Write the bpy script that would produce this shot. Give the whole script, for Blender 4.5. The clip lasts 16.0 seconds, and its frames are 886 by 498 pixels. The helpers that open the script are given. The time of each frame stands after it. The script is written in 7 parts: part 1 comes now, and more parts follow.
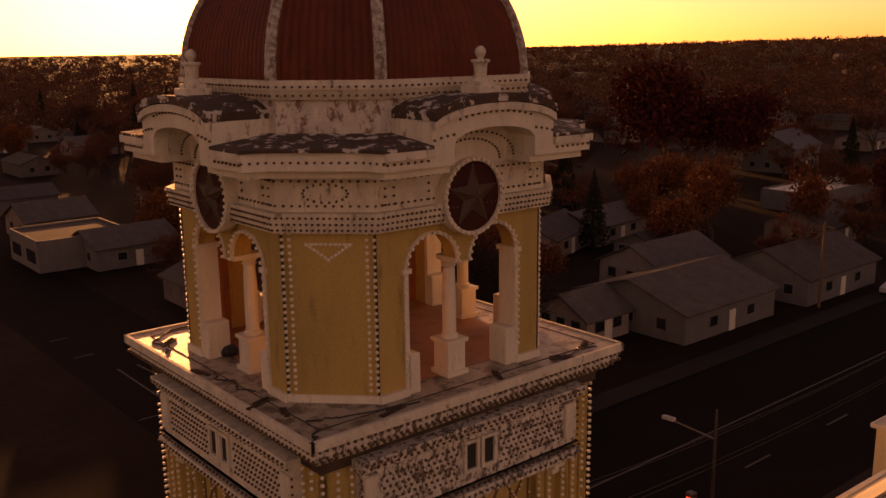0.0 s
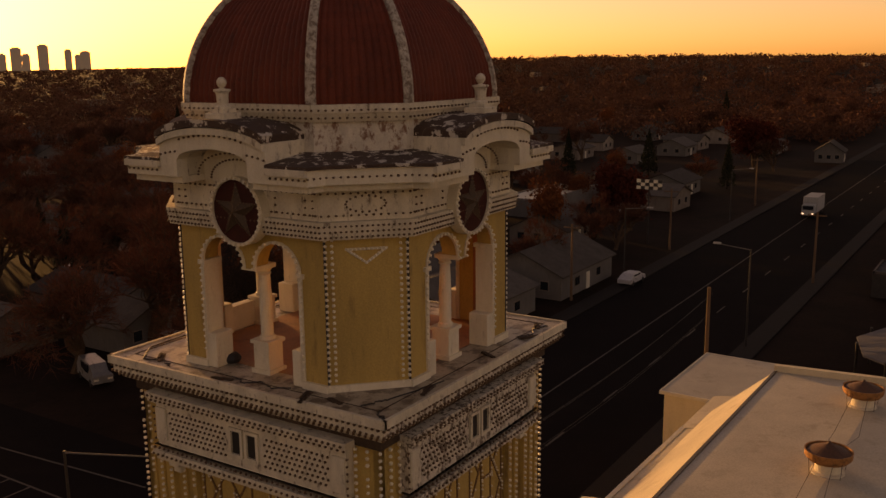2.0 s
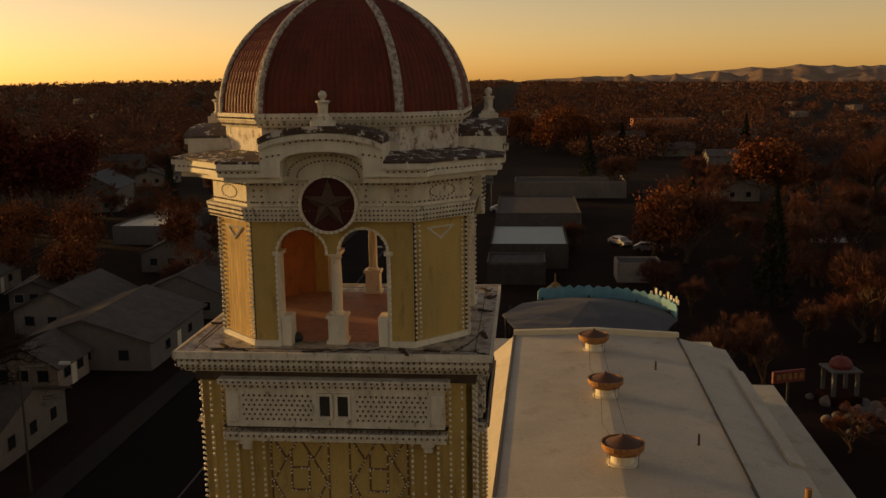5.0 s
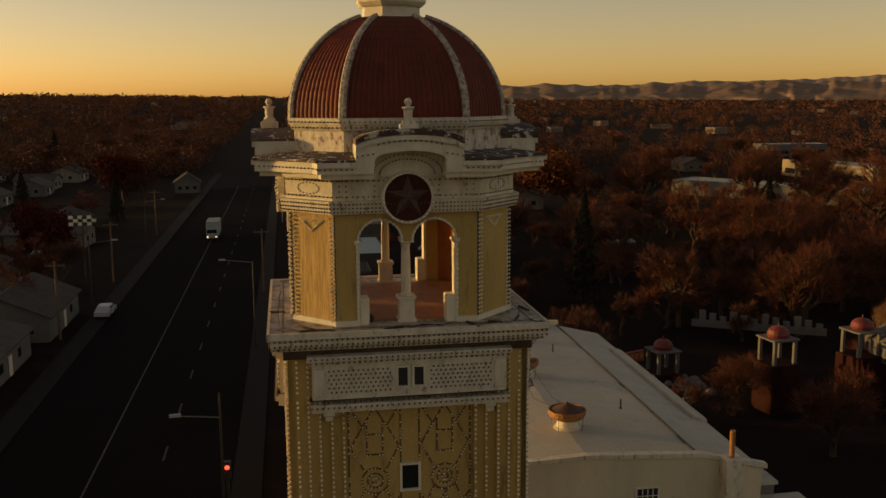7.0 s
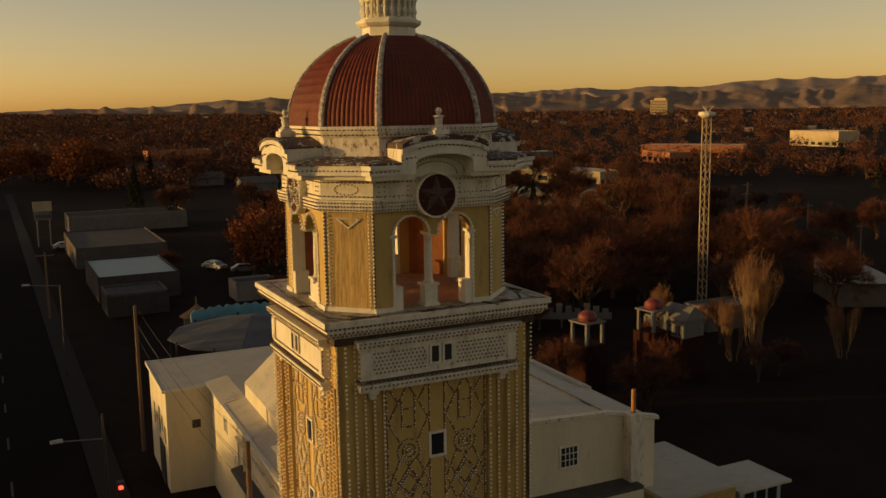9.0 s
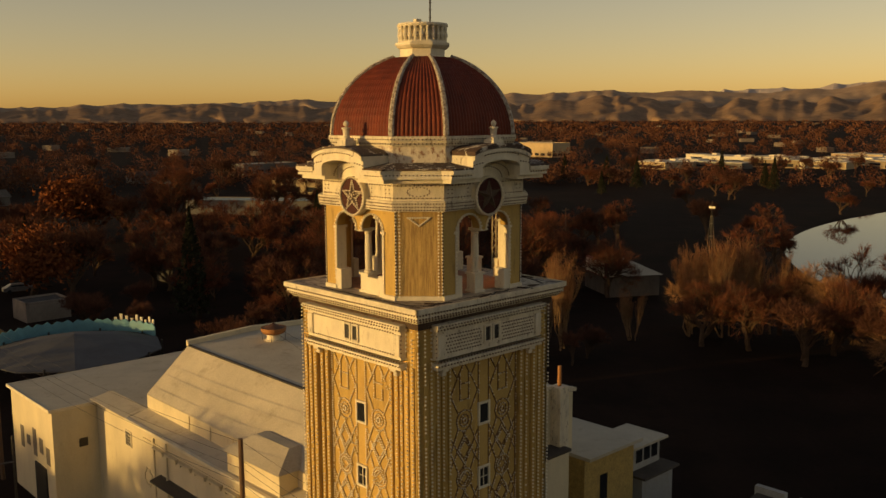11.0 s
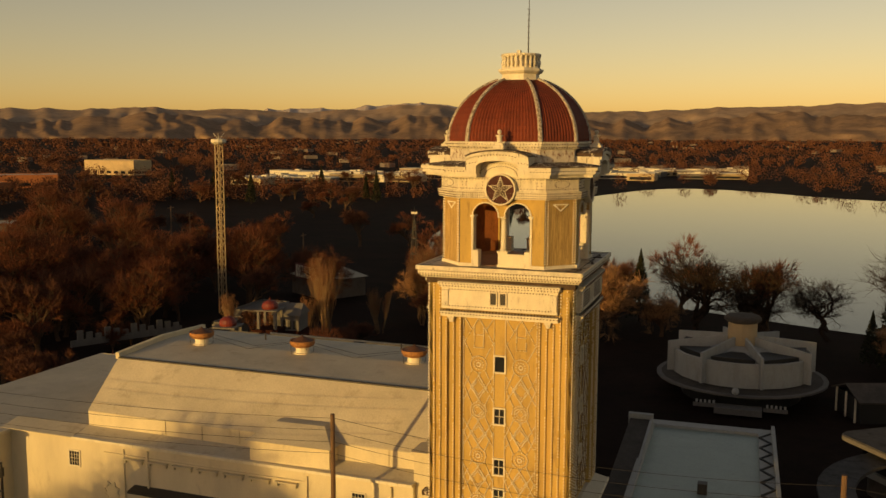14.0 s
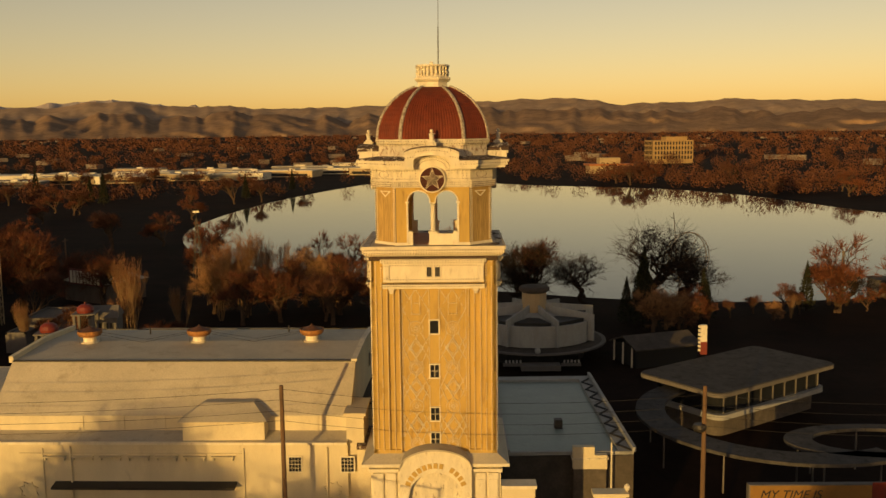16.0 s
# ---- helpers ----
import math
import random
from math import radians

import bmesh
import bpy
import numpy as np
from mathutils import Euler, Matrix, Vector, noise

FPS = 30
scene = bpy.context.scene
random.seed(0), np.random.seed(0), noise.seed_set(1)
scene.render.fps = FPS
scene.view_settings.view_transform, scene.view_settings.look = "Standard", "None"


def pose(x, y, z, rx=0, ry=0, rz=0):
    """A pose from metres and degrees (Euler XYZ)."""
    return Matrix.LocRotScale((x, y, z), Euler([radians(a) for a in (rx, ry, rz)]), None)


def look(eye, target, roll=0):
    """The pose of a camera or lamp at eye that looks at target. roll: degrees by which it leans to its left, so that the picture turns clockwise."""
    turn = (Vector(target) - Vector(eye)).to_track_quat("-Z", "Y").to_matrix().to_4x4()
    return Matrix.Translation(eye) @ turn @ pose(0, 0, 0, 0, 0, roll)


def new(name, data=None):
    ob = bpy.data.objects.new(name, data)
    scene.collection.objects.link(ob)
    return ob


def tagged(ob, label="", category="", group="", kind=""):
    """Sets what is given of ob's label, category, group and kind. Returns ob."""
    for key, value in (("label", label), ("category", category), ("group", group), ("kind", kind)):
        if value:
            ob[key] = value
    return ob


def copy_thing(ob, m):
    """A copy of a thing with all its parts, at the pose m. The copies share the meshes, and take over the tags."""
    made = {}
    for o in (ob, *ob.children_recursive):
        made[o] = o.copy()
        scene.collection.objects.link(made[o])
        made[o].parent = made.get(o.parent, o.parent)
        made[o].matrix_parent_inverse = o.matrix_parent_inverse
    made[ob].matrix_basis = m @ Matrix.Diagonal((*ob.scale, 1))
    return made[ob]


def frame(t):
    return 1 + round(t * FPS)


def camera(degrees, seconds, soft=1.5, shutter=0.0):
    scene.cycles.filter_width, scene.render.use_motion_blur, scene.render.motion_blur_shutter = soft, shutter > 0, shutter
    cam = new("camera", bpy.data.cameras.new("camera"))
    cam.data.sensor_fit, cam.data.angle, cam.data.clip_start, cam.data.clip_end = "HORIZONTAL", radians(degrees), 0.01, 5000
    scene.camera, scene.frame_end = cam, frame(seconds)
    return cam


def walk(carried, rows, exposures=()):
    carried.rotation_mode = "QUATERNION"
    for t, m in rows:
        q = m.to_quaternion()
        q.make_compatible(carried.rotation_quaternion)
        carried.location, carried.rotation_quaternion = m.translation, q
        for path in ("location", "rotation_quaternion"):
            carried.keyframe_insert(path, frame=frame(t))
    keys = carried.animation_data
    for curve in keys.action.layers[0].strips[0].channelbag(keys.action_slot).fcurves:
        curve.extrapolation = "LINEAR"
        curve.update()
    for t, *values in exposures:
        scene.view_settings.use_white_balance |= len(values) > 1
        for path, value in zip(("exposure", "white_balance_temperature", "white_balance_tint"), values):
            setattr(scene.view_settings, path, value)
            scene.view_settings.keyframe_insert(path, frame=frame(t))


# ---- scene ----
cam = camera(51.03, 16.0)
PATH = [
    (0, (-11.939, -17.086, 27.162), (-10.687, -15.586, 26.734), -0.69),
    (0.5, (-13.330, -16.705, 27.321), (-12.006, -15.266, 26.900), -0.75),
    (1, (-14.812, -16.064, 27.367), (-13.390, -14.719, 26.956), -0.70),
    (1.5, (-16.451, -15.260, 27.397), (-14.900, -14.063, 26.994), -0.77),
    (2, (-18.013, -14.458, 27.428), (-16.363, -13.400, 27.031), -0.63),
    (2.5, (-19.639, -13.419, 27.395), (-17.896, -12.518, 27.007), -0.57),
    (3, (-21.195, -12.126, 27.384), (-19.365, -11.415, 27.004), -0.70),
    (3.5, (-22.726, -10.544, 27.363), (-20.848, -9.966, 26.989), -0.76),
    (4, (-24.239, -8.909, 27.338), (-22.325, -8.461, 26.971), -0.89),
    (4.5, (-25.612, -7.004, 27.359), (-23.670, -6.695, 26.997), -0.86),
    (5, (-26.804, -4.990, 27.338), (-24.843, -4.814, 26.982), -0.77),
    (7.5, (-30.787, 5.751, 27.211), (-28.869, 5.284, 26.890), -0.40),
    (8, (-31.038, 8.173, 27.213), (-29.160, 7.561, 26.897), -0.58),
    (8.5, (-31.258, 10.711, 27.183), (-29.425, 9.975, 26.873), -0.83),
    (9, (-31.245, 13.311, 27.183), (-29.470, 12.440, 26.879), -0.87),
    (11.5, (-26.925, 28.785, 27.373), (-25.590, 27.322, 27.094), -0.01),
    (12, (-25.392, 31.865, 27.270), (-24.172, 30.303, 27.000), 0.22),
    (12.5, (-23.090, 35.411, 27.136), (-22.021, 33.741, 26.875), 0.21),
    (13, (-19.901, 39.204, 27.033), (-18.996, 37.439, 26.779), 0.34),
    (13.5, (-15.886, 42.981, 26.955), (-15.166, 41.131, 26.707), 0.19),
    (14, (-11.901, 46.782, 27.004), (-11.256, 44.905, 26.755), 0.18),
    (14.5, (-8.228, 50.161, 27.168), (-7.731, 48.240, 26.916), -0.03),
    (15, (-5.353, 52.802, 27.245), (-5.040, 50.843, 26.991), -0.40),
    (15.5, (-3.051, 55.033, 27.263), (-2.927, 53.053, 27.007), -0.71),
    (16, (-1.378, 56.892, 27.221), (-1.348, 54.910, 26.962), -0.64),
]
walk(cam, [(t, look(eye, target, roll)) for t, eye, target, roll in PATH],
     exposures=((0, 0.06, 13000, 94), (1.2, 0.03, 12000, 74), (2.5, -0.04, 10400, 56), (5, -0.1, 8800, 37), (9, -0.15, 8200, 30), (12.5, -0.13, 8600, 28), (16, -0.16, 8900, 29)))

# ---- world, sun, exposure ----
SUN_AZ, SUN_EL = 23.0, 4.0   # degrees from +y towards +x, and above the level
world = bpy.data.worlds.new("evening_sky")
scene.world = world
world.use_nodes = True
wn = world.node_tree
sky = wn.nodes.new("ShaderNodeTexSky")
sky.sky_type = "NISHITA"
sky.sun_disc = False
sky.sun_elevation, sky.sun_rotation = radians(SUN_EL), radians(SUN_AZ)
sky.altitude, sky.air_density, sky.dust_density, sky.ozone_density = 1600, 1.0, 1.9, 0.4
pale = wn.nodes.new("ShaderNodeHueSaturation")
pale.inputs["Saturation"].default_value = 0.95
wn.links.new(sky.outputs[0], pale.inputs["Color"])
wn.links.new(pale.outputs[0], wn.nodes["Background"].inputs[0])
wn.nodes["Background"].inputs[1].default_value = 0.15
sun = new("sun", bpy.data.lights.new("sun", "SUN"))
sun.data.energy, sun.data.angle, sun.data.color = 3.35, radians(0.5), (1.0, 0.765, 0.285)
az, el = radians(SUN_AZ), radians(SUN_EL)
sun.matrix_world = look((0, 0, 0), (-math.sin(az) * math.cos(el), -math.cos(az) * math.cos(el), -math.sin(el)))


# ---- materials ----
def surf(name, base, rough=0.75, var=0.2, scale=2.0, stain=None, amount=0.35, streak=1.0, bump=0.15, fine=40.0,
         metal=0.0, spread=0.0, rand=0.0, island=0.0, cover=0.5, spec=0.5, edge=0.14):
    """A painted or natural surface: base colour with broad and fine variation, an optional second colour in patches, fine relief."""
    m = bpy.data.materials.new(name)
    m.use_nodes = True
    n, l = m.node_tree.nodes, m.node_tree.links
    bsdf = n["Principled BSDF"]
    bsdf.inputs["Metallic"].default_value = metal
    bsdf.inputs["Specular IOR Level"].default_value = spec
    co = n.new("ShaderNodeTexCoord")
    mp = n.new("ShaderNodeMapping")
    mp.inputs["Scale"].default_value = (1, 1, 1 / streak)
    l.new(co.outputs["Object"], mp.inputs[0])
    broad = n.new("ShaderNodeTexNoise")
    broad.inputs["Scale"].default_value, broad.inputs["Detail"].default_value = scale, 6
    broad.inputs["Roughness"].default_value = 0.65
    l.new(mp.outputs[0], broad.inputs[0])
    grain = n.new("ShaderNodeTexNoise")
    grain.inputs["Scale"].default_value, grain.inputs["Detail"].default_value = fine, 3
    l.new(co.outputs["Object"], grain.inputs[0])
    dark = tuple(c * (1 - var) for c in base)
    light = tuple(min(1, c * (1 + var * 0.6)) for c in base)
    ramp = n.new("ShaderNodeValToRGB")
    ramp.color_ramp.elements[0].position, ramp.color_ramp.elements[1].position = 0.3, 0.7
    ramp.color_ramp.elements[0].color, ramp.color_ramp.elements[1].color = (*dark, 1), (*light, 1)
    l.new(broad.outputs[0], ramp.inputs[0])
    col = ramp.outputs[0]
    mixg = n.new("ShaderNodeMix")
    mixg.data_type, mixg.blend_type = "RGBA", "OVERLAY"
    mixg.inputs[0].default_value = 0.25
    l.new(col, mixg.inputs[6])
    l.new(grain.outputs[0], mixg.inputs[7])
    col = mixg.outputs[2]
    if stain:
        st = n.new("ShaderNodeTexNoise")
        st.inputs["Scale"].default_value, st.inputs["Detail"].default_value = scale * 2.3, 8
        st.inputs["Roughness"].default_value = 0.7
        l.new(mp.outputs[0], st.inputs[0])
        sr = n.new("ShaderNodeValToRGB")
        sr.color_ramp.elements[0].position, sr.color_ramp.elements[1].position = cover, cover + edge
        l.new(st.outputs[0], sr.inputs[0])
        am = n.new("ShaderNodeMath")
        am.operation = "MULTIPLY"
        am.inputs[1].default_value = amount
        l.new(sr.outputs[0], am.inputs[0])
        ms = n.new("ShaderNodeMix")
        ms.data_type = "RGBA"
        ms.inputs[7].default_value = (*stain, 1)
        l.new(am.outputs[0], ms.inputs[0])
        l.new(col, ms.inputs[6])
        col = ms.outputs[2]
    if rand or island:
        if rand:
            src = n.new("ShaderNodeObjectInfo").outputs["Random"]
        else:
            src = n.new("ShaderNodeNewGeometry").outputs["Random Per Island"]
        mr = n.new("ShaderNodeMapRange")
        mr.inputs[3].default_value, mr.inputs[4].default_value = 1 - (rand or island), 1 + (rand or island)
        l.new(src, mr.inputs[0])
        hv = n.new("ShaderNodeHueSaturation")
        l.new(mr.outputs[0], hv.inputs["Value"])
        l.new(col, hv.inputs["Color"])
        col = hv.outputs[0]
    l.new(col, bsdf.inputs["Base Color"])
    rr = n.new("ShaderNodeMapRange")
    rr.inputs[3].default_value, rr.inputs[4].default_value = max(0.02, rough - 0.12), min(1, rough + 0.12)
    l.new(broad.outputs[0], rr.inputs[0])
    l.new(rr.outputs[0], bsdf.inputs["Roughness"])
    if bump:
        bp = n.new("ShaderNodeBump")
        bp.inputs["Strength"].default_value, bp.inputs["Distance"].default_value = bump, 0.02
        l.new(grain.outputs[0], bp.inputs["Height"])
        l.new(bp.outputs[0], bsdf.inputs["Normal"])
    return m


WHITE = surf("weathered_white_paint", (0.69, 0.62, 0.48), 0.7, 0.22, 2.6, (0.12, 0.075, 0.045), 0.8, 2.6, 0.35, 30, cover=0.565, edge=0.1, spec=0.3)
WHITE_C = surf("clean_white_paint", (0.73, 0.66, 0.51), 0.65, 0.14, 2.0, (0.3, 0.21, 0.13), 0.5, 3.2, 0.25, 30, cover=0.585, edge=0.12, spec=0.3)
GOLD = surf("ochre_plaster", (0.53, 0.35, 0.115), 0.75, 0.2, 1.0, (0.17, 0.095, 0.04), 0.65, 5.0, 0.35, 25, cover=0.55, edge=0.14, spec=0.3)
GOLD_D = surf("worn_ochre_wood", (0.53, 0.355, 0.14), 0.8, 0.22, 7.0, (0.22, 0.12, 0.05), 0.65, 16.0, 0.5, 22, cover=0.46, spec=0.2)
RUST = surf("rust_red_plaster", (0.42, 0.14, 0.05), 0.8, 0.25, 1.5, (0.16, 0.06, 0.03), 0.5, 2.0, 0.2, 25)
TILE = surf("dark_red_roof_tile", (0.165, 0.034, 0.018), 0.6, 0.3, 1.6, (0.06, 0.018, 0.012), 0.6, 2.0, 0.25, 18, cover=0.55, spec=0.2)
RIB = surf("peeling_white_rib", (0.50, 0.44, 0.36), 0.7, 0.3, 4.0, (0.12, 0.07, 0.045), 0.85, 1.0, 0.4, 30, cover=0.455)
PEEL = surf("peeling_roof_coating", (0.075, 0.042, 0.028), 0.85, 0.35, 1.5, (0.62, 0.56, 0.47), 0.9, 1.0, 0.5, 25, cover=0.55, edge=0.02)
PEELW = surf("flaking_sunlit_roof_coating", (0.58, 0.52, 0.43), 0.8, 0.3, 2.0, (0.07, 0.04, 0.027), 0.94, 1.0, 0.5, 25, cover=0.40, edge=0.03)
DRUMW = surf("rust_stained_white", (0.62, 0.56, 0.46), 0.7, 0.3, 2.4, (0.20, 0.075, 0.035), 0.92, 1.6, 0.3, 30, cover=0.515, edge=0.1)
WORN = surf("flaking_white_plaster", (0.66, 0.60, 0.49), 0.8, 0.25, 4.0, (0.10, 0.065, 0.045), 0.9, 1.6, 0.4, 40, cover=0.5, edge=0.06, spec=0.2)
# shared by scraps, seams and the painted shade under the deck
SHADE_BROWN = surf("recess_shade_and_scrap_brown", (0.085, 0.058, 0.042), 0.9, 0.4, 2.5, (0.30, 0.26, 0.2), 0.6, 2.0, 0.3, 30, cover=0.58, spec=0.1)
DECK = surf("painted_deck_sheet", (0.42, 0.35, 0.26), 0.5, 0.25, 1.1, (0.10, 0.065, 0.042), 0.88, 1.0, 0.25, 20, cover=0.48, edge=0.1)
FLOOR = surf("terracotta_deck", (0.45, 0.22, 0.12), 0.7, 0.2, 0.8, (0.22, 0.11, 0.06), 0.6, 1.0, 0.2, 20)
BULB = surf("frosted_bulb", (0.82, 0.75, 0.6), 0.4, 0.1, 8.0, bump=0.0)
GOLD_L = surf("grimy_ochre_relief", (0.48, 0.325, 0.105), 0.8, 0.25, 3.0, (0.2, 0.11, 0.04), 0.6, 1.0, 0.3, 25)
# darker copy of the relief colour, for the faces out of the sun
SHADE_L = surf("shaded_brown_relief", (0.19, 0.1, 0.04), 0.85, 0.3, 3.0, (0.42, 0.28, 0.1), 0.6, 1.0, 0.3, 25, cover=0.56)
DARK = surf("dark_opening", (0.02, 0.018, 0.016), 0.6, 0.2, 4.0, bump=0.05)
IRON = surf("dark_iron", (0.06, 0.055, 0.05), 0.55, 0.3, 6.0, metal=0.6, bump=0.1)
STARBACK = surf("dark_red_disc", (0.06, 0.012, 0.009), 0.6, 0.3, 4.0, bump=0.1, spec=0.2)
STARGOLD = surf("dark_gilt_star", (0.085, 0.05, 0.028), 0.65, 0.3, 5.0, (0.04, 0.025, 0.018), 0.6, 1.0, 0.3, 40)
GLASS = surf("dark_window_glass", (0.02, 0.022, 0.025), 0.12, 0.2, 2.0, bump=0.02)
ROOFING = surf("coated_flat_roof", (0.50, 0.445, 0.345), 0.7, 0.18, 0.3, (0.30, 0.245, 0.18), 0.6, 1.0, 0.15, 12, cover=0.55, spec=0.35)
ROOFPALE = surf("pale_green_membrane", (0.28, 0.345, 0.305), 0.5, 0.14, 0.5, (0.18, 0.18, 0.16), 0.5, 1.0, 0.1, 10, cover=0.58)
BULBD = surf("brown_lamp_socket", (0.13, 0.07, 0.036), 0.5, 0.2, 8.0, bump=0.0)
STUCCO = surf("cream_stucco", (0.68, 0.59, 0.41), 0.85, 0.14, 0.5, (0.34, 0.26, 0.17), 0.5, 3.0, 0.3, 18, cover=0.6, spec=0.2)
VENT = surf("rusted_vent_metal", (0.42, 0.18, 0.06), 0.65, 0.3, 3.0, (0.10, 0.045, 0.02), 0.7, 1.0, 0.25, 25, metal=0.2)
VENTD = surf("dark_rusted_cap", (0.11, 0.045, 0.024), 0.7, 0.3, 4.0, (0.05, 0.025, 0.015), 0.6, 1.0, 0.2, 25)
# ground, road and pavement set below their own tone to take in shade
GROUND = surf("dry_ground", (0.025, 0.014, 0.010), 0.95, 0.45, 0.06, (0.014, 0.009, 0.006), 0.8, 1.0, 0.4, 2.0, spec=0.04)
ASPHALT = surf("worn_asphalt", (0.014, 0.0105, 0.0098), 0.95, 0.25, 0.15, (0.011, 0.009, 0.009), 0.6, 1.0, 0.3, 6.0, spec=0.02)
CONCRETE = surf("darkened_concrete", (0.023, 0.018, 0.015), 0.85, 0.2, 0.4, (0.02, 0.016, 0.013), 0.5, 1.0, 0.2, 10, spec=0.1)
LINE = surf("road_paint", (0.10, 0.088, 0.075), 0.7, 0.25, 1.0, (0.12, 0.11, 0.1), 0.7, 1.0, 0.1, 10, spec=0.1)
# white render greyed to match walls standing in shade
GREYW = surf("shade_greyed_render", (0.16, 0.145, 0.13), 0.8, 0.14, 0.8, (0.12, 0.108, 0.095), 0.6, 2.0, 0.2, 14, spec=0.25)
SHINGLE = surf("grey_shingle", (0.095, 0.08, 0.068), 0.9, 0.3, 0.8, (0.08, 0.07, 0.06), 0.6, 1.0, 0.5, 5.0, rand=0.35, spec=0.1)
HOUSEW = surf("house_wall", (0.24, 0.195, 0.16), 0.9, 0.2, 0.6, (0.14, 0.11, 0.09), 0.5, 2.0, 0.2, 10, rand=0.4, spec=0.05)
BARK = surf("grey_brown_bark", (0.10, 0.062, 0.04), 0.95, 0.35, 2.0, bump=0.4, fine=14, spec=0.1)
BARKP = surf("pale_poplar_bark", (0.27, 0.165, 0.09), 0.9, 0.3, 2.0, bump=0.3, fine=14, spec=0.1)
TWIGG = surf("tan_twigs", (0.38, 0.20, 0.1), 0.95, 0.3, 0.5, bump=0.0, island=0.3, spec=0.05)
TWIGP = surf("pale_russet_twigs", (0.25, 0.12, 0.065), 0.95, 0.3, 0.5, bump=0.0, island=0.3, spec=0.05)
TWIG2 = surf("brown_twigs", (0.125, 0.055, 0.036), 0.95, 0.3, 0.5, bump=0.0, island=0.35, spec=0.05)
BARKD = surf("dark_bark", (0.035, 0.024, 0.018), 0.95, 0.35, 2.0, bump=0.4, fine=14, spec=0.05)
TWIG = surf("autumn_twigs", (0.165, 0.06, 0.034), 0.95, 0.3, 0.5, bump=0.0, island=0.35, spec=0.05)
LEAFO = surf("orange_leaves", (0.19, 0.06, 0.022), 0.9, 0.3, 0.5, bump=0.0, island=0.25, spec=0.1)
LEAFR = surf("dark_red_leaves", (0.10, 0.021, 0.011), 0.9, 0.3, 0.5, bump=0.0, island=0.25, spec=0.1)
PINE = surf("dark_conifer", (0.03, 0.032, 0.018), 0.95, 0.3, 0.5, bump=0.0, island=0.4, spec=0.05)
WOODS = surf("far_bare_woods", (0.15, 0.064, 0.038), 0.95, 0.35, 0.02, (0.06, 0.032, 0.02), 0.6, 1.0, 0.0, island=0.13, spec=0.05)
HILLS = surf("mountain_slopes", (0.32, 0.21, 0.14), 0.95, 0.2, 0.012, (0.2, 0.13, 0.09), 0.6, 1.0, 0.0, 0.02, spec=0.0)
# distance haze is put into this paler slope colour
RANGE = surf("haze_tinted_slopes", (0.38, 0.275, 0.2), 0.95, 0.14, 0.01, (0.27, 0.19, 0.14), 0.5, 1.0, 0.0, 0.02, spec=0.0)
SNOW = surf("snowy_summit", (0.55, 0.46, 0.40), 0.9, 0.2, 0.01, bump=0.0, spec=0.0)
# facade colour paled to stand for distance haze
HAZY = surf("haze_tinted_facade", (0.62, 0.52, 0.40), 0.8, 0.1, 0.1, bump=0.0)
# white paint dulled to match buildings standing in shade
PAVW = surf("shade_dulled_white", (0.37, 0.37, 0.35), 0.85, 0.15, 0.6, (0.3, 0.28, 0.24), 0.5, 3.0, 0.2, 12, spec=0.2)
# felt colour lowered for roofs and canopies lying in shade
DINER = surf("weathered_felt_roof", (0.08, 0.076, 0.073), 0.95, 0.3, 0.5, (0.04, 0.037, 0.034), 0.85, 1.0, 0.3, 8, spec=0.15)
OFFICE = surf("tan_brick_facade", (0.36, 0.24, 0.12), 0.85, 0.15, 0.2, (0.26, 0.17, 0.09), 0.4, 1.0, 0.1, 5, spec=0.1)
TEAL = surf("teal_panel", (0.10, 0.30, 0.36), 0.6, 0.2, 1.0, bump=0.05)
BLUEROOF = surf("slate_tent_roof", (0.105, 0.105, 0.11), 0.8, 0.2, 0.6, bump=0.1, spec=0.2)
DARKRED = surf("dark_red_brown_wall", (0.04, 0.014, 0.01), 0.9, 0.3, 1.0, bump=0.2, spec=0.05)
REDP = surf("red_paint", (0.19, 0.026, 0.015), 0.55, 0.25, 1.5, bump=0.1)
WOODP = surf("weathered_pole", (0.16, 0.09, 0.05), 0.9, 0.3, 3.0, streak=8.0, bump=0.4)
SILVER = surf("car_paint", (0.38, 0.37, 0.36), 0.3, 0.15, 2.0, bump=0.0, rand=0.6)
TYRE = surf("tyre_rubber", (0.02, 0.02, 0.02), 0.9, 0.2, 5.0)
# yellow darkened to match a mural wall in shade
YELLOWP = surf("mural_yellow", (0.26, 0.13, 0.032), 0.7, 0.2, 1.0, bump=0.1)
WALLTONE = surf("tan_facade", (0.42, 0.31, 0.18), 0.8, 0.18, 0.3, bump=0.1, rand=0.3)
water = bpy.data.materials.new("lake_water")
water.use_nodes = True
wb = water.node_tree.nodes["Principled BSDF"]
wb.inputs["Base Color"].default_value = (0.014, 0.022, 0.021, 1)
wb.inputs["Roughness"].default_value = 0.04
wb.inputs["IOR"].default_value = 1.29
wt = water.node_tree.nodes.new("ShaderNodeTexNoise")
wt.inputs["Scale"].default_value, wt.inputs["Detail"].default_value = 0.5, 4
wc = water.node_tree.nodes.new("ShaderNodeTexCoord")
wbp = water.node_tree.nodes.new("ShaderNodeBump")
wbp.inputs["Strength"].default_value, wbp.inputs["Distance"].default_value = 0.06, 0.05
water.node_tree.links.new(wc.outputs["Object"], wt.inputs[0])
water.node_tree.links.new(wt.outputs[0], wbp.inputs["Height"])
water.node_tree.links.new(wbp.outputs[0], wb.inputs["Normal"])


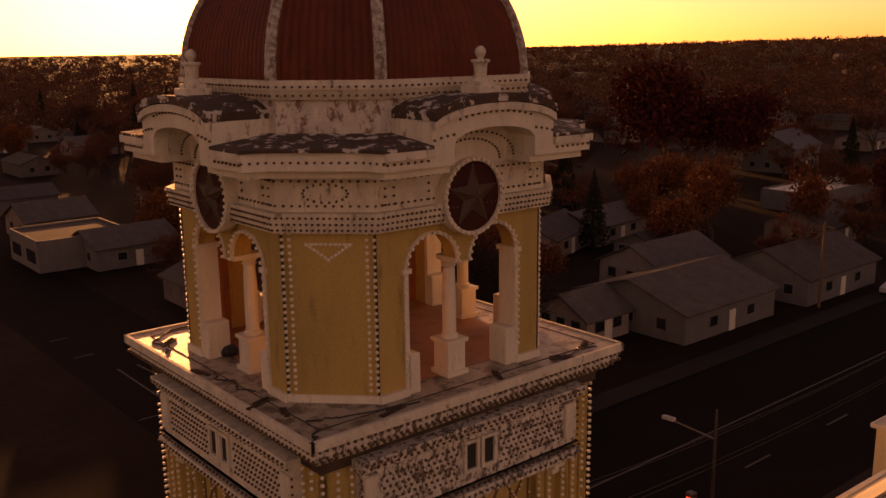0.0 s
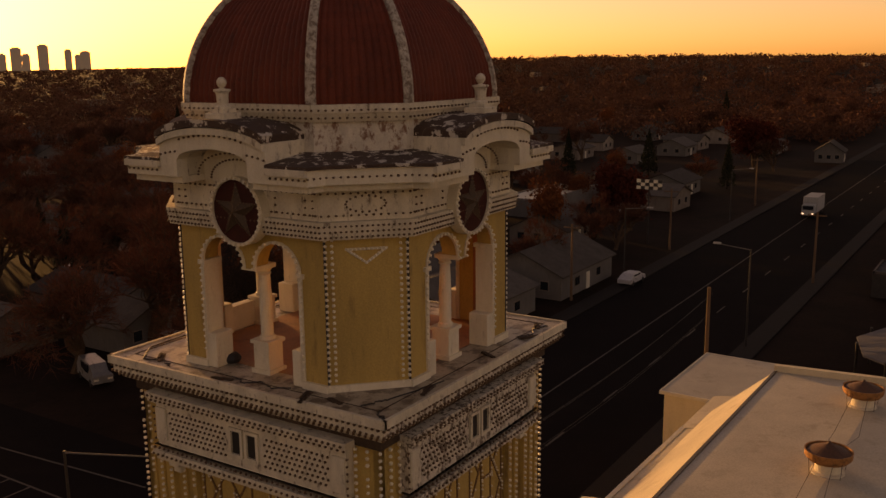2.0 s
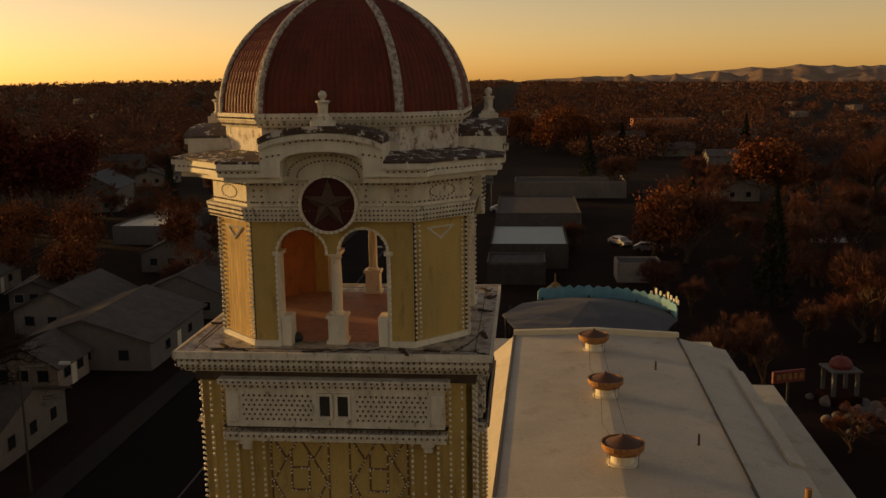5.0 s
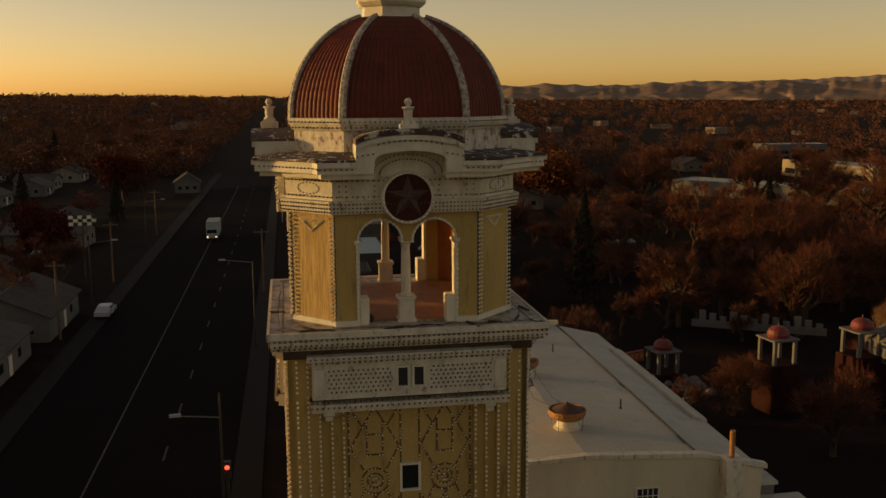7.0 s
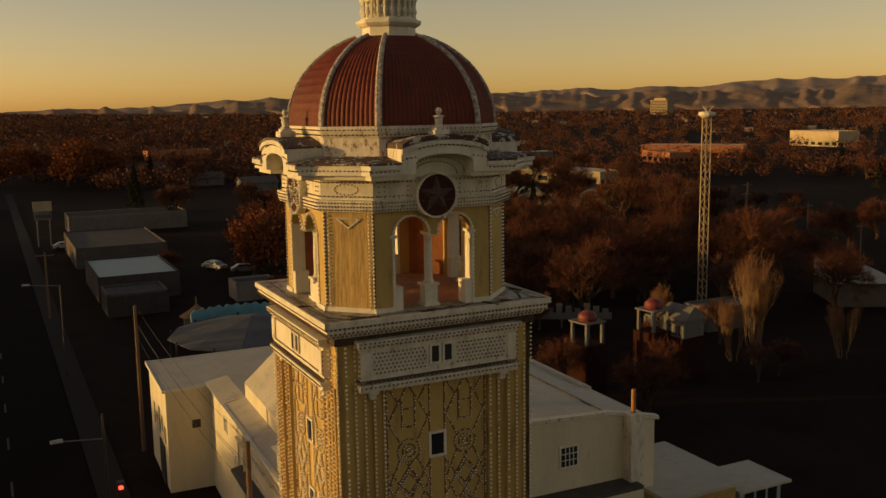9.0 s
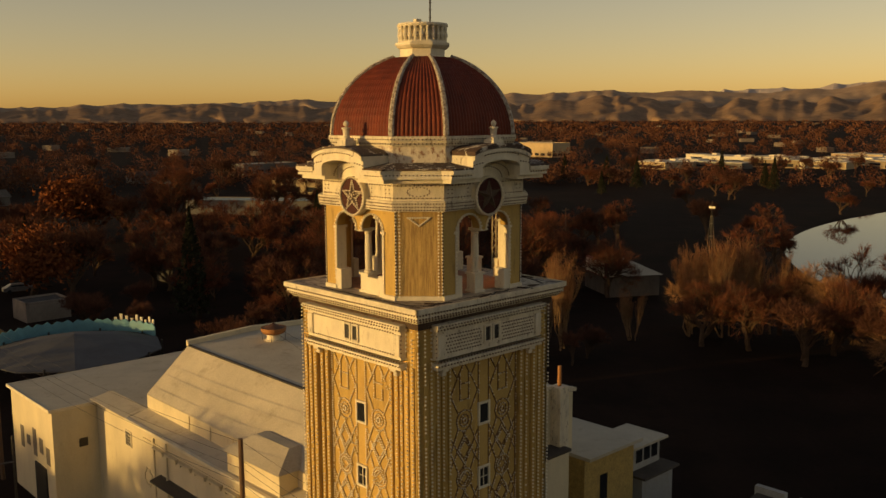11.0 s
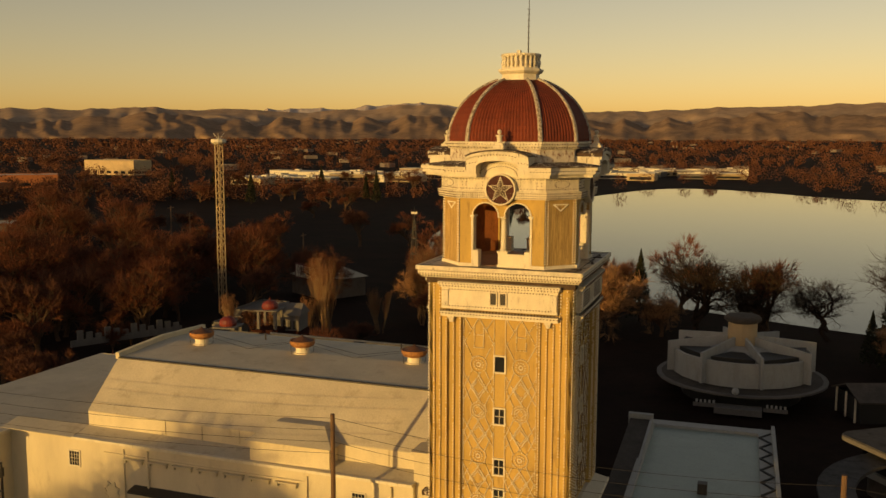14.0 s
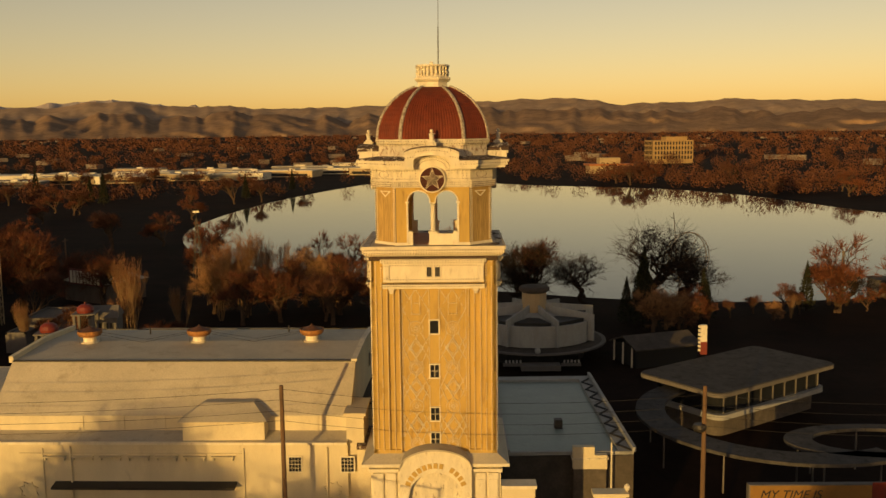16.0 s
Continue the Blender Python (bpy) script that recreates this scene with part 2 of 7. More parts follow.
# ---- builders ----
def thing(name, label, category, at=(0, 0, 0), rz=0.0, group="", kind=""):
    ob = new(name)
    ob.matrix_world = pose(*at, 0, 0, rz)
    return tagged(ob, label, category, group, kind)


def part(name, bm, material, parent=None, label="", smooth=False):
    me = bpy.data.meshes.new(name)
    bmesh.ops.recalc_face_normals(bm, faces=bm.faces[:])
    bm.to_mesh(me)
    bm.free()
    me.materials.append(material)
    if smooth:
        me.polygons.foreach_set("use_smooth", [True] * len(me.polygons))
    ob = new(name, me)
    if parent:
        ob.parent = parent
    return tagged(ob, label)


def mesh_part(name, verts, faces, material, parent=None, label=""):
    me = bpy.data.meshes.new(name)
    me.from_pydata(verts, [], faces)
    me.materials.append(material)
    ob = new(name, me)
    if parent:
        ob.parent = parent
    return tagged(ob, label)


def box(bm, x0, x1, y0, y1, z0, z1, m=None, bevel=0.0):
    r = bmesh.ops.create_cube(bm, size=1)
    bmesh.ops.transform(bm, verts=r["verts"], matrix=Matrix.Translation(((x0 + x1) / 2, (y0 + y1) / 2, (z0 + z1) / 2)) @ Matrix.Diagonal((abs(x1 - x0), abs(y1 - y0), abs(z1 - z0), 1)))
    if bevel:
        es = list({e for v in r["verts"] for e in v.link_edges})
        out = bmesh.ops.bevel(bm, geom=es, offset=bevel, segments=1, affect="EDGES")
        r["verts"] = list({v for f in out["faces"] for v in f.verts} | {v for v in r["verts"] if v.is_valid})
    if m:
        bmesh.ops.transform(bm, verts=r["verts"], matrix=m)
    return bm


def prism(bm, poly, z0, z1, top=None):
    """An upright prism on a plan, top: another plan of the same count for a taper."""
    a = [bm.verts.new((x, y, z0)) for x, y in poly]
    b = [bm.verts.new((x, y, z1)) for x, y in (top or poly)]
    n = len(a)
    bm.faces.new(a[::-1])
    bm.faces.new(b)
    for i in range(n):
        bm.faces.new((a[i], a[(i + 1) % n], b[(i + 1) % n], b[i]))
    return bm


def lathe(bm, profile, seg=16, cx=0.0, cy=0.0, twist=0.0):
    """A turned shape: profile of (radius, height)."""
    rings = []
    for r, z in profile:
        rings.append([bm.verts.new((cx + r * math.cos(2 * math.pi * i / seg + twist), cy + r * math.sin(2 * math.pi * i / seg + twist), z)) for i in range(seg)])
    for a, b in zip(rings, rings[1:]):
        for i in range(seg):
            bm.faces.new((a[i], a[(i + 1) % seg], b[(i + 1) % seg], b[i]))
    bm.faces.new(rings[0][::-1])
    bm.faces.new(rings[-1])
    return bm


def rod(bm, p, q, r0, r1=None, seg=6):
    p, q = Vector(p), Vector(q)
    d = q - p
    if d.length < 1e-6:
        return bm
    u = d.orthogonal().normalized()
    w = d.normalized().cross(u)
    r1 = r0 if r1 is None else r1
    a = [bm.verts.new(p + r0 * (math.cos(t) * u + math.sin(t) * w)) for t in (2 * math.pi * i / seg for i in range(seg))]
    b = [bm.verts.new(q + r1 * (math.cos(t) * u + math.sin(t) * w)) for t in (2 * math.pi * i / seg for i in range(seg))]
    bm.faces.new(a[::-1])
    bm.faces.new(b)
    for i in range(seg):
        bm.faces.new((a[i], a[(i + 1) % seg], b[(i + 1) % seg], b[i]))
    return bm


def tube(bm, pts, r, seg=5):
    """One connected tube along a line of points."""
    pts = [Vector(p) for p in pts]
    rings = []
    for i, p in enumerate(pts):
        d = (pts[min(i + 1, len(pts) - 1)] - pts[max(i - 1, 0)]).normalized()
        u = d.cross(Vector((0.01, 0.02, 1))).normalized()
        w = d.cross(u)
        rings.append([bm.verts.new(p + r * (math.cos(t) * u + math.sin(t) * w)) for t in (2 * math.pi * k / seg for k in range(seg))])
    for a, b in zip(rings, rings[1:]):
        for k in range(seg):
            bm.faces.new((a[k], a[(k + 1) % seg], b[(k + 1) % seg], b[k]))
    bm.faces.new(rings[0][::-1])
    bm.faces.new(rings[-1])
    return bm


def ring_frame(bm, x0, x1, z0, z1, w, y0, y1):
    """A flat rectangular frame facing +y, one connected piece."""
    out, inn = [(x0, z0), (x1, z0), (x1, z1), (x0, z1)], [(x0 + w, z0 + w), (x1 - w, z0 + w), (x1 - w, z1 - w), (x0 + w, z1 - w)]
    v = [[bm.verts.new((x, y, z)) for x, z in loop] for y in (y0, y1) for loop in (out, inn)]
    for i in range(4):
        j = (i + 1) % 4
        bm.faces.new((v[0][i], v[0][j], v[1][j], v[1][i]))
        bm.faces.new((v[2][i], v[2][j], v[3][j], v[3][i]))
        bm.faces.new((v[0][i], v[0][j], v[2][j], v[2][i]))
        bm.faces.new((v[1][i], v[1][j], v[3][j], v[3][i]))
    return bm


def slab(bm, xs, low, high, y0, y1, m=None):
    """A wall cut out along x: at each x the solid runs from low(x) to high(x), between y0 and y1."""
    made = []
    for xa, xb in zip(xs, xs[1:]):
        e = 1e-4
        za, zb, ta, tb = low(xa + e), low(xb - e), high(xa + e), high(xb - e)
        if ta - za < 0.005 and tb - zb < 0.005:
            continue
        v = [bm.verts.new(c) for c in ((xa, y0, za), (xb, y0, zb), (xb, y0, tb), (xa, y0, ta), (xa, y1, za), (xb, y1, zb), (xb, y1, tb), (xa, y1, ta))]
        for f in ((0, 1, 2, 3), (5, 4, 7, 6), (4, 5, 1, 0), (3, 2, 6, 7), (4, 0, 3, 7), (1, 5, 6, 2)):
            bm.faces.new([v[i] for i in f])
        made += v
    bmesh.ops.remove_doubles(bm, verts=made, dist=0.0008)
    seen = {}
    for f in bm.faces:
        seen.setdefault(frozenset(f.verts), []).append(f)
    bmesh.ops.delete(bm, geom=[f for same in seen.values() if len(same) > 1 for f in same], context="FACES_ONLY")
    if m:
        bmesh.ops.transform(bm, verts=bm.verts[:], matrix=m)
    return bm


def spread(a, b, n):
    return [a + (b - a) * i / n for i in range(n + 1)]


def turned(k):
    return Matrix.Rotation(k * math.pi / 2, 4, "Z")


BULB_RNG = random.Random(17)
BULB_V = [(a, b, 0) for a in (1, -1) for b in (1, -1)] + [(a, 0, b) for a in (1, -1) for b in (1, -1)] + [(0, a, b) for a in (1, -1) for b in (1, -1)]


def bulb_faces():
    """Six squares on the axes and eight triangles at the corners."""
    out = []
    for ax in range(3):
        for s in (1, -1):
            ids = [i for i, v in enumerate(BULB_V) if v[ax] == s]
            o = [a for a in range(3) if a != ax]
            ids.sort(key=lambda i: math.atan2(BULB_V[i][o[1]], BULB_V[i][o[0]]) * (s if ax != 1 else -s))
            out.append(tuple(ids))
    for a in (1, -1):
        for b in (1, -1):
            for c in (1, -1):
                t = (BULB_V.index((a, b, 0)), BULB_V.index((0, b, c)), BULB_V.index((a, 0, c)))
                out.append(t if a * b * c > 0 else t[::-1])
    return out


BULB_F = bulb_faces()


class Bulbs:
    """Rows of small lamps gathered into one mesh."""
    def __init__(self):
        self.v, self.f = [], []

    def add(self, p, r=0.03):
        n = len(self.v)
        x, y, z = p
        # a rounded lamp: a cube with its corners cut to the middle of each edge
        h = r * 0.72
        self.v += [(x + h * a, y + h * b, z + h * c) for a, b, c in BULB_V]
        self.f += [tuple(n + i for i in f) for f in BULB_F]

    def row(self, p, q, step, r=0.03, lost=0.0):
        p, q = Vector(p), Vector(q)
        k = max(1, round((q - p).length / step))
        for i in range(k + 1):
            if BULB_RNG.random() >= lost:
                self.add(p.lerp(q, i / k), r * BULB_RNG.uniform(0.9, 1.1))

    def four(self, p, q, step, r=0.03, only=(0, 1, 2, 3), lost=0.0):
        for k in only:
            self.row(turned(k) @ Vector(p), turned(k) @ Vector(q), step, r, lost)

# ---- the tower ----
tower = thing("tower", "tall ochre and white tower with red dome, rows of light bulbs", "tower")
bulbs = Bulbs()
studs = Bulbs()


def octagon(w, d):
    return [(w, d), (-w, d), (-d, w), (-d, -w), (-w, -d), (w, -d), (d, -w), (d, w)]


def square(h):
    return [(h, h), (-h, h), (-h, -h), (h, -h)]


SH, DK = 3.62, 4.15
# shaft core and corner piers
part("shaft", prism(bmesh.new(), square(3.42), 7.7, 19.7), GOLD, tower)
for k in range(4):
    m = turned(k)
    for s in (1, -1):
        part("corner_pier", box(bmesh.new(), s * 2.72, s * SH, 3.46, SH, 8.2, 19.7, m), GOLD, tower)
        part("inner_pier", box(bmesh.new(), s * 2.02, s * 2.72, 3.30, 3.52, 8.2, 18.2, m), GOLD, tower)
        part("pier_plinth", box(bmesh.new(), s * 1.98, s * 3.66, 3.4, 3.66, 7.9, 8.22, m), GOLD, tower)
        for x in (2.02, 2.36, 2.72, 3.05, 3.36):
            part("pier_rib", box(bmesh.new(), s * x - 0.045, s * x + 0.045, 3.45, 3.60 if x < 2.7 else 3.68, 8.2, 18.1, m), GOLD, tower)
for s in (1, -1):
    for x, y in ((2.02, 3.63), (2.36, 3.63), (2.72, 3.71), (3.05, 3.71), (3.36, 3.71), (3.66, 3.66)):
        bulbs.four((s * x, y, 8.25), (s * x, y, 18.0 if x < 2.6 else 19.5), 0.155, 0.043, lost=0.08)


def strip(bm, p, q, w, y0, y1):
    """A raised bar on the plane facing +y from p to q in (x, z)."""
    d = Vector((q[0] - p[0], 0, q[1] - p[1]))
    n = Vector((-d.z, 0, d.x)).normalized() * w / 2
    e = d.normalized() * w / 2
    a, b = Vector((p[0], 0, p[1])) - e, Vector((q[0], 0, q[1])) + e
    c = [a - n, b - n, b + n, a + n]
    lo = [bm.verts.new((v.x, y0, v.z)) for v in c]
    hi = [bm.verts.new((v.x, y1, v.z)) for v in c]
    bm.faces.new(hi)
    for i in range(4):
        bm.faces.new((lo[i], lo[(i + 1) % 4], hi[(i + 1) % 4], hi[i]))


# lattice ornament on the recessed panels: lozenges, hexagons and rosettes
def lattice(cx):
    out = []

    def line(*pts):
        out.extend(((cx + a[0], a[1]), (cx + b[0], b[1])) for a, b in zip(pts, pts[1:]))

    for s in (1, -1):
        line((s * 0.79, 8.3), (s * 0.79, 17.9))
    line((-0.74, 17.9), (-0.37, 17.3), (0, 17.9), (0.37, 17.3), (0.74, 17.9))
    z0, kind_ = 15.55, 0
    for s in (1, -1):
        line((s * 0.37, 17.3), (s * 0.74, 16.65), (s * 0.34, 15.9))
        line((s * 0.24, 17.5), (s * 0.24, 16.4))
    line((-0.24, 17.05), (0.24, 17.05))
    line((-0.24, 16.4), (0.24, 16.4))
    while z0 > 8.2:
        n = 12
        for r in ((0.42, 0.24, 0.1) if kind_ == 0 else (0.42, 0.3)):
            ring = [(r * math.cos(2 * math.pi * i / n), z0 + r * math.sin(2 * math.pi * i / n)) for i in range(n + 1)]
            line(*ring)
        if kind_:
            line((0, z0 + 0.22), (0.22, z0), (0, z0 - 0.22), (-0.22, z0), (0, z0 + 0.22))
        m_ = z0 - 1.18
        for s in (1, -1):
            line((s * 0.34, z0 - 0.3), (s * 0.74, m_), (s * 0.34, z0 - 2.06))
            line((s * 0.1, z0 - 0.42), (-s * 0.42, m_), (s * 0.1, z0 - 1.92))
        line((0, m_ + 0.38), (0.3, m_), (0, m_ - 0.38), (-0.3, m_), (0, m_ + 0.38))
        line((-0.74, m_ + 0.62), (0, m_ - 0.6), (0.74, m_ + 0.62))
        line((-0.74, m_ - 0.62), (0, m_ + 0.6), (0.74, m_ - 0.62))
        z0 -= 2.36
        kind_ = 1 - kind_
    return [(a, b) for a, b in out if min(a[1], b[1]) > 8.25]


WINS = {0: (15.64, 12.98, 10.36, 8.81), 1: (15.64, 12.98, 10.36), 2: (15.64, 12.98, 10.36), 3: (15.64, 12.98, 10.36)}
for k in range(4):
    bm = bmesh.new()
    for cx in (1.08, -1.08):
        # away from the sunlit face bars are browner and lamps fewer, imitating shade
        for i, (p, q) in enumerate(lattice(cx)):
            strip(bm, p, q, 0.036 if k == 0 else 0.05, 3.41, 3.438 + 0.002 * (i % 9))
            bulbs.row(turned(k) @ Vector((p[0], 3.475, p[1])), turned(k) @ Vector((q[0], 3.475, q[1])), 0.1, 0.036 if k == 0 else 0.028, 0.1 if k == 0 else 0.45)
    strip(bm, (-1.9, 17.95), (1.9, 17.95), 0.12, 3.41, 3.5)
    bmesh.ops.transform(bm, verts=bm.verts[:], matrix=turned(k))
    part("lattice_relief", bm, GOLD_L if k == 0 else SHADE_L, tower, "raised ochre lattice of lozenges and rosettes")
    for z in WINS[k]:
        wob = part("window", ring_frame(bmesh.new(), -0.33, 0.33, z - 0.48, z + 0.45, 0.08, 3.38, 3.5), WHITE_C, tower, "small window in a white frame")
        wob.data.transform(turned(k))
        if z < 15:
            part("glazing_bar", box(bmesh.new(), -0.015, 0.015, 3.40, 3.45, z - 0.4, z + 0.37, turned(k)), WHITE_C, wob)
            part("glazing_bar", box(bmesh.new(), -0.25, 0.25, 3.40, 3.447, z - 0.03, z, turned(k)), WHITE_C, wob)
        part("pane", box(bmesh.new(), -0.26, 0.26, 3.405, 3.43, z - 0.42, z + 0.38, turned(k)), GLASS, wob)
    # panelled frieze box under the deck
    m = turned(k)
    bm = bmesh.new()
    box(bm, -2.92, 2.92, 3.3, 3.86, 18.35, 19.5, m)
    part("frieze_box", bm, (WHITE_C, WHITE, WORN, WORN)[k], tower, "white studded frieze panel")
    bm = bmesh.new()
    box(bm, -3.06, 3.06, 3.3, 4.06, 19.58, 19.72, m)
    box(bm, -2.99, 2.99, 3.3, 3.96, 19.44, 19.58, m)
    part("frieze_ledge", bm, (WHITE_C, WHITE, WORN, WORN)[k], tower)
    bm = bmesh.new()
    for i, (h, y) in enumerate(((0.0, 3.94), (0.12, 4.0), (0.26, 3.92))):
        box(bm, -2.96 - 0.02 * (2 - i), 2.96 + 0.02 * (2 - i), 3.3, y, 18.24 - h + (0 if i else 0.12), 18.36 - h, m)
    part("frieze_moulding", bm, (WHITE_C, WHITE, WORN, WORN)[k], tower)
    for s in (1, -1):
        part("frieze_bracket", box(bmesh.new(), s * 2.28, s * 2.62, 3.3, 3.86, 17.84, 18.05, m, 0.02), WHITE, tower)
        part("frieze_bracket", box(bmesh.new(), s * 2.33, s * 2.57, 3.3, 3.76, 17.66, 17.84, m, 0.02), WHITE, tower)
        part("frieze_pilaster", box(bmesh.new(), s * 2.55, s * 2.9, 3.8, 3.93, 18.5, 19.32, m, 0.02), WHITE, tower)
        part("opening_trim", ring_frame(bmesh.new(), min(s * 0.03, s * 0.45), max(s * 0.03, s * 0.45), 18.62, 19.32, 0.07, 3.84, 3.93), WHITE, tower).data.transform(m)
    for s in (1, -1):
        part("frieze_window", box(bmesh.new(), s * 0.09, s * 0.39, 3.85, 3.875, 18.69, 19.25, m), DARK, tower, "small dark opening")
    for z, y in ((19.65, 4.08), (19.51, 3.98), (18.3, 3.96), (18.15, 4.02)):
        studs.row(m @ Vector((-2.95, y, z)), m @ Vector((2.95, y, z)), 0.16, 0.036)
    rng = random.Random(k)
    for s in (1, -1):
        for i in range(13 if k else 0):
            for j in range(6):
                studs.add(m @ Vector((s * (0.62 + i * 0.145 + (j % 2) * 0.07), 3.88, 18.58 + j * 0.13)), 0.034)
        for z in spread(18.5, 19.3, 5):
            studs.add(m @ Vector((s * 2.97, 3.9, z)), 0.03)
    if k == 0:
        for z in (18.52, 19.34):
            studs.row((-2.5, 3.88, z), (2.5, 3.88, z), 0.15, 0.034)
    studs.row(m @ Vector((-1.9, 3.53, 17.95)), m @ Vector((1.9, 3.53, 17.95)), 0.14, 0.03)

# deck and its stepped cornice
part("deck", prism(bmesh.new(), square(DK), 20.28, 20.46), DECK, tower, "pale painted deck sheet, stained at the edge")
for k in range(4):
    for z0, z1, h0, h1 in ((20.06, 20.28, DK - 0.06, DK - 0.06), (19.9, 20.06, 3.92, DK - 0.12)):
        wedge = part("deck_cornice", prism(bmesh.new(), [(h0, h0), (-h0, h0), (-0.2, 0.2), (0.2, 0.2)], z0, z1, [(h1, h1), (-h1, h1), (-0.2, 0.2), (0.2, 0.2)]), (WHITE_C, WHITE, WORN, WORN)[k], tower)
        wedge.data.transform(turned(k))
# the dark colour carries the recess shade as well as stains
part("deck_frieze", prism(bmesh.new(), square(3.74), 19.6, 19.9), SHADE_BROWN, tower, "stained band under the deck, its shade painted in")
bm = bmesh.new()
for k in range(4):
    box(bm, -DK - 0.03, DK + 0.03, DK - 0.05, DK + 0.03, 20.30, 20.49, turned(k))
part("deck_edge", bm, WHITE, tower)
for z, h in ((20.24, DK - 0.04), (20.1, DK - 0.04), (19.98, 4.0)):
    studs.four((-h, h, z), (h, h, z), 0.15, 0.038)

# belfry: arcaded faces, canted corners, frieze
BW, BD = 2.12, 3.405
AR, AC, SPR = 0.66, 0.81, 22.97
COL = BD - 0.45   # centre line of the columns


def opening(x):
    a = abs(x)
    if a > AC + AR:
        return 20.46
    if a < AC - AR:
        return SPR - 0.02
    return SPR + math.sqrt(max(0, AR * AR - (a - AC) ** 2))


xs = sorted(set([-BW, -(AC + AR), -(AC - AR), AC - AR, AC + AR, BW] + [s * (AC + AR * math.cos(math.pi * i / 12)) for i in range(13) for s in (1, -1)]))
for k in range(4):
    m = turned(k)
    part("arcade_wall", slab(bmesh.new(), xs, opening, lambda x: 23.9, BD - 0.42, BD, m), GOLD, tower, "ochre wall with twin arches")
    # white archivolts and jamb linings
    for s in (1, -1):
        bm = bmesh.new()
        ring = [(s * AC + AR * math.cos(t), SPR + AR * math.sin(t)) for t in spread(0, math.pi, 12)]
        for i, (p, q) in enumerate(zip(ring, ring[1:])):
            strip(bm, p, q, 0.065, BD - 0.02, BD + 0.03 + 0.004 * (i % 2))
        bmesh.ops.transform(bm, verts=bm.verts[:], matrix=m)
        part("arch_trim", bm, WHITE_C, tower)
        part("jamb_lining", box(bmesh.new(), s * 1.42, s * 1.52, BD - 0.45, BD + 0.04, 20.46, SPR - 0.06, m), WHITE_C, tower)
        part("impost", box(bmesh.new(), s * 1.36, s * 1.58, BD - 0.48, BD + 0.07, SPR - 0.06, SPR + 0.04, m), WHITE_C, tower)
    for s in (1, -1):
        for t in spread(0, math.pi, 14):
            bulbs.add(m @ Vector((s * AC + AR * math.cos(t), BD + 0.07, SPR + AR * math.sin(t))), 0.042)
        bulbs.row(m @ Vector((s * 1.50, BD + 0.06, 20.9)), m @ Vector((s * 1.50, BD + 0.06, SPR)), 0.15, 0.036)
        part("jamb_pedestal", box(bmesh.new(), s * 1.16, s * 1.46, BD - 0.5, BD + 0.04, 20.46, 21.28, m, 0.02), WHITE_C, tower)
    bm = bmesh.new()
    box(bm, -0.28, 0.28, COL - 0.28, COL + 0.28, 20.46, 20.56)
    box(bm, -0.23, 0.23, COL - 0.23, COL + 0.23, 20.56, 21.16)
    box(bm, -0.28, 0.28, COL - 0.28, COL + 0.28, 21.16, 21.24)
    lathe(bm, [(0.18, 21.24), (0.18, 21.31), (0.145, 21.34), (0.145, 22.15), (0.125, 22.74), (0.16, 22.78), (0.125, 22.82), (0.2, 22.91)], 16, 0, COL)
    box(bm, -0.2, 0.2, BD - 0.62, BD - 0.004, 22.91, SPR + 0.04)
    bmesh.ops.transform(bm, verts=bm.verts[:], matrix=m)
    part("column", bm, WHITE_C, tower, "white column on a square pedestal")

part("low_wall", box(bmesh.new(), -1.42, -0.23, BD - 0.36, BD - 0.1, 20.465, 21.12), WHITE_C, tower, "low white wall closing the foot of an arch")
c45 = math.sqrt(0.5)
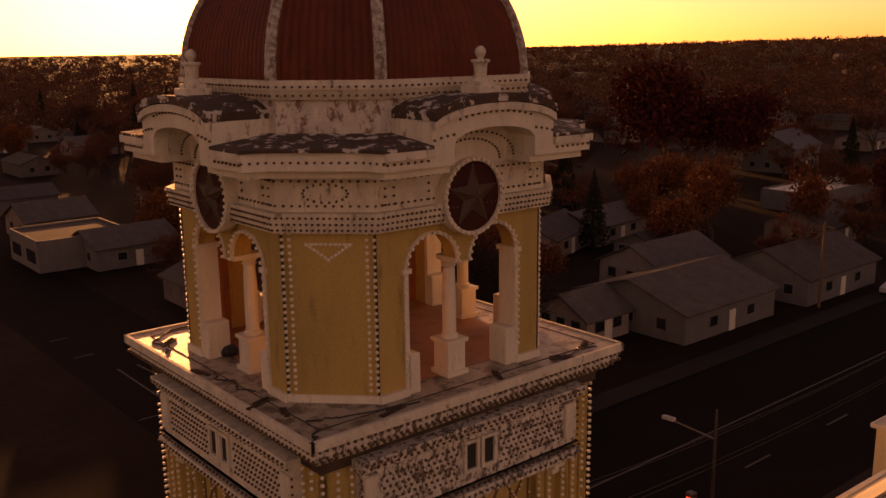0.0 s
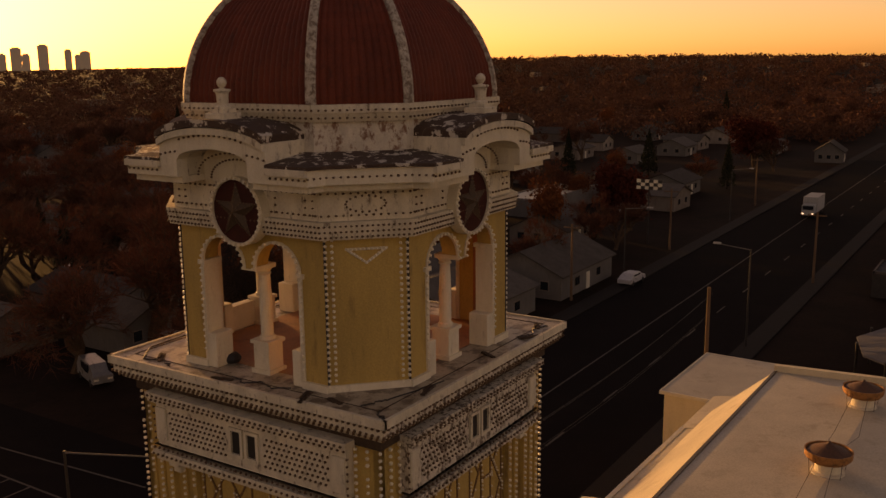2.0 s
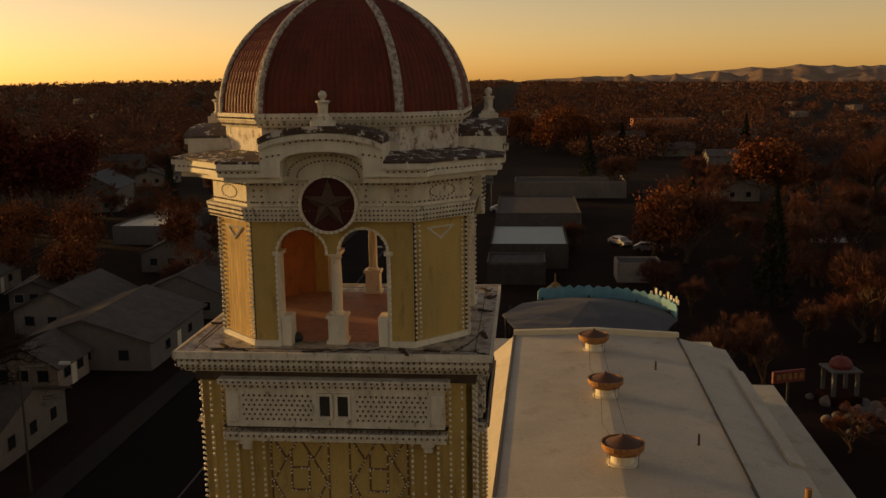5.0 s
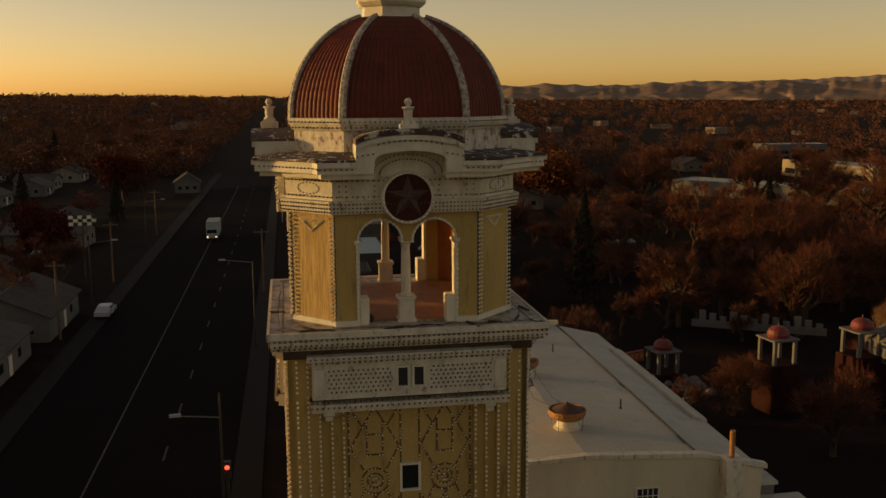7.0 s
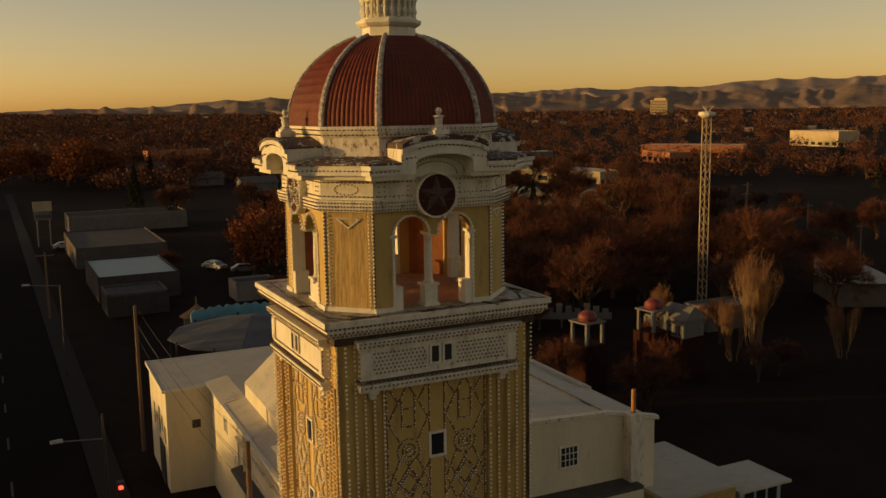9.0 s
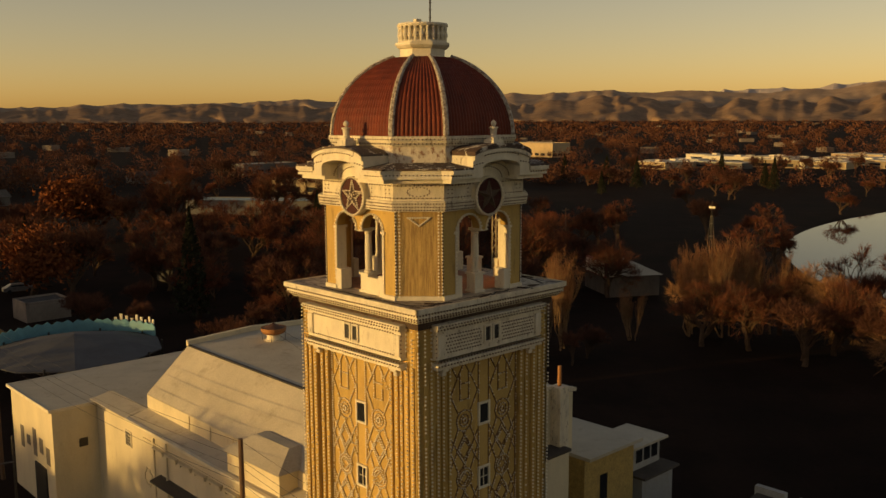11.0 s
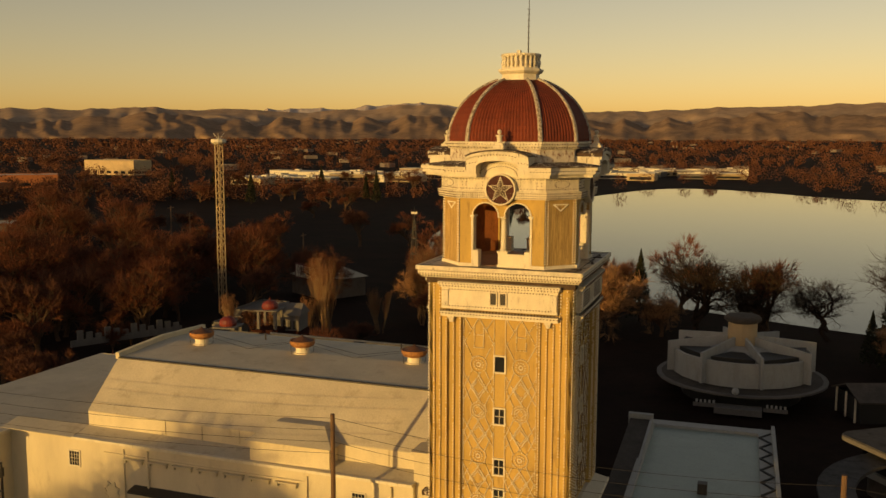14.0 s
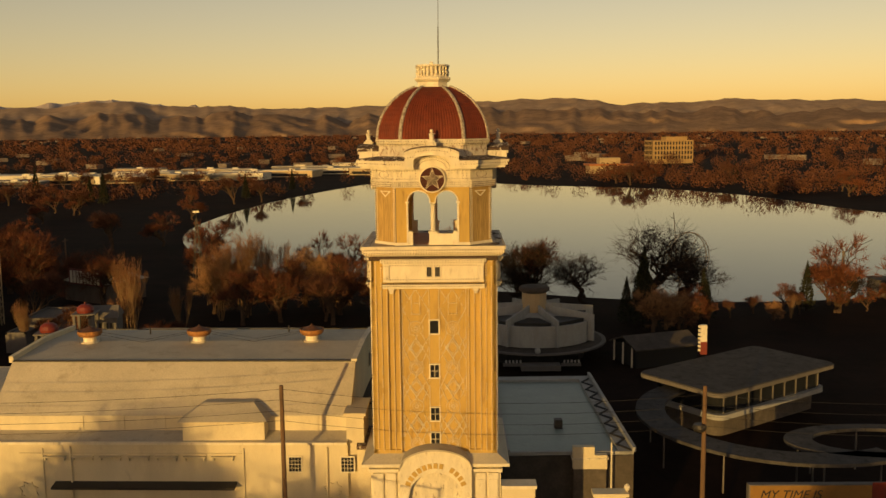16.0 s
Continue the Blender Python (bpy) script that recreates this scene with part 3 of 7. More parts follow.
for k in range(4):
    m = turned(k)
    a, b = Vector((BW, BD, 0)), Vector((BD, BW, 0))
    nrm = Vector((c45, c45, 0))
    plan = [a, b, b - nrm * 0.35, a - nrm * 0.35]
    part("canted_wall", prism(bmesh.new(), [(m @ p).to_2d()[:] for p in plan], 20.46, 23.85), GOLD if k == 2 else GOLD_D, tower, "worn ochre corner panel")
    inner = [a - nrm * 0.36, b - nrm * 0.36, b - nrm * 0.42 + Vector((-.25, 0, 0)) * 0, a - nrm * 0.42]
    part("inner_lining", prism(bmesh.new(), [(m @ p).to_2d()[:] for p in inner], 20.47, 23.8), RUST, tower, "rust-red inner wall")
    for p in (a, b):
        t = (b - a).normalized()
        side = 1 if p is a else -1
        for off in (0.06, 0.2):
            q = p + t * side * (off - 0.02) + nrm * 0.04
            bulbs.row(m @ Vector((q.x, q.y, 20.6)), m @ Vector((q.x, q.y, 23.8)), 0.13, 0.04)
    bm = bmesh.new()
    mid = (a + b) / 2
    t = (b - a).normalized()
    for p in (a, b):
        side = 1 if p is a else -1
        c = [p + nrm * 0.03, p + t * side * 0.05 + nrm * 0.03, p + t * side * 0.05 - nrm * 0.02, p - nrm * 0.02]
        part("corner_strip", prism(bmesh.new(), [(m @ q).to_2d()[:] for q in c], 20.5, 23.8), IRON, tower, "dark lamp strip at the corner")
    # inverted triangle of lamps
    for p, q in (((-0.4, 23.58), (0.4, 23.58)), ((-0.4, 23.58), (0, 23.28)), ((0.4, 23.58), (0, 23.28))):
        P, Q = (mid + t * p[0] + nrm * 0.03), (mid + t * q[0] + nrm * 0.03)
        bulbs.row(m @ Vector((P.x, P.y, p[1])), m @ Vector((Q.x, Q.y, q[1])), 0.085, 0.032)
    bm = bmesh.new()
    for p0, p1 in (((-0.43, 23.58), (0.43, 23.58)), ((-0.4, 23.56), (0.0, 23.28)), ((0.4, 23.56), (0.0, 23.28))):
        strip(bm, p0, p1, 0.05, 0.0, 0.02 + 0.003 * (p0[0] > 0) + 0.005 * (p0[1] > 23.57))
    bmesh.ops.transform(bm, verts=bm.verts[:], matrix=m @ Matrix.Translation((mid.x, mid.y, 0)) @ Matrix.Rotation(-math.pi / 4, 4, "Z"))
    part("lamp_triangle", bm, WHITE, tower)

# skirting, frieze rings
for k in range(4):
    m = turned(k)
    for s in (1, -1):
        part("belfry_plinth", box(bmesh.new(), s * 1.46, s * (BW + 0.05), BD - 0.1, BD + 0.08, 20.46, 20.62, m), WHITE_C, tower)
    c = [(BW, BD + 0.08), (BD + 0.08, BW), (BD - 0.1, BW - 0.05), (BW - 0.05, BD - 0.1)]
    part("belfry_plinth", prism(bmesh.new(), [(m @ Vector((*q, 0))).to_2d()[:] for q in c], 20.462, 20.617), WHITE_C, tower)
part("belfry_ceiling", prism(bmesh.new(), octagon(BW - 0.1, BD - 0.2), 23.84, 23.92), RUST, tower)
part("belfry_floor", prism(bmesh.new(), octagon(BW - 0.1, BD - 0.46), 20.462, 20.475), FLOOR, tower, "terracotta floor inside the belfry")
part("frieze_ring", prism(bmesh.new(), octagon(BW + 0.06, BD + 0.1), 23.9, 24.95), WHITE, tower, "white studded frieze")
part("dentil_band", prism(bmesh.new(), octagon(BW + 0.12, BD + 0.22), 23.83, 24.21, octagon(BW + 0.16, BD + 0.28)), WHITE, tower)


def octrow(w, d, z, step, r=0.03, main=True, diag=True):
    o = octagon(w, d)
    for i in range(8):
        if (i % 2 == 0 and main) or (i % 2 and diag):
            p, q = o[i], o[(i + 1) % 8]
            studs.row((*p, z), (*q, z), step, r)


for z, o in ((23.89, 0.245), (24.0, 0.262), (24.12, 0.282)):
    octrow(BW + 0.14, BD + o, z, 0.11, 0.03)
for z in (24.32, 24.78):
    octrow(BW + 0.08, BD + 0.12, z, 0.15, 0.03)
for k in range(4):
    for s in (1, -1):
        for x in (0.95, 1.78, 1.98):
            studs.row(turned(k) @ Vector((s * x, BD + 0.12, 24.32)), turned(k) @ Vector((s * x, BD + 0.12, 24.78)), 0.14, 0.028)
for k in range(4):
    m = turned(k)
    mid, t, nrm = Vector(((BW + BD) / 2 + 0.06, (BW + BD) / 2 + 0.06, 0)), Vector((c45, -c45, 0)), Vector((c45, c45, 0))
    for i in range(18):
        p = mid + t * 0.42 * math.cos(i * math.pi / 9) + nrm * 0.02
        studs.add(m @ Vector((p.x, p.y, 24.55 + 0.17 * math.sin(i * math.pi / 9))), 0.032)

# cornice with hoods over the four faces
CD = 4.38
HW, HI = 1.54, 1.03


def hood_low(x):
    a = abs(x)
    if a >= HI:
        return 25.05
    return 25.42 + 0.26 * math.sqrt(max(0, 1 - (a / HI) ** 2)) ** 1.0


def hood_high(x):
    a = abs(x)
    if a >= HW:
        return 25.38
    return 25.72 + 0.41 * math.sqrt(max(0, 1 - (a / (HW * 1.05)) ** 2))


hx = sorted(set(spread(-2.62, -HW, 2) + spread(-HW, -HI, 4) + spread(-HI, HI, 20) + spread(HI, HW, 4) + spread(HW, 2.62, 2)))
for k in range(4):
    m = turned(k)
    part("hood_fascia", slab(bmesh.new(), hx, hood_low, hood_high, CD - 0.3, CD, m), WHITE_C, tower, "white arched hood with studs")
    bm = bmesh.new()
    slab(bm, hx, lambda x: hood_high(x) - 0.14, lambda x: hood_high(x) + 0.0, CD - 0.02, CD + 0.09, m)
    part("hood_moulding", bm, WHITE, tower)
    bm = bmesh.new()
    slab(bm, [x for x in hx if abs(x) <= HW], lambda x: 25.06 if abs(x) >= HI else hood_low(x) + 0.02, lambda x: hood_high(x) + 0.02, BD - 0.6, CD - 0.3, m)
    part("hood_body", bm, WHITE, tower)
    bm = bmesh.new()
    slab(bm, [x for x in hx if abs(x) <= HW + 0.02], lambda x: hood_high(x) + 0.02, lambda x: hood_high(x) + (0.17 if k else 0.08), BD - 0.6, CD + 0.12, m)
    # the sunlit hood gets a paler flaking sheet, its lit look in the colour
    part("hood_roof", bm, PEEL if k else PEELW, tower, "peeling dark roof of the hood" if k else "flaking roof of the sunlit hood, coloured paler")
    bm = bmesh.new()
    slab(bm, [x for x in hx if abs(x) <= HW], lambda x: 24.9, lambda x: min(hood_high(x) - 0.05, hood_low(x) + 0.2), BD + 0.02, BD + 0.2, m)
    part("niche_back", bm, WHITE_C, tower)
    # straight cornice beside the hood and round the canted corner
    for s in (1, -1):
        part("cornice", box(bmesh.new(), s * (HW + 0.002), s * 2.62, BD - 0.1, CD - 0.3, 25.05, 25.38, m), WHITE_C, tower)
        part("cornice_bed", box(bmesh.new(), s * HI, s * 2.52, BD - 0.1, CD - 0.14, 24.9, 25.05, m), WHITE_C, tower)
    pl = [(2.62, CD), (2.62 + 0.12, CD - 0.42), (CD - 0.42, 2.74), (CD, 2.62), (3.0, 1.7), (1.7, 3.0)]
    part("cornice", prism(bmesh.new(), [(m @ Vector((*p, 0))).to_2d()[:] for p in pl], 25.052, 25.378), WHITE_C, tower, "projecting white cornice")
    pl2 = [(2.5, CD - 0.2), (2.55, CD - 0.55), (CD - 0.55, 2.55), (CD - 0.2, 2.5), (3.0, 1.7), (1.7, 3.0)]
    part("cornice_bed", prism(bmesh.new(), [(m @ Vector((*p, 0))).to_2d()[:] for p in pl2], 24.898, 25.05), WHITE_C, tower)
    # roof sheet sloping up from the cornice to the drum
    bm = bmesh.new()
    e = HW + 0.01
    outer = [(e, CD + 0.06), (2.66, CD + 0.06), (2.8, CD - 0.38), (CD - 0.38, 2.8), (CD + 0.06, 2.66), (CD + 0.06, e)]
    inner_ = [(e, 3.14), (1.9, 3.14), (3.14, 1.9), (3.14, e)]
    lo = [bm.verts.new((*q, 25.375)) for q in outer]
    hi = [bm.verts.new((*q, 25.44)) for q in outer]
    up_ = [bm.verts.new((*q, 25.6)) for q in inner_]
    for f in ((hi[0], hi[1], up_[1], up_[0]), (hi[1], hi[2], up_[1]), (hi[2], hi[3], up_[2], up_[1]), (hi[3], hi[4], up_[2]), (hi[4], hi[5], up_[3], up_[2])):
        bm.faces.new(f)
    for i in range(5):
        bm.faces.new((lo[i], lo[i + 1], hi[i + 1], hi[i]))
    bmesh.ops.transform(bm, verts=bm.verts[:], matrix=m)
    part("cornice_roof", bm, PEEL, tower, "dark sloping roof with white paint flakes")
    # studs
    for x in spread(-2.55, 2.55, 34):
        studs.add(m @ Vector((x, CD + 0.01, (hood_low(x) + hood_high(x)) / 2 + (0.06 if abs(x) < HW else -0.04))), 0.032)
    for t in spread(0, math.pi, 22):
        studs.add(m @ Vector((0.8 * math.cos(t), BD + 0.22, 24.98 + 0.42 * math.sin(t))), 0.028)
        studs.add(m @ Vector((0.98 * math.cos(t), CD - 0.55, 25.05 + 0.5 * math.sin(t))), 0.028)
    for p, q in (((2.74, CD - 0.42), (CD - 0.42, 2.74)), ((2.62, CD), (2.74, CD - 0.42)), ((CD - 0.42, 2.74), (CD, 2.62))):
        studs.row(m @ Vector((*p, 25.2)), m @ Vector((*q, 25.2)), 0.15, 0.032)
    # finial
    bm = bmesh.new()
    box(bm, -0.27, 0.27, 3.67, 4.21, 26.22, 26.42, bevel=0.015)
    box(bm, -0.19, 0.19, 3.75, 4.13, 26.42, 26.5)
    lathe(bm, [(0.165, 26.49), (0.165, 26.54), (0.12, 26.57), (0.135, 26.8), (0.15, 26.84), (0.185, 26.86), (0.185, 26.9), (0.06, 26.915), (0.05, 26.94), (0.085, 26.965), (0.112, 27.03), (0.1, 27.09), (0.06, 27.135), (0.015, 27.155)], 12, 0, 3.94)
    bmesh.ops.transform(bm, verts=bm.verts[:], matrix=m)
    part("finial", bm, WHITE, tower, "white finial with a ball")
    # star roundel
    bm = bmesh.new()
    lathe(bm, [(0.70, 0), (0.70, 0.24)], 36)
    bmesh.ops.transform(bm, verts=bm.verts[:], matrix=m @ pose(0, BD + 0.06, 24.29, -90, 0, 0))
    part("roundel", bm, STARBACK, tower, "dark round disc with a gilt star")
    bm = bmesh.new()
    ringp = [(0.70, 0.0), (0.765, 0.0), (0.765, 0.29), (0.69, 0.30), (0.69, 0.25), (0.70, 0.22)]
    seg = 36
    rr = [[bm.verts.new((r * math.cos(2 * math.pi * i / seg), r * math.sin(2 * math.pi * i / seg), z)) for i in range(seg)] for r, z in ringp]
    for a in range(6):
        for i in range(seg):
            bm.faces.new((rr[a][i], rr[a][(i + 1) % seg], rr[(a + 1) % 6][(i + 1) % seg], rr[(a + 1) % 6][i]))
    bmesh.ops.transform(bm, verts=bm.verts[:], matrix=m @ pose(0, BD + 0.06, 24.29, -90, 0, 0))
    part("roundel_ring", bm, WHITE_C, tower)
    for i in range(34):
        t = i * 2 * math.pi / 34
        bulbs.add(m @ Vector((0.73 * math.cos(t), BD + 0.38, 24.29 + 0.73 * math.sin(t))), 0.042)
    bm = bmesh.new()
    tip = bm.verts.new((0, BD + 0.44, 24.29))
    pts = [bm.verts.new(((0.65 if i % 2 == 0 else 0.26) * math.sin(i * math.pi / 5), BD + 0.305, 24.29 + (0.65 if i % 2 == 0 else 0.26) * math.cos(i * math.pi / 5))) for i in range(10)]
    for i in range(10):
        bm.faces.new((pts[i], pts[(i + 1) % 10], tip))
    bm.faces.new(pts)
    bmesh.ops.transform(bm, verts=bm.verts[:], matrix=m)
    part("star", bm, STARGOLD, tower, "raised five-pointed gilt star")
    rim = [Vector(((0.6 if i % 2 == 0 else 0.24) * math.sin(i * math.pi / 5), BD + 0.32, 24.29 + (0.6 if i % 2 == 0 else 0.24) * math.cos(i * math.pi / 5))) for i in range(10)]
    # pale lamps on the sunlit star, dark sockets on shaded stars, imitating the light
    for i in range(10):
        (bulbs if k == 0 else studs).row(m @ rim[i], m @ rim[(i + 1) % 10], 0.085, 0.034 if k == 0 else 0.02)
        (bulbs if k == 0 else studs).row(m @ rim[i].lerp(Vector((0, BD + 0.45, 24.29)), 0.25), m @ Vector((0, BD + 0.45, 24.29)), 0.11, 0.028 if k == 0 else 0.016)

# drum and dome
DW, DD = 1.79, 3.18
part("drum", prism(bmesh.new(), octagon(DW, DD), 25.4, 26.45), DRUMW, tower, "white drum with rust stains")
part("drum_moulding", prism(bmesh.new(), octagon(DW + 0.06, DD + 0.08), 26.22, 26.40, octagon(DW + 0.1, DD + 0.16)), WHITE, tower)
part("drum_moulding", prism(bmesh.new(), octagon(DW + 0.12, DD + 0.18), 26.40, 26.575), WHITE, tower)
octrow(DW + 0.1, DD + 0.17, 26.3, 0.15, 0.03)
octrow(DW + 0.13, DD + 0.2, 26.46, 0.15, 0.03)
DZ, DH = 26.57, 3.24


def dome_at(a):
    """Scale of the plan and height at the angle a up the curve."""
    return max(0.0, math.cos(a)) ** 1.02, DZ + DH * math.sin(a)


A1 = radians(71)
plan = octagon(DW + 0.02, DD + 0.06)
for i in range(8):
    p, q = Vector(plan[i]), Vector(plan[(i + 1) % 8])
    n_t = 22 if i % 2 == 0 else 12
    across, up = n_t * 4, 26
    out = Vector((-(q - p).y, (q - p).x)).normalized()
    if out.dot(p) < 0:
        out = -out
    vs, fs = [], []
    for j in range(up + 1):
        s, z = dome_at(A1 * j / up)
        for c in range(across + 1):
            u = c / across
            base = p.lerp(q, u) * s
            wave = abs(math.sin(math.pi * u * n_t)) * 0.034 * (0.35 + 0.65 * s) + 0.012 * ((j % 2) if j < up else 0)
            vs.append((base.x + out.x * wave, base.y + out.y * wave, z + wave * 0.4))
    for j in range(up):
        for c in range(across):
            o = j * (across + 1) + c
            fs.append((o, o + 1, o + across + 2, o + across + 1))
    mesh_part("dome_panel", vs, fs, TILE, tower, "dark red ribbed tiles")
for i in range(8):
    bm = bmesh.new()
    p = Vector(plan[i])
    side = Vector((-p.y, p.x)).normalized()
    rows = []
    for j in range(27):
        a = A1 * j / 26
        s, z = dome_at(a)
        c = p * s
        rad = p.normalized()
        w = 0.11 * (0.5 + 0.5 * s)
        nv = Vector((rad.x * math.cos(a), rad.y * math.cos(a), math.sin(a)))
        b3 = Vector((c.x, c.y, z))
        s3 = Vector((side.x, side.y, 0))
        rows.append([bm.verts.new(b3 + s3 * dx + nv * dz) for dx, dz in ((-w, -0.03), (-w, 0.06), (-w * 0.5, 0.1), (w * 0.5, 0.1), (w, 0.06), (w, -0.03))])
    for a, b in zip(rows, rows[1:]):
        for j in range(5):
            bm.faces.new((a[j], a[j + 1], b[j + 1], b[j]))
    part("dome_rib", bm, RIB, tower, "peeling pale rib")
# lantern
part("lantern_base", lathe(bmesh.new(), [(1.06, 29.42), (1.02, 29.62), (0.95, 29.68), (0.95, 29.95), (1.06, 30.0), (1.16, 30.1), (1.16, 30.2), (1.04, 30.22), (0.98, 30.3)], 8, twist=math.pi / 8), WHITE_C, tower, "white moulded lantern base")
part("lantern_core", lathe(bmesh.new(), [(0.84, 30.26), (0.84, 30.84), (0.2, 30.86)], 20), WHITE, tower)
part("lantern_rail", lathe(bmesh.new(), [(0.8, 30.84), (1.0, 30.84), (1.03, 30.9), (1.0, 30.97), (0.8, 30.97)], 22), WHITE_C, tower)
for i in range(24):
    a = i * 2 * math.pi / 24
    part("baluster", lathe(bmesh.new(), [(0.06, 30.28), (0.05, 30.36), (0.09, 30.5), (0.045, 30.68), (0.075, 30.84)], 7, 0.93 * math.cos(a), 0.93 * math.sin(a)), WHITE_C, tower)
bm = bmesh.new()
box(bm, -0.05, 0.15, 0.1, 0.36, 30.5, 31.15)
part("lantern_stub", bm, WHITE, tower)
bm = bmesh.new()
rod(bm, (-0.34, -0.1, 30.5), (-0.36, -0.1, 33.2), 0.035, 0.03)
rod(bm, (-0.36, -0.1, 33.2), (-0.40, -0.1, 37.2), 0.02, 0.012)
for z in spread(31.2, 33.2, 7):
    rod(bm, (-0.43, -0.1, z), (-0.28, -0.1, z + 0.02), 0.012)
part("mast", bm, IRON, tower, "thin dark mast")

# lower stage: skirt roof, portal hood, base
part("base_wall", prism(bmesh.new(), square(3.86), 0.0, 7.56), WHITE_C, tower, "white base of the tower")
part("skirt_roof", prism(bmesh.new(), square(4.32), 7.58, 8.04, square(3.6)), ROOFING, tower)
bm = bmesh.new()
for k in range(4):
    box(bm, -4.34, 4.34, 4.2, 4.36, 7.4, 7.58, turned(k))
part("skirt_fascia", bm, WHITE_C, tower)
pw = 2.12


def portal_top(x):
    return 7.4 + 1.05 * math.sqrt(max(0.0, 1 - (x / pw) ** 2)) ** 1.1


def portal_low(x):
    return 5.45 + 1.62 * math.sqrt(max(0.0, 1 - (x / 1.62) ** 2)) if abs(x) < 1.62 else 0.0


px = sorted(set(spread(-pw, pw, 28) + [-1.62, 1.62]))
part("portal", slab(bmesh.new(), px, portal_low, portal_top, 3.8, 4.42), WHITE_C, tower, "white arched portal with a raised ochre band")
part("portal_roof", slab(bmesh.new(), px, portal_top, lambda x: portal_top(x) + 0.1, 3.5, 4.62), ROOFING, tower)
part("portal_back", slab(bmesh.new(), [x for x in px if abs(x) <= 1.62], lambda x: 0.0, portal_low, 3.87, 3.93), WHITE, tower)
for s in (1, -1):
    bm = bmesh.new()
    for x0 in (2.35, 3.1):
        box(bm, s * x0, s * (x0 + 0.62), 3.8, 4.02, 0.6, 6.9)
        box(bm, s * (x0 + 0.08), s * (x0 + 0.54), 3.8, 4.06, 5.0, 6.5)
    box(bm, s * 2.2, s * 3.95, 3.8, 4.14, 7.0, 7.2)
    part("portal_pilaster", bm, WHITE_C, tower)
for t in spread(0.12, math.pi - 0.12, 26):
    bulbs.add((2.0 * math.cos(t), 4.45, 7.35 + 1.0 * math.sin(t)), 0.03)
    bulbs.add((1.68 * math.cos(t), 4.45, 5.45 + 1.66 * math.sin(t)), 0.03)
for s in (1, -1):
    for x in (2.4, 2.92, 3.15, 3.68):
        bulbs.row((s * x, 4.09, 1.0), (s * x, 4.09, 6.8), 0.16, 0.028)
for i in range(13):
    if i == 8:
        continue
    a = math.pi * (0.86 - 0.72 * i / 12)
    bar = part("relief_bar", box(bmesh.new(), -0.12, 0.12, 0, 0.035, -0.16, 0.16, bevel=0.01), GOLD, tower)
    bar.data.transform(Matrix.Translation((-1.8 * math.cos(a), 4.42, 5.6 + 1.9 * math.sin(a))) @ Matrix.Rotation(a - math.pi / 2, 4, "Y"))
tagged(mesh_part("socket_string", studs.v, studs.f, BULBD, tower, "rows of small brown lamp sockets"), kind="stuff")
tagged(mesh_part("bulb_string", bulbs.v, bulbs.f, BULB, tower, "rows of small unlit bulbs"), kind="stuff")

# loose cables lying on the deck
def deck_cable(pts, label="loose dark cable lying on the deck"):
    bm = bmesh.new()
    tube(bm, [(*a, 20.475) for a in pts], 0.016)
    return tagged(part("cable", bm, IRON), label, "cable")


for k in range(4):
    part("deck_seam", box(bmesh.new(), -3.72, 3.72, 3.70, 3.722, 20.455, 20.47, turned(k)), SHADE_BROWN, tower)
crng = random.Random(12)
for base in (((-3.7, -3.7), (-3.85, -3.8), (-3.95, -3.95), (-4.02, -4.05)), ((-3.7, -3.2), (-3.3, -3.4), (-2.9, -3.55), (-1.2, -3.95)), ((3.6, -3.9), (3.2, -3.72), (2.6, -3.9), (2.2, -3.66)),
             ((-3.95, 2.2), (-3.72, 2.7), (-3.9, 3.2), (-3.2, 3.8), (0.5, 3.86), (2.4, 3.78)), ((-3.7, 0.4), (-3.9, -0.1), (-3.62, -0.4), (-3.85, -0.9), (-3.6, -1.3))):
    pts = []
    for a, b in zip(base, base[1:]):
        for i in range(6):
            u = i / 6
            pts.append((a[0] + (b[0] - a[0]) * u + crng.uniform(-0.05, 0.05), a[1] + (b[1] - a[1]) * u + crng.uniform(-0.05, 0.05)))
    deck_cable(pts)
db = thing("debris", "small dark heap of rags on the deck", "debris", (-2.95, 1.2, 20.48))
part("heap", lathe(bmesh.new(), [(0.2, 0), (0.23, 0.09), (0.15, 0.2), (0.04, 0.23)], 9), DARK, db)
for x, y, w, rz in ((-3.9, -1.9, 0.34, 20), (-3.75, -2.6, 0.22, 70), (-3.95, 0.5, 0.28, 100), (-3.6, 2.9, 0.3, 40), (-2.2, -3.9, 0.32, 10), (0.6, -3.8, 0.24, 60), (2.4, -3.95, 0.3, 150), (3.4, -3.7, 0.26, 30), (-1.2, 3.9, 0.25, 80)):
    sc = thing("scrap", "dark curled scrap of roofing on the deck", "scrap", (x, y, 20.465), rz, "scraps on the deck")
    bm = bmesh.new()
    box(bm, -w, w, -0.05, 0.05, 0, 0.025)
    box(bm, -w * 0.3, w * 0.9, 0.03, 0.09, 0, 0.05)
    part("strip", bm, SHADE_BROWN, sc)

# ---- ground, road, lake, distance ----
def rise(x, y):
    """Height of the land: flat round the lake, a low rise towards the south."""
    r = math.hypot(x, y)
    a = math.degrees(math.atan2(x, y))
    bump = math.exp(-((a - 70) / 30) ** 2)
    s = min(1, max(0, (r - 250) / 1300))
    return 26 * bump * s * s * (3 - 2 * s)


rings = [0, 40, 80, 120, 170, 230, 300, 380, 470, 580, 720, 900, 1100, 1350, 1650, 2000, 2500, 3200, 4000, 4900]
vs, fs = [], []
N = 96
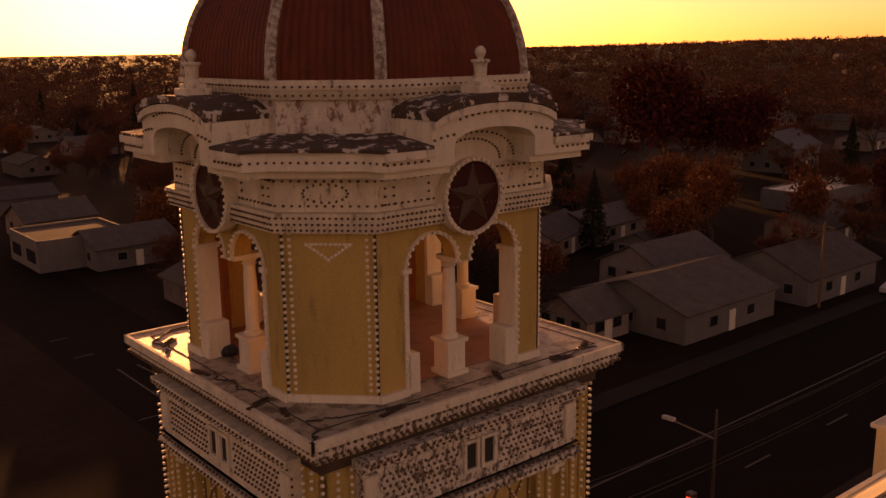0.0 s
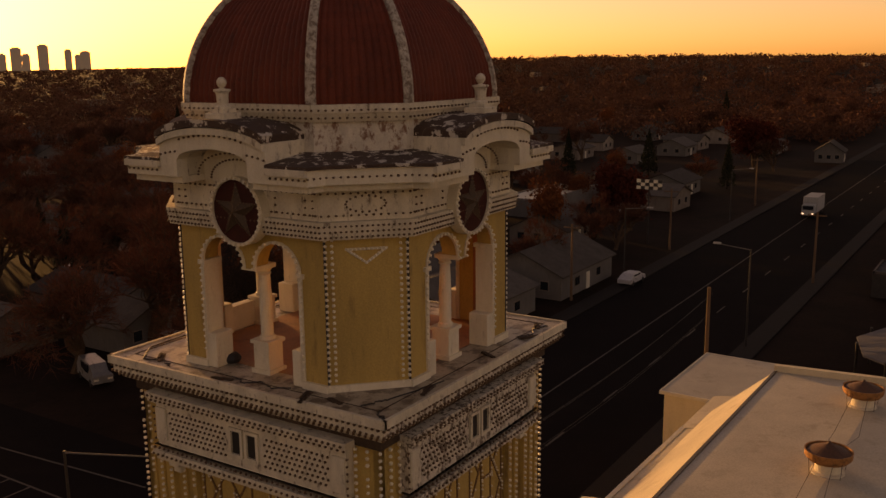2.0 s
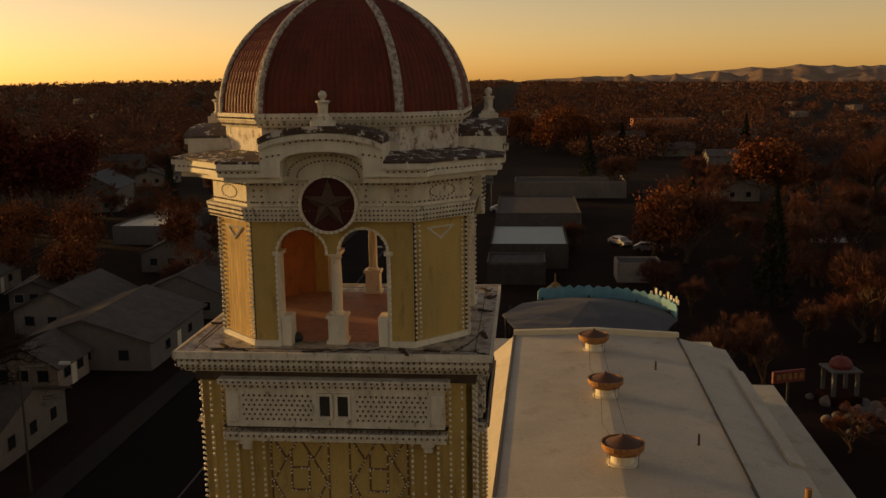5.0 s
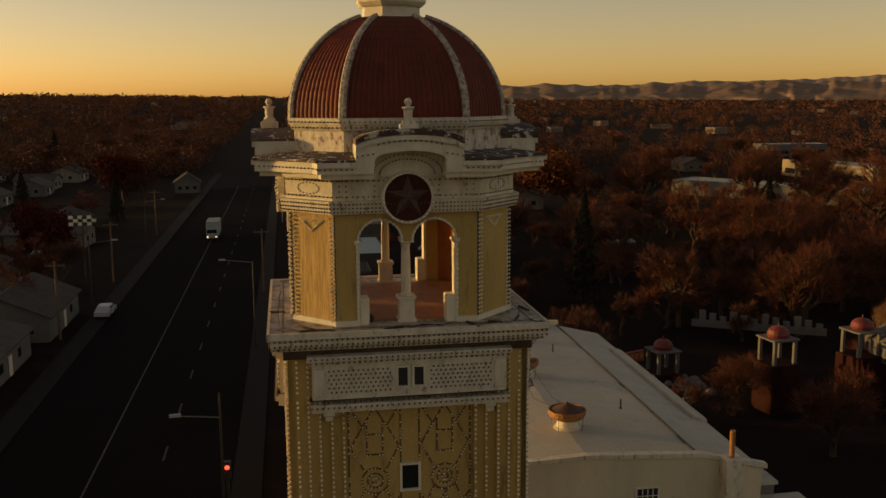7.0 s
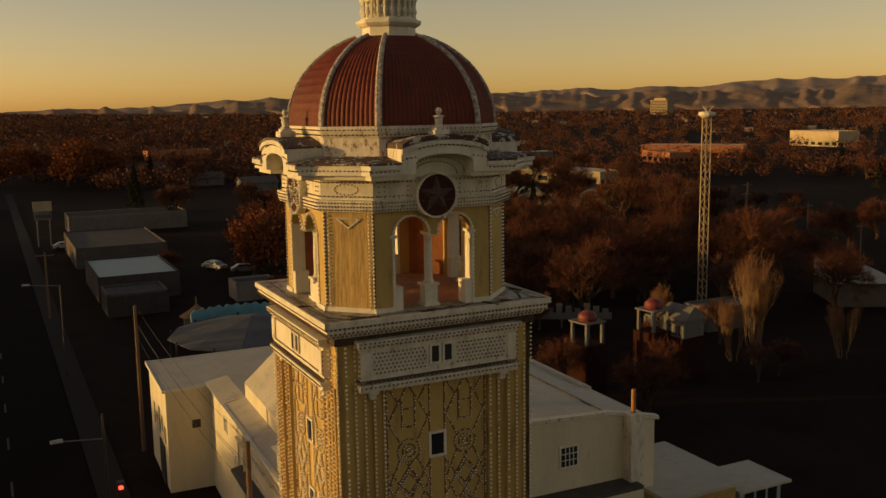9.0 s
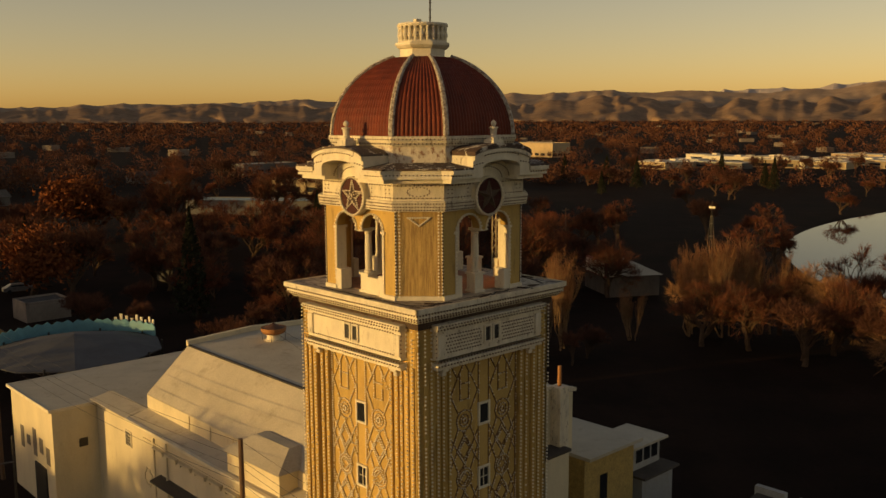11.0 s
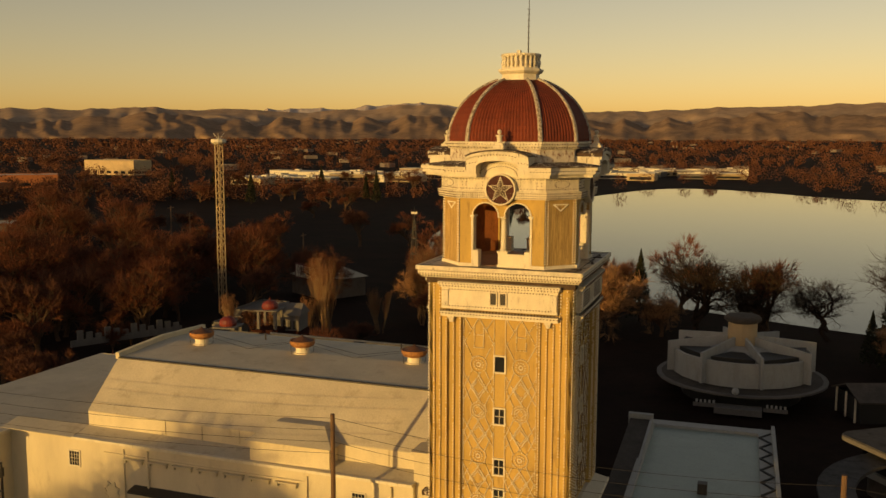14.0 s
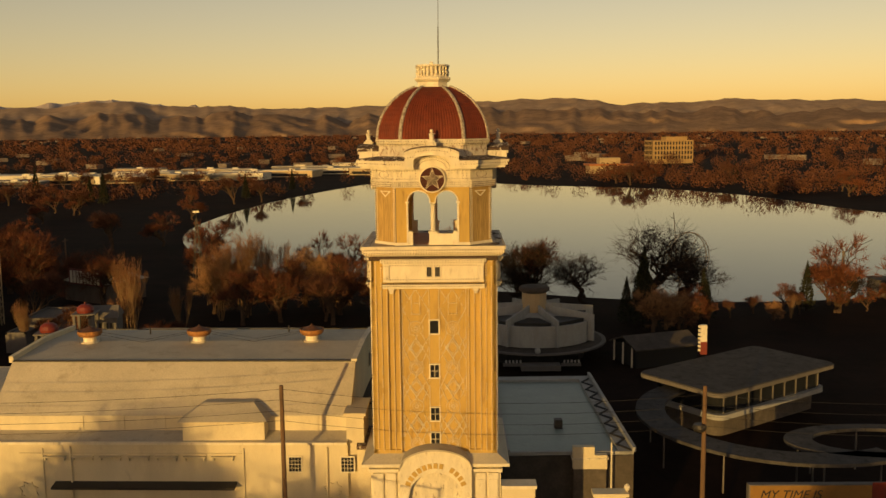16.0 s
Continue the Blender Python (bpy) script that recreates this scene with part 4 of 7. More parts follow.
for r in rings:
    for i in range(N):
        a = 2 * math.pi * i / N
        x, y = r * math.sin(a), r * math.cos(a)
        vs.append((x, y, rise(x, y)))
for j in range(len(rings) - 1):
    for i in range(N):
        fs.append((j * N + i, (j + 1) * N + i, (j + 1) * N + (i + 1) % N, j * N + (i + 1) % N))
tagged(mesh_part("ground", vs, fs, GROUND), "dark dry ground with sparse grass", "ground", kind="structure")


def flat(name, x0, x1, y0, y1, z, mat_, label, cat):
    return tagged(part(name, box(bmesh.new(), x0, x1, y0, y1, z - 0.3, z), mat_), label, cat, kind="structure")


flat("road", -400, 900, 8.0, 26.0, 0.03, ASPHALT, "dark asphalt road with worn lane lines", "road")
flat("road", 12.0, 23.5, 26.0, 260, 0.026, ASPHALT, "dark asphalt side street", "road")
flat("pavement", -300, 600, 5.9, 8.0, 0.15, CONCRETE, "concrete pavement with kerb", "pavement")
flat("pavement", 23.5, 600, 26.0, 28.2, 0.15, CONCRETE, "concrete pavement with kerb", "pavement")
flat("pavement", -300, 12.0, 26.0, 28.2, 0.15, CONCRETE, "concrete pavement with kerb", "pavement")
bm = bmesh.new()
box(bm, -200, 300, 18.1, 18.24, 0.03, 0.036)
for i in range(60):
    x = -150 + i * 10.5
    box(bm, x, x + 3, 13.35, 13.5, 0.03, 0.036)
prism(bm, [(19.2, 33), (19.35, 33), (17.2, 60), (17.05, 60)], 0.026, 0.034)
box(bm, 15.3, 15.45, 33, 60, 0.026, 0.034)
for y, xa, xb in ((39.6, 12.2, 15.3), (41.9, 12.2, 15.3), (44.3, 12.2, 15.3), (47.6, 12.2, 15.3), (52.6, 15.45, 17.5), (65.5, 13.5, 15.3), (72, 13.5, 15.3)):
    box(bm, xa, xb, y, y + 0.13, 0.026, 0.034)
tagged(part("road_lines", bm, LINE), "worn white lane lines", "road marking", kind="structure")

shore = [(73, -195), (64, -160), (47, -131), (30, -114), (10, -104), (-10, -95), (-30, -86), (-55, -84), (-85, -92), (-130, -105), (-210, -130), (-290, -190), (-300, -260), (-220, -225), (-170, -210), (-138, -212), (-126, -240), (-120, -285), (-104, -326), (-82, -355), (-40, -372), (0, -420), (35, -425), (57, -350), (70, -285), (74, -235)]


def smooth_loop(pts, times=3):
    for _ in range(times):
        out = []
        for i, p in enumerate(pts):
            q = pts[(i + 1) % len(pts)]
            out += [(0.75 * p[0] + 0.25 * q[0], 0.75 * p[1] + 0.25 * q[1]), (0.25 * p[0] + 0.75 * q[0], 0.25 * p[1] + 0.75 * q[1])]
        pts = out
    return pts


bm = bmesh.new()
bm.faces.new([bm.verts.new((x, y, 0.06)) for x, y in smooth_loop(shore)])
tagged(part("lake", bm, water), "still lake reflecting the evening sky", "water", kind="structure")

# mountains: a near range of foothills, a higher range behind it, and snowy summits
SUMMITS = ((106, 0.2, 3), (122, 0.12, 4), (136, 0.22, 3.5), (143, 0.12, 3), (160, 0.32, 3.5), (166.5, 0.2, 2.2), (179.5, 0.42, 4.2), (186, 0.3, 3), (195, 0.22, 3.5), (203, 0.15, 3))


def crest(a, part_):
    """Height of the skyline at the bearing a (degrees), for a share of the full range."""
    u = min(1, max(0, (a - 80) / 76))
    el = 0.12 + 1.16 * u * u * (3 - 2 * u) + sum(h * math.exp(-((a - c) / w) ** 2) for c, h, w in SUMMITS)
    return 27 + 4600 * math.tan(radians(el)) * part_


for name, r, share, amp, seed, a0, a1, m_, lab in (("mountains", 4250, 0.5, 48, 3.1, 78, 262, HILLS, "long range of brown foothills"), ("mountains", 4650, 1.0, 20, 21.4, 80, 262, RANGE, "higher range behind the foothills, tinted for haze"),
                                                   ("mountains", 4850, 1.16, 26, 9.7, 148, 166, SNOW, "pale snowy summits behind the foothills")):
    vs, fs = [], []
    n, rows = 1000, 20
    for i in range(n + 1):
        deg = a0 + (a1 - a0) * i / n
        a = radians(deg)
        fade = min(1, 0.2 + i / 156, (n - i) / 94)
        h = crest(deg, share) + amp * (noise.noise(Vector((a * 9, seed, 0))) + 0.6 * (0.5 - 2 * abs(noise.noise(Vector((a * 22, seed, 2))))) + 0.25 * (0.5 - 2 * abs(noise.noise(Vector((a * 60, seed, 5))))))
        h = max(2, h * fade)
        for j in range(rows):
            f = j / (rows - 1)
            u = a * 30 + 1.3 * noise.noise(Vector((a * 13, f * 2.2, seed + 3)))
            gully = 0.6 - 1.7 * abs(noise.noise(Vector((u, f * 1.6, seed)))) + 0.45 * noise.noise(Vector((u * 2.7, f * 4.5, seed))) + 0.22 * noise.noise(Vector((u * 6.5, f * 10.0, seed)))
            rr = r - 620 * (1 - f) - 90 * gully * (1 - f * 0.75)
            z = h * (f ** 0.85) * (1 + 0.22 * gully * (1 - f)) - 2 * (1 - f)
            vs.append((rr * math.sin(a), rr * math.cos(a), z))
    for i in range(n):
        for j in range(rows - 1):
            o = i * rows + j
            fs.append((o, o + rows, o + rows + 1, o + 1))
    hill = tagged(mesh_part(name, vs, fs, m_), lab, "mountains", kind="structure")
    hill.data.polygons.foreach_set("use_smooth", [True] * len(fs))

# ---- dance hall beside the tower ----
hall = thing("hall", "long cream hall with pale coated roof", "building", (15.5, 0, 0), -1.3)
RZ = 11.8
sec = [(0.5, 0.0), (0.5, 7.7), (-0.9, 8.0), (-0.9, 9.0), (-4.05, RZ), (-9.0, RZ + 0.22), (-13.9, RZ), (-16.8, 11.1), (-16.8, 0.0)]


def hall_block(bm, poly, x0, x1):
    a = [bm.verts.new((x0, y, z)) for y, z in poly]
    b = [bm.verts.new((x1, y, z)) for y, z in poly]
    bm.faces.new(a)
    bm.faces.new(b[::-1])
    for i in range(len(poly)):
        bm.faces.new((a[i], b[i], b[(i + 1) % len(poly)], a[(i + 1) % len(poly)]))
    return bm


X0, X1 = -9.9, 13.5
part("wall", hall_block(bmesh.new(), [(y, z - 0.06 if z > 0 else z) for y, z in sec], X0, X1), STUCCO, hall, "cream stucco wall")
for name, ia in (("lower_roof", 1), ("front_slope", 3), ("top_roof", 4), ("top_roof", 5), ("rear_slope", 6)):
    (ya, za), (yb, zb) = sec[ia], sec[ia + 1]
    part(name, hall_block(bmesh.new(), [(ya, za), (yb, zb), (yb, zb - 0.055), (ya, za - 0.055)], X0 - 0.02, X1 + 0.02), ROOFING, hall, "pale coated roofing with patches")
part("end_parapet", hall_block(bmesh.new(), [(-4.0, RZ - 0.1), (-4.0, RZ + 0.32), (-9.0, RZ + 0.55), (-14.0, RZ + 0.32), (-14.0, RZ - 0.1)], X1 - 0.05, X1 + 0.25), STUCCO, hall)
part("eave", hall_block(bmesh.new(), [(0.51, 7.5), (0.51, 7.74), (0.75, 7.74), (0.75, 7.58)], X0, X1), WHITE_C, hall)
# low end bay and projecting wing at the far end
part("end_bay_wall", hall_block(bmesh.new(), [(0.5, 0.0), (0.5, 7.66), (-0.9, 7.94), (-16.8, 7.94), (-16.8, 0.0)], X1 + 0.002, 19.4), STUCCO, hall)
part("end_bay_roof", hall_block(bmesh.new(), [(0.75, 7.66), (0.75, 7.7), (-0.9, 8.0), (-16.9, 8.0), (-16.9, 7.945), (-0.9, 7.945)], X1 + 0.024, 19.26), ROOFING, hall, "pale coated flat roof")
wing = thing("wing", "cream flat-roofed wing with grey graffiti marks", "building", (38.4, -0.45, 0), -1.3)
part("wall", box(bmesh.new(), -4.2, 4.2, -18.2, 3.55, 0, 7.45), STUCCO, wing)
part("roof", box(bmesh.new(), -4.35, 4.35, -18.35, 3.75, 7.45, 7.67), ROOFING, wing, "pale flat roof")
part("eave_band", ring_frame(bmesh.new(), -4.4, 4.4, -18.4, 3.8, 0.06, 7.47, 7.69), WHITE_C, wing).data.transform(Matrix(((1, 0, 0, 0), (0, 0, 1, 0), (0, 1, 0, 0), (0, 0, 0, 1))))
# roof vents
for i, x in enumerate((9.2, 17.4, 25.4)):
    v = thing("roof_vent", "rusted round turbine vent on a pale roof", "roof vent", (x, -8.95, RZ + 0.2), group="vents on the hall roof")
    part("neck", lathe(bmesh.new(), [(0.62, 0), (0.62, 0.04), (0.47, 0.07), (0.47, 0.5)], 20), WHITE_C, v)
    part("drum", lathe(bmesh.new(), [(0.5, 0.42), (0.72, 0.5), (0.86, 0.66), (0.88, 0.9), (0.83, 0.9), (0.8, 0.72)], 24), VENT, v)
    part("cap", lathe(bmesh.new(), [(0.8, 0.8), (0.78, 0.84), (0.4, 1.02), (0.1, 1.16), (0.07, 1.2), (0.02, 1.26)], 24), VENTD, v, "dark conical cap")
    for k in range(4):
        a = radians(45 + 90 * k)
        part("stay", rod(bmesh.new(), (0.84 * math.cos(a), 0.84 * math.sin(a), 0.7), (0.78 * math.cos(a), 0.78 * math.sin(a), 0.0), 0.014, 0.014, 4), IRON, v)
for x0, x1 in ((9.2, 17.4), (17.4, 25.4)):
    for dy in (-0.3, 0.3):
        ch_ = thing("stay_wire", "thin slack stay wire between two roof vents", "wire")
        part("strand", tube(bmesh.new(), [(x0 + 0.6, -8.95 + dy, RZ + 0.9), ((x0 + x1) / 2, -8.95 + dy * 1.6, RZ + 0.28), (x1 - 0.6, -8.95 + dy, RZ + 0.9)], 0.012, 4), IRON, ch_)

# annex and chimney
annex = thing("annex", "low ochre annex with pale roof beside the hall", "building", (8.0, -18.6, 0))
part("wall", box(bmesh.new(), -4.2, 2.0, -2.3, 2.6, 0, 7.3), GOLD_L, annex)
part("roof", box(bmesh.new(), -4.6, 2.0, -2.7, 2.6, 7.3, 7.5), ROOFING, annex)
part("window", box(bmesh.new(), -4.24, -4.18, 0.4, 1.1, 4.4, 6.0), GLASS, annex)
low = thing("lean_to", "narrow lean-to by the hall's end wall, shade in its roof colour", "building", (5.0, -11.5, 0))
part("wall", box(bmesh.new(), -0.9, 0.55, -3.4, 5.4, 0, 8.1), STUCCO, low)
# dark top stands for the shaded pit below the hall's end wall
part("roof", box(bmesh.new(), -1.0, 0.55, -3.5, 5.5, 8.1, 8.28), SHINGLE, low, "roof sheet coloured dark for shade")
ch = thing("chimney", "square white chimney stack with rusty pipe", "chimney", (4.95, -15.0, 0))
part("chimney_shaft", box(bmesh.new(), -0.4, 0.4, -0.4, 0.4, 7.0, 11.8), WHITE, ch)
part("pipe", rod(bmesh.new(), (0, 0, 11.6), (0, 0, 13.0), 0.12, 0.12, 10), VENT, ch)
# flat building with zigzag edge
pool = thing("pavilion", "low flat-roofed pavilion with zigzag parapet", "building", (-9.0, -18.3, 0), 1)
# wall takes the dark shingle colour in place of the shade on it
part("wall", box(bmesh.new(), -4.6, 4.6, -8.6, 11.6, 0, 4.0), SHINGLE, pool)
part("roof", box(bmesh.new(), -4.3, 4.3, -8.4, 11.4, 4.0, 4.05), ROOFPALE, pool, "smooth pale green-grey roof")
# round house
rh = thing("round_pavilion", "round pale pavilion with radial fins", "building", (-10.6, -53.0, 0))
part("drum", lathe(bmesh.new(), [(6.9, 2.3), (6.9, 4.7), (6.7, 4.75), (6.7, 4.2), (2.0, 5.3)], 20), PAVW, rh)
part("turret", lathe(bmesh.new(), [(1.5, 5.2), (1.45, 7.6)], 16), WALLTONE, rh)
part("turret_cap", lathe(bmesh.new(), [(1.4, 7.55), (1.85, 7.8), (1.85, 8.1), (1.6, 8.3), (0.2, 8.4)], 16), SHINGLE, rh, "grey cap of the turret")
# diner
dn = thing("diner", "streamlined low building with broad flat roof", "building", (-27.95, -29.2, 0), 36)


def rounded(lx, ly, r, n=6):
    out = []
    for cx, cy, a0 in ((lx - r, ly - r, 0), (-lx + r, ly - r, 90), (-lx + r, -ly + r, 180), (lx - r, -ly + r, 270)):
        out += [(cx + r * math.cos(radians(a0 + 90 * i / n)), cy + r * math.sin(radians(a0 + 90 * i / n))) for i in range(n + 1)]
    return out


part("roof", prism(bmesh.new(), rounded(8.7, 4.7, 1.0), 3.95, 4.4), DINER, dn, "weathered grey flat roof")
part("fascia", prism(bmesh.new(), rounded(8.78, 4.78, 1.02), 4.0, 4.3), GREYW, dn, "dull white roof edge")
part("plinth", prism(bmesh.new(), rounded(7.3, 3.5, 1.0), 0, 1.7), SHINGLE, dn)
part("sill_band", prism(bmesh.new(), rounded(8.0, 4.2, 1.0), 1.7, 2.15), PAVW, dn, "dull white band below the windows")
part("glazing", prism(bmesh.new(), rounded(7.6, 3.8, 1.0), 2.15, 3.95), GLASS, dn, "dark ribbon windows")
for i in range(9):
    part("mullion", box(bmesh.new(), -7 + i * 1.75, -6.92 + i * 1.75, 3.78, 3.9, 2.15, 3.95), GREYW, dn)
ps2 = thing("pylon_sign", "white and red pylon with scalloped edge", "sign", (-26.0, -34.5, 0))
part("panel", box(bmesh.new(), -0.3, 0.3, -0.2, 0.2, 4.4, 7.4), WHITE_C, ps2)
part("lower_panel", box(bmesh.new(), -0.32, 0.32, -0.22, 0.22, 4.4, 5.7), REDP, ps2)
for i in range(7):
    part("scallop", lathe(bmesh.new(), [(0.16, 4.7 + i * 0.4), (0.2, 4.82 + i * 0.4), (0.16, 4.94 + i * 0.4)], 8, 0.38, 0), WHITE_C, ps2)
for name, cx, cy, r0, r1, a0, a1 in (("curved_canopy", -27.8, -17.5, 9.2, 11.6, 62, 285), ("curved_canopy", -33.0, -11.0, 4.9, 7.0, 60, 330)):
    t = thing(name, "curved white canopy with thin posts and railing", "canopy", (cx, cy, 0))
    bm = bmesh.new()
    n = 26
    rows = []
    for i in range(n + 1):
        a = radians(a0 + (a1 - a0) * i / n)
        rows.append([bm.verts.new((r * math.cos(a) * -1, r * math.sin(a) * (1 if r0 > 6 else 0.55), z)) for r, z in ((r0, 3.3), (r1, 3.3), (r1, 3.55), (r0, 3.55))])
    for a, b in zip(rows, rows[1:]):
        for k in range(4):
            bm.faces.new((a[k], a[(k + 1) % 4], b[(k + 1) % 4], b[k]))
    bm.faces.new(rows[0])
    bm.faces.new(rows[-1][::-1])
    part("roof", bm, DINER, t)
    for i in range(0, n + 1, 4):
        a = radians(a0 + (a1 - a0) * i / n)
        r = (r0 + r1) / 2
        part("post", rod(bmesh.new(), (-r * math.cos(a), r * math.sin(a) * (1 if r0 > 6 else 0.55), 0), (-r * math.cos(a), r * math.sin(a) * (1 if r0 > 6 else 0.55), 3.3), 0.07, 0.07, 6), GREYW, t)
# painted wall by the entrance
mw = thing("mural_wall", "yellow painted wall with black slanted lettering", "wall", (-25.4, -3.2, 0))
part("wall", box(bmesh.new(), -4.6, 4.6, -0.3, 0.2, 0, 3.25), GREYW, mw)
part("painted_panel", box(bmesh.new(), -3.6, 4.5, 0.2, 0.24, 0.6, 3.2), YELLOWP, mw)
for text, x, z, size in (("MY TIME IS", 3.9, 2.3, 0.86), ("FUN TIME", 3.2, 1.45, 0.94)):
    cu = bpy.data.curves.new("lettering", "FONT")
    cu.body, cu.size, cu.extrude, cu.shear = text, size, 0.01, 0.3
    tmp = bpy.data.objects.new("lettering", cu)
    me = bpy.data.meshes.new_from_object(tmp)
    bpy.data.objects.remove(tmp)
    me.materials.append(DARK)
    ob = new("lettering", me)
    ob.parent = mw
    ob.matrix_parent_inverse = Matrix.Identity(4)
    ob.matrix_basis = Matrix.Translation((x, 0.26, z)) @ Matrix.Rotation(math.pi, 4, "Z") @ Matrix.Rotation(math.pi / 2, 4, "X")
part("red_end", box(bmesh.new(), -4.58, -3.62, 0.2, 0.25, 0.4, 3.4), REDP, mw)
# small wheel and swing ride at the shore
fw = thing("ferris_wheel", "small open steel wheel with lattice boom", "ride", (-39.8, -97.1, 0), 25)
bm = bmesh.new()
for i in range(28):
    a, b = 2 * math.pi * i / 28, 2 * math.pi * (i + 1) / 28
    for y in (-0.35, 0.35):
        rod(bm, (4.3 * math.cos(a), y, 5.2 + 4.3 * math.sin(a)), (4.3 * math.cos(b), y, 5.2 + 4.3 * math.sin(b)), 0.08, 0.08, 5)
part("rim", bm, WALLTONE, fw)
for i in range(12):
    a = math.pi * i / 6
    part("spoke", rod(bmesh.new(), (0, 0, 5.2), (4.3 * math.cos(a), 0, 5.2 + 4.3 * math.sin(a)), 0.05, 0.04, 5), WALLTONE, fw)
for sx in (-1, 1):
    part("support", rod(bmesh.new(), (sx * 2.2, 0.6, 0), (0, 0.6, 5.2), 0.1, 0.08, 6), WALLTONE, fw)
part("boom", rod(bmesh.new(), (1.5, 0, 0), (3.0, 0, 13.0), 0.12, 0.06, 6), WALLTONE, fw)
part("boom", rod(bmesh.new(), (9, 0, 10.2), (1.0, 0, 6.2), 0.1, 0.06, 6), IRON, fw)
sw = thing("swing_ride", "open swing ride with thin spreading arms", "ride", (-64.6, -94.4, 0))
part("mast", rod(bmesh.new(), (0, 0, 0), (0, 0, 6.5), 0.3, 0.2, 8), WALLTONE, sw)
for i in range(8):
    a = math.pi * i / 4
    part("arm", rod(bmesh.new(), (0, 0, 5.0 if i % 2 else 6.2), (4.6 * math.cos(a), 4.6 * math.sin(a), 4.0 if i % 2 else 8.4), 0.06, 0.04, 5), IRON, sw)
sh2 = thing("lake_shed", "low dark shed at the shore", "shed", (-71.9, -90.7, 0))
part("wall", box(bmesh.new(), -4, 4, -2, 2, 0, 2.4), GREYW, sh2)
part("roof", box(bmesh.new(), -4.3, 4.3, -2.3, 2.3, 2.4, 2.6), SHINGLE, sh2)

# ---- trees ----
class Twigs:
    def __init__(self):
        self.v, self.f = [], []

    def limb(self, p, q, r0, r1, n=4):
        d = q - p
        u = d.orthogonal().normalized()
        w = d.normalized().cross(u)
        o = len(self.v)
        for c, r in ((p, r0), (q, r1)):
            for i in range(n):
                t = 2 * math.pi * i / n
                self.v.append(tuple(c + r * (math.cos(t) * u + math.sin(t) * w)))
        for i in range(n):
            self.f.append((o + i, o + (i + 1) % n, o + n + (i + 1) % n, o + n + i))

    def blade(self, p, d, w, rng):
        s = d.orthogonal().normalized()
        s.rotate(Matrix.Rotation(rng.random() * 6.3, 3, d.normalized()))
        o = len(self.v)
        self.v += [tuple(p + s * w), tuple(p - s * w), tuple(p + d)]
        self.f.append((o, o + 1, o + 2))

    def leaf(self, p, r, rng):
        a = Vector((rng.gauss(0, 1), rng.gauss(0, 1), rng.gauss(0, 1))).normalized()
        b = a.orthogonal().normalized()
        c = a.cross(b)
        o = len(self.v)
        self.v += [tuple(p + b * r), tuple(p + c * r * 0.7), tuple(p - b * r), tuple(p - c * r * 0.7)]
        self.f.append((o, o + 1, o + 2, o + 3))


def grow(wood, tips, p, d, length, r, level, rng, up, wide, lean=0.06):
    """One limb with a bend, then its side limbs; the tips are gathered for twigs or leaves."""
    bend = Vector((rng.gauss(0, 1), rng.gauss(0, 1), rng.gauss(0, 0.6))) * length * lean
    q = p + d * length + bend * 0.6
    n = 6 if level > 3 else 4 if level > 2 else 3
    mid = p.lerp(q, 0.5) + bend
    if level > 1:
        wood.limb(p, mid, r, r * 0.84, n)
        wood.limb(mid, q, r * 0.84, r * 0.66, n)
    else:
        wood.limb(p, q, r, r * 0.6, n)
    if level == 0:
        tips.append((q, d))
        return
    for i in range(4 if level >= 5 else 3):
        side = Vector((rng.gauss(0, 1), rng.gauss(0, 1), rng.gauss(0, 0.5))).normalized()
        nd = (d * (1 - wide * 0.35) + side * wide * rng.uniform(0.6, 1.15) + Vector((0, 0, up))).normalized()
        start = (q if i == 0 else p.lerp(q, rng.uniform(0.4, 1.0))) if level > 3 else (q if i else mid.lerp(q, rng.uniform(0.2, 1)))
        grow(wood, tips, start, nd, length * rng.uniform(0.6, 0.9), r * rng.uniform(0.5, 0.68), level - 1, rng, up, wide, lean)


def make_tree(name, label, seed, height, up, wide, levels, bark, crown, kind_, twigs=6, trunks=1, leaf=0.16, lean=0.08, thick=0.28, blade=0.013):
    rng = random.Random(seed)
    wood, top, tips = Twigs(), Twigs(), []
    for k in range(trunks):
        tilt = Vector((rng.gauss(0, 1), rng.gauss(0, 1), 0)) * (0.1 if trunks == 1 else 0.17)
        grow(wood, tips, Vector((tilt.x * (0.5 if trunks == 1 else 3.2), tilt.y * (0.5 if trunks == 1 else 3.2), -0.2)), (Vector((0, 0, 1)) + tilt).normalized(), 1.8 * (0.95 if trunks == 1 else rng.uniform(1.1, 1.7)), thick if trunks == 1 else thick * 0.5, levels, rng, up, wide, lean)
    for q, d in tips:
        for _ in range(twigs):
            side = Vector((rng.gauss(0, 1), rng.gauss(0, 1), rng.gauss(0, 1)))
            if kind_ == "bare":
                top.blade(q - d * rng.uniform(0, 0.25), (d * 0.8 + side * 0.4 + Vector((0, 0, up))).normalized() * rng.uniform(0.35, 0.95), blade, rng)
            else:
                top.leaf(q + side * 0.55, leaf * rng.uniform(0.6, 1.3), rng)
    zs = max(v[2] for v in wood.v)
    f = height / zs
    t = thing(name, label, "tree")
    mesh_part("trunk", [(x * f, y * f, z * f) for x, y, z in wood.v], wood.f, bark, t)
    mesh_part("crown", [(x * f, y * f, z * f) for x, y, z in top.v], top.f, crown, t)
    return t


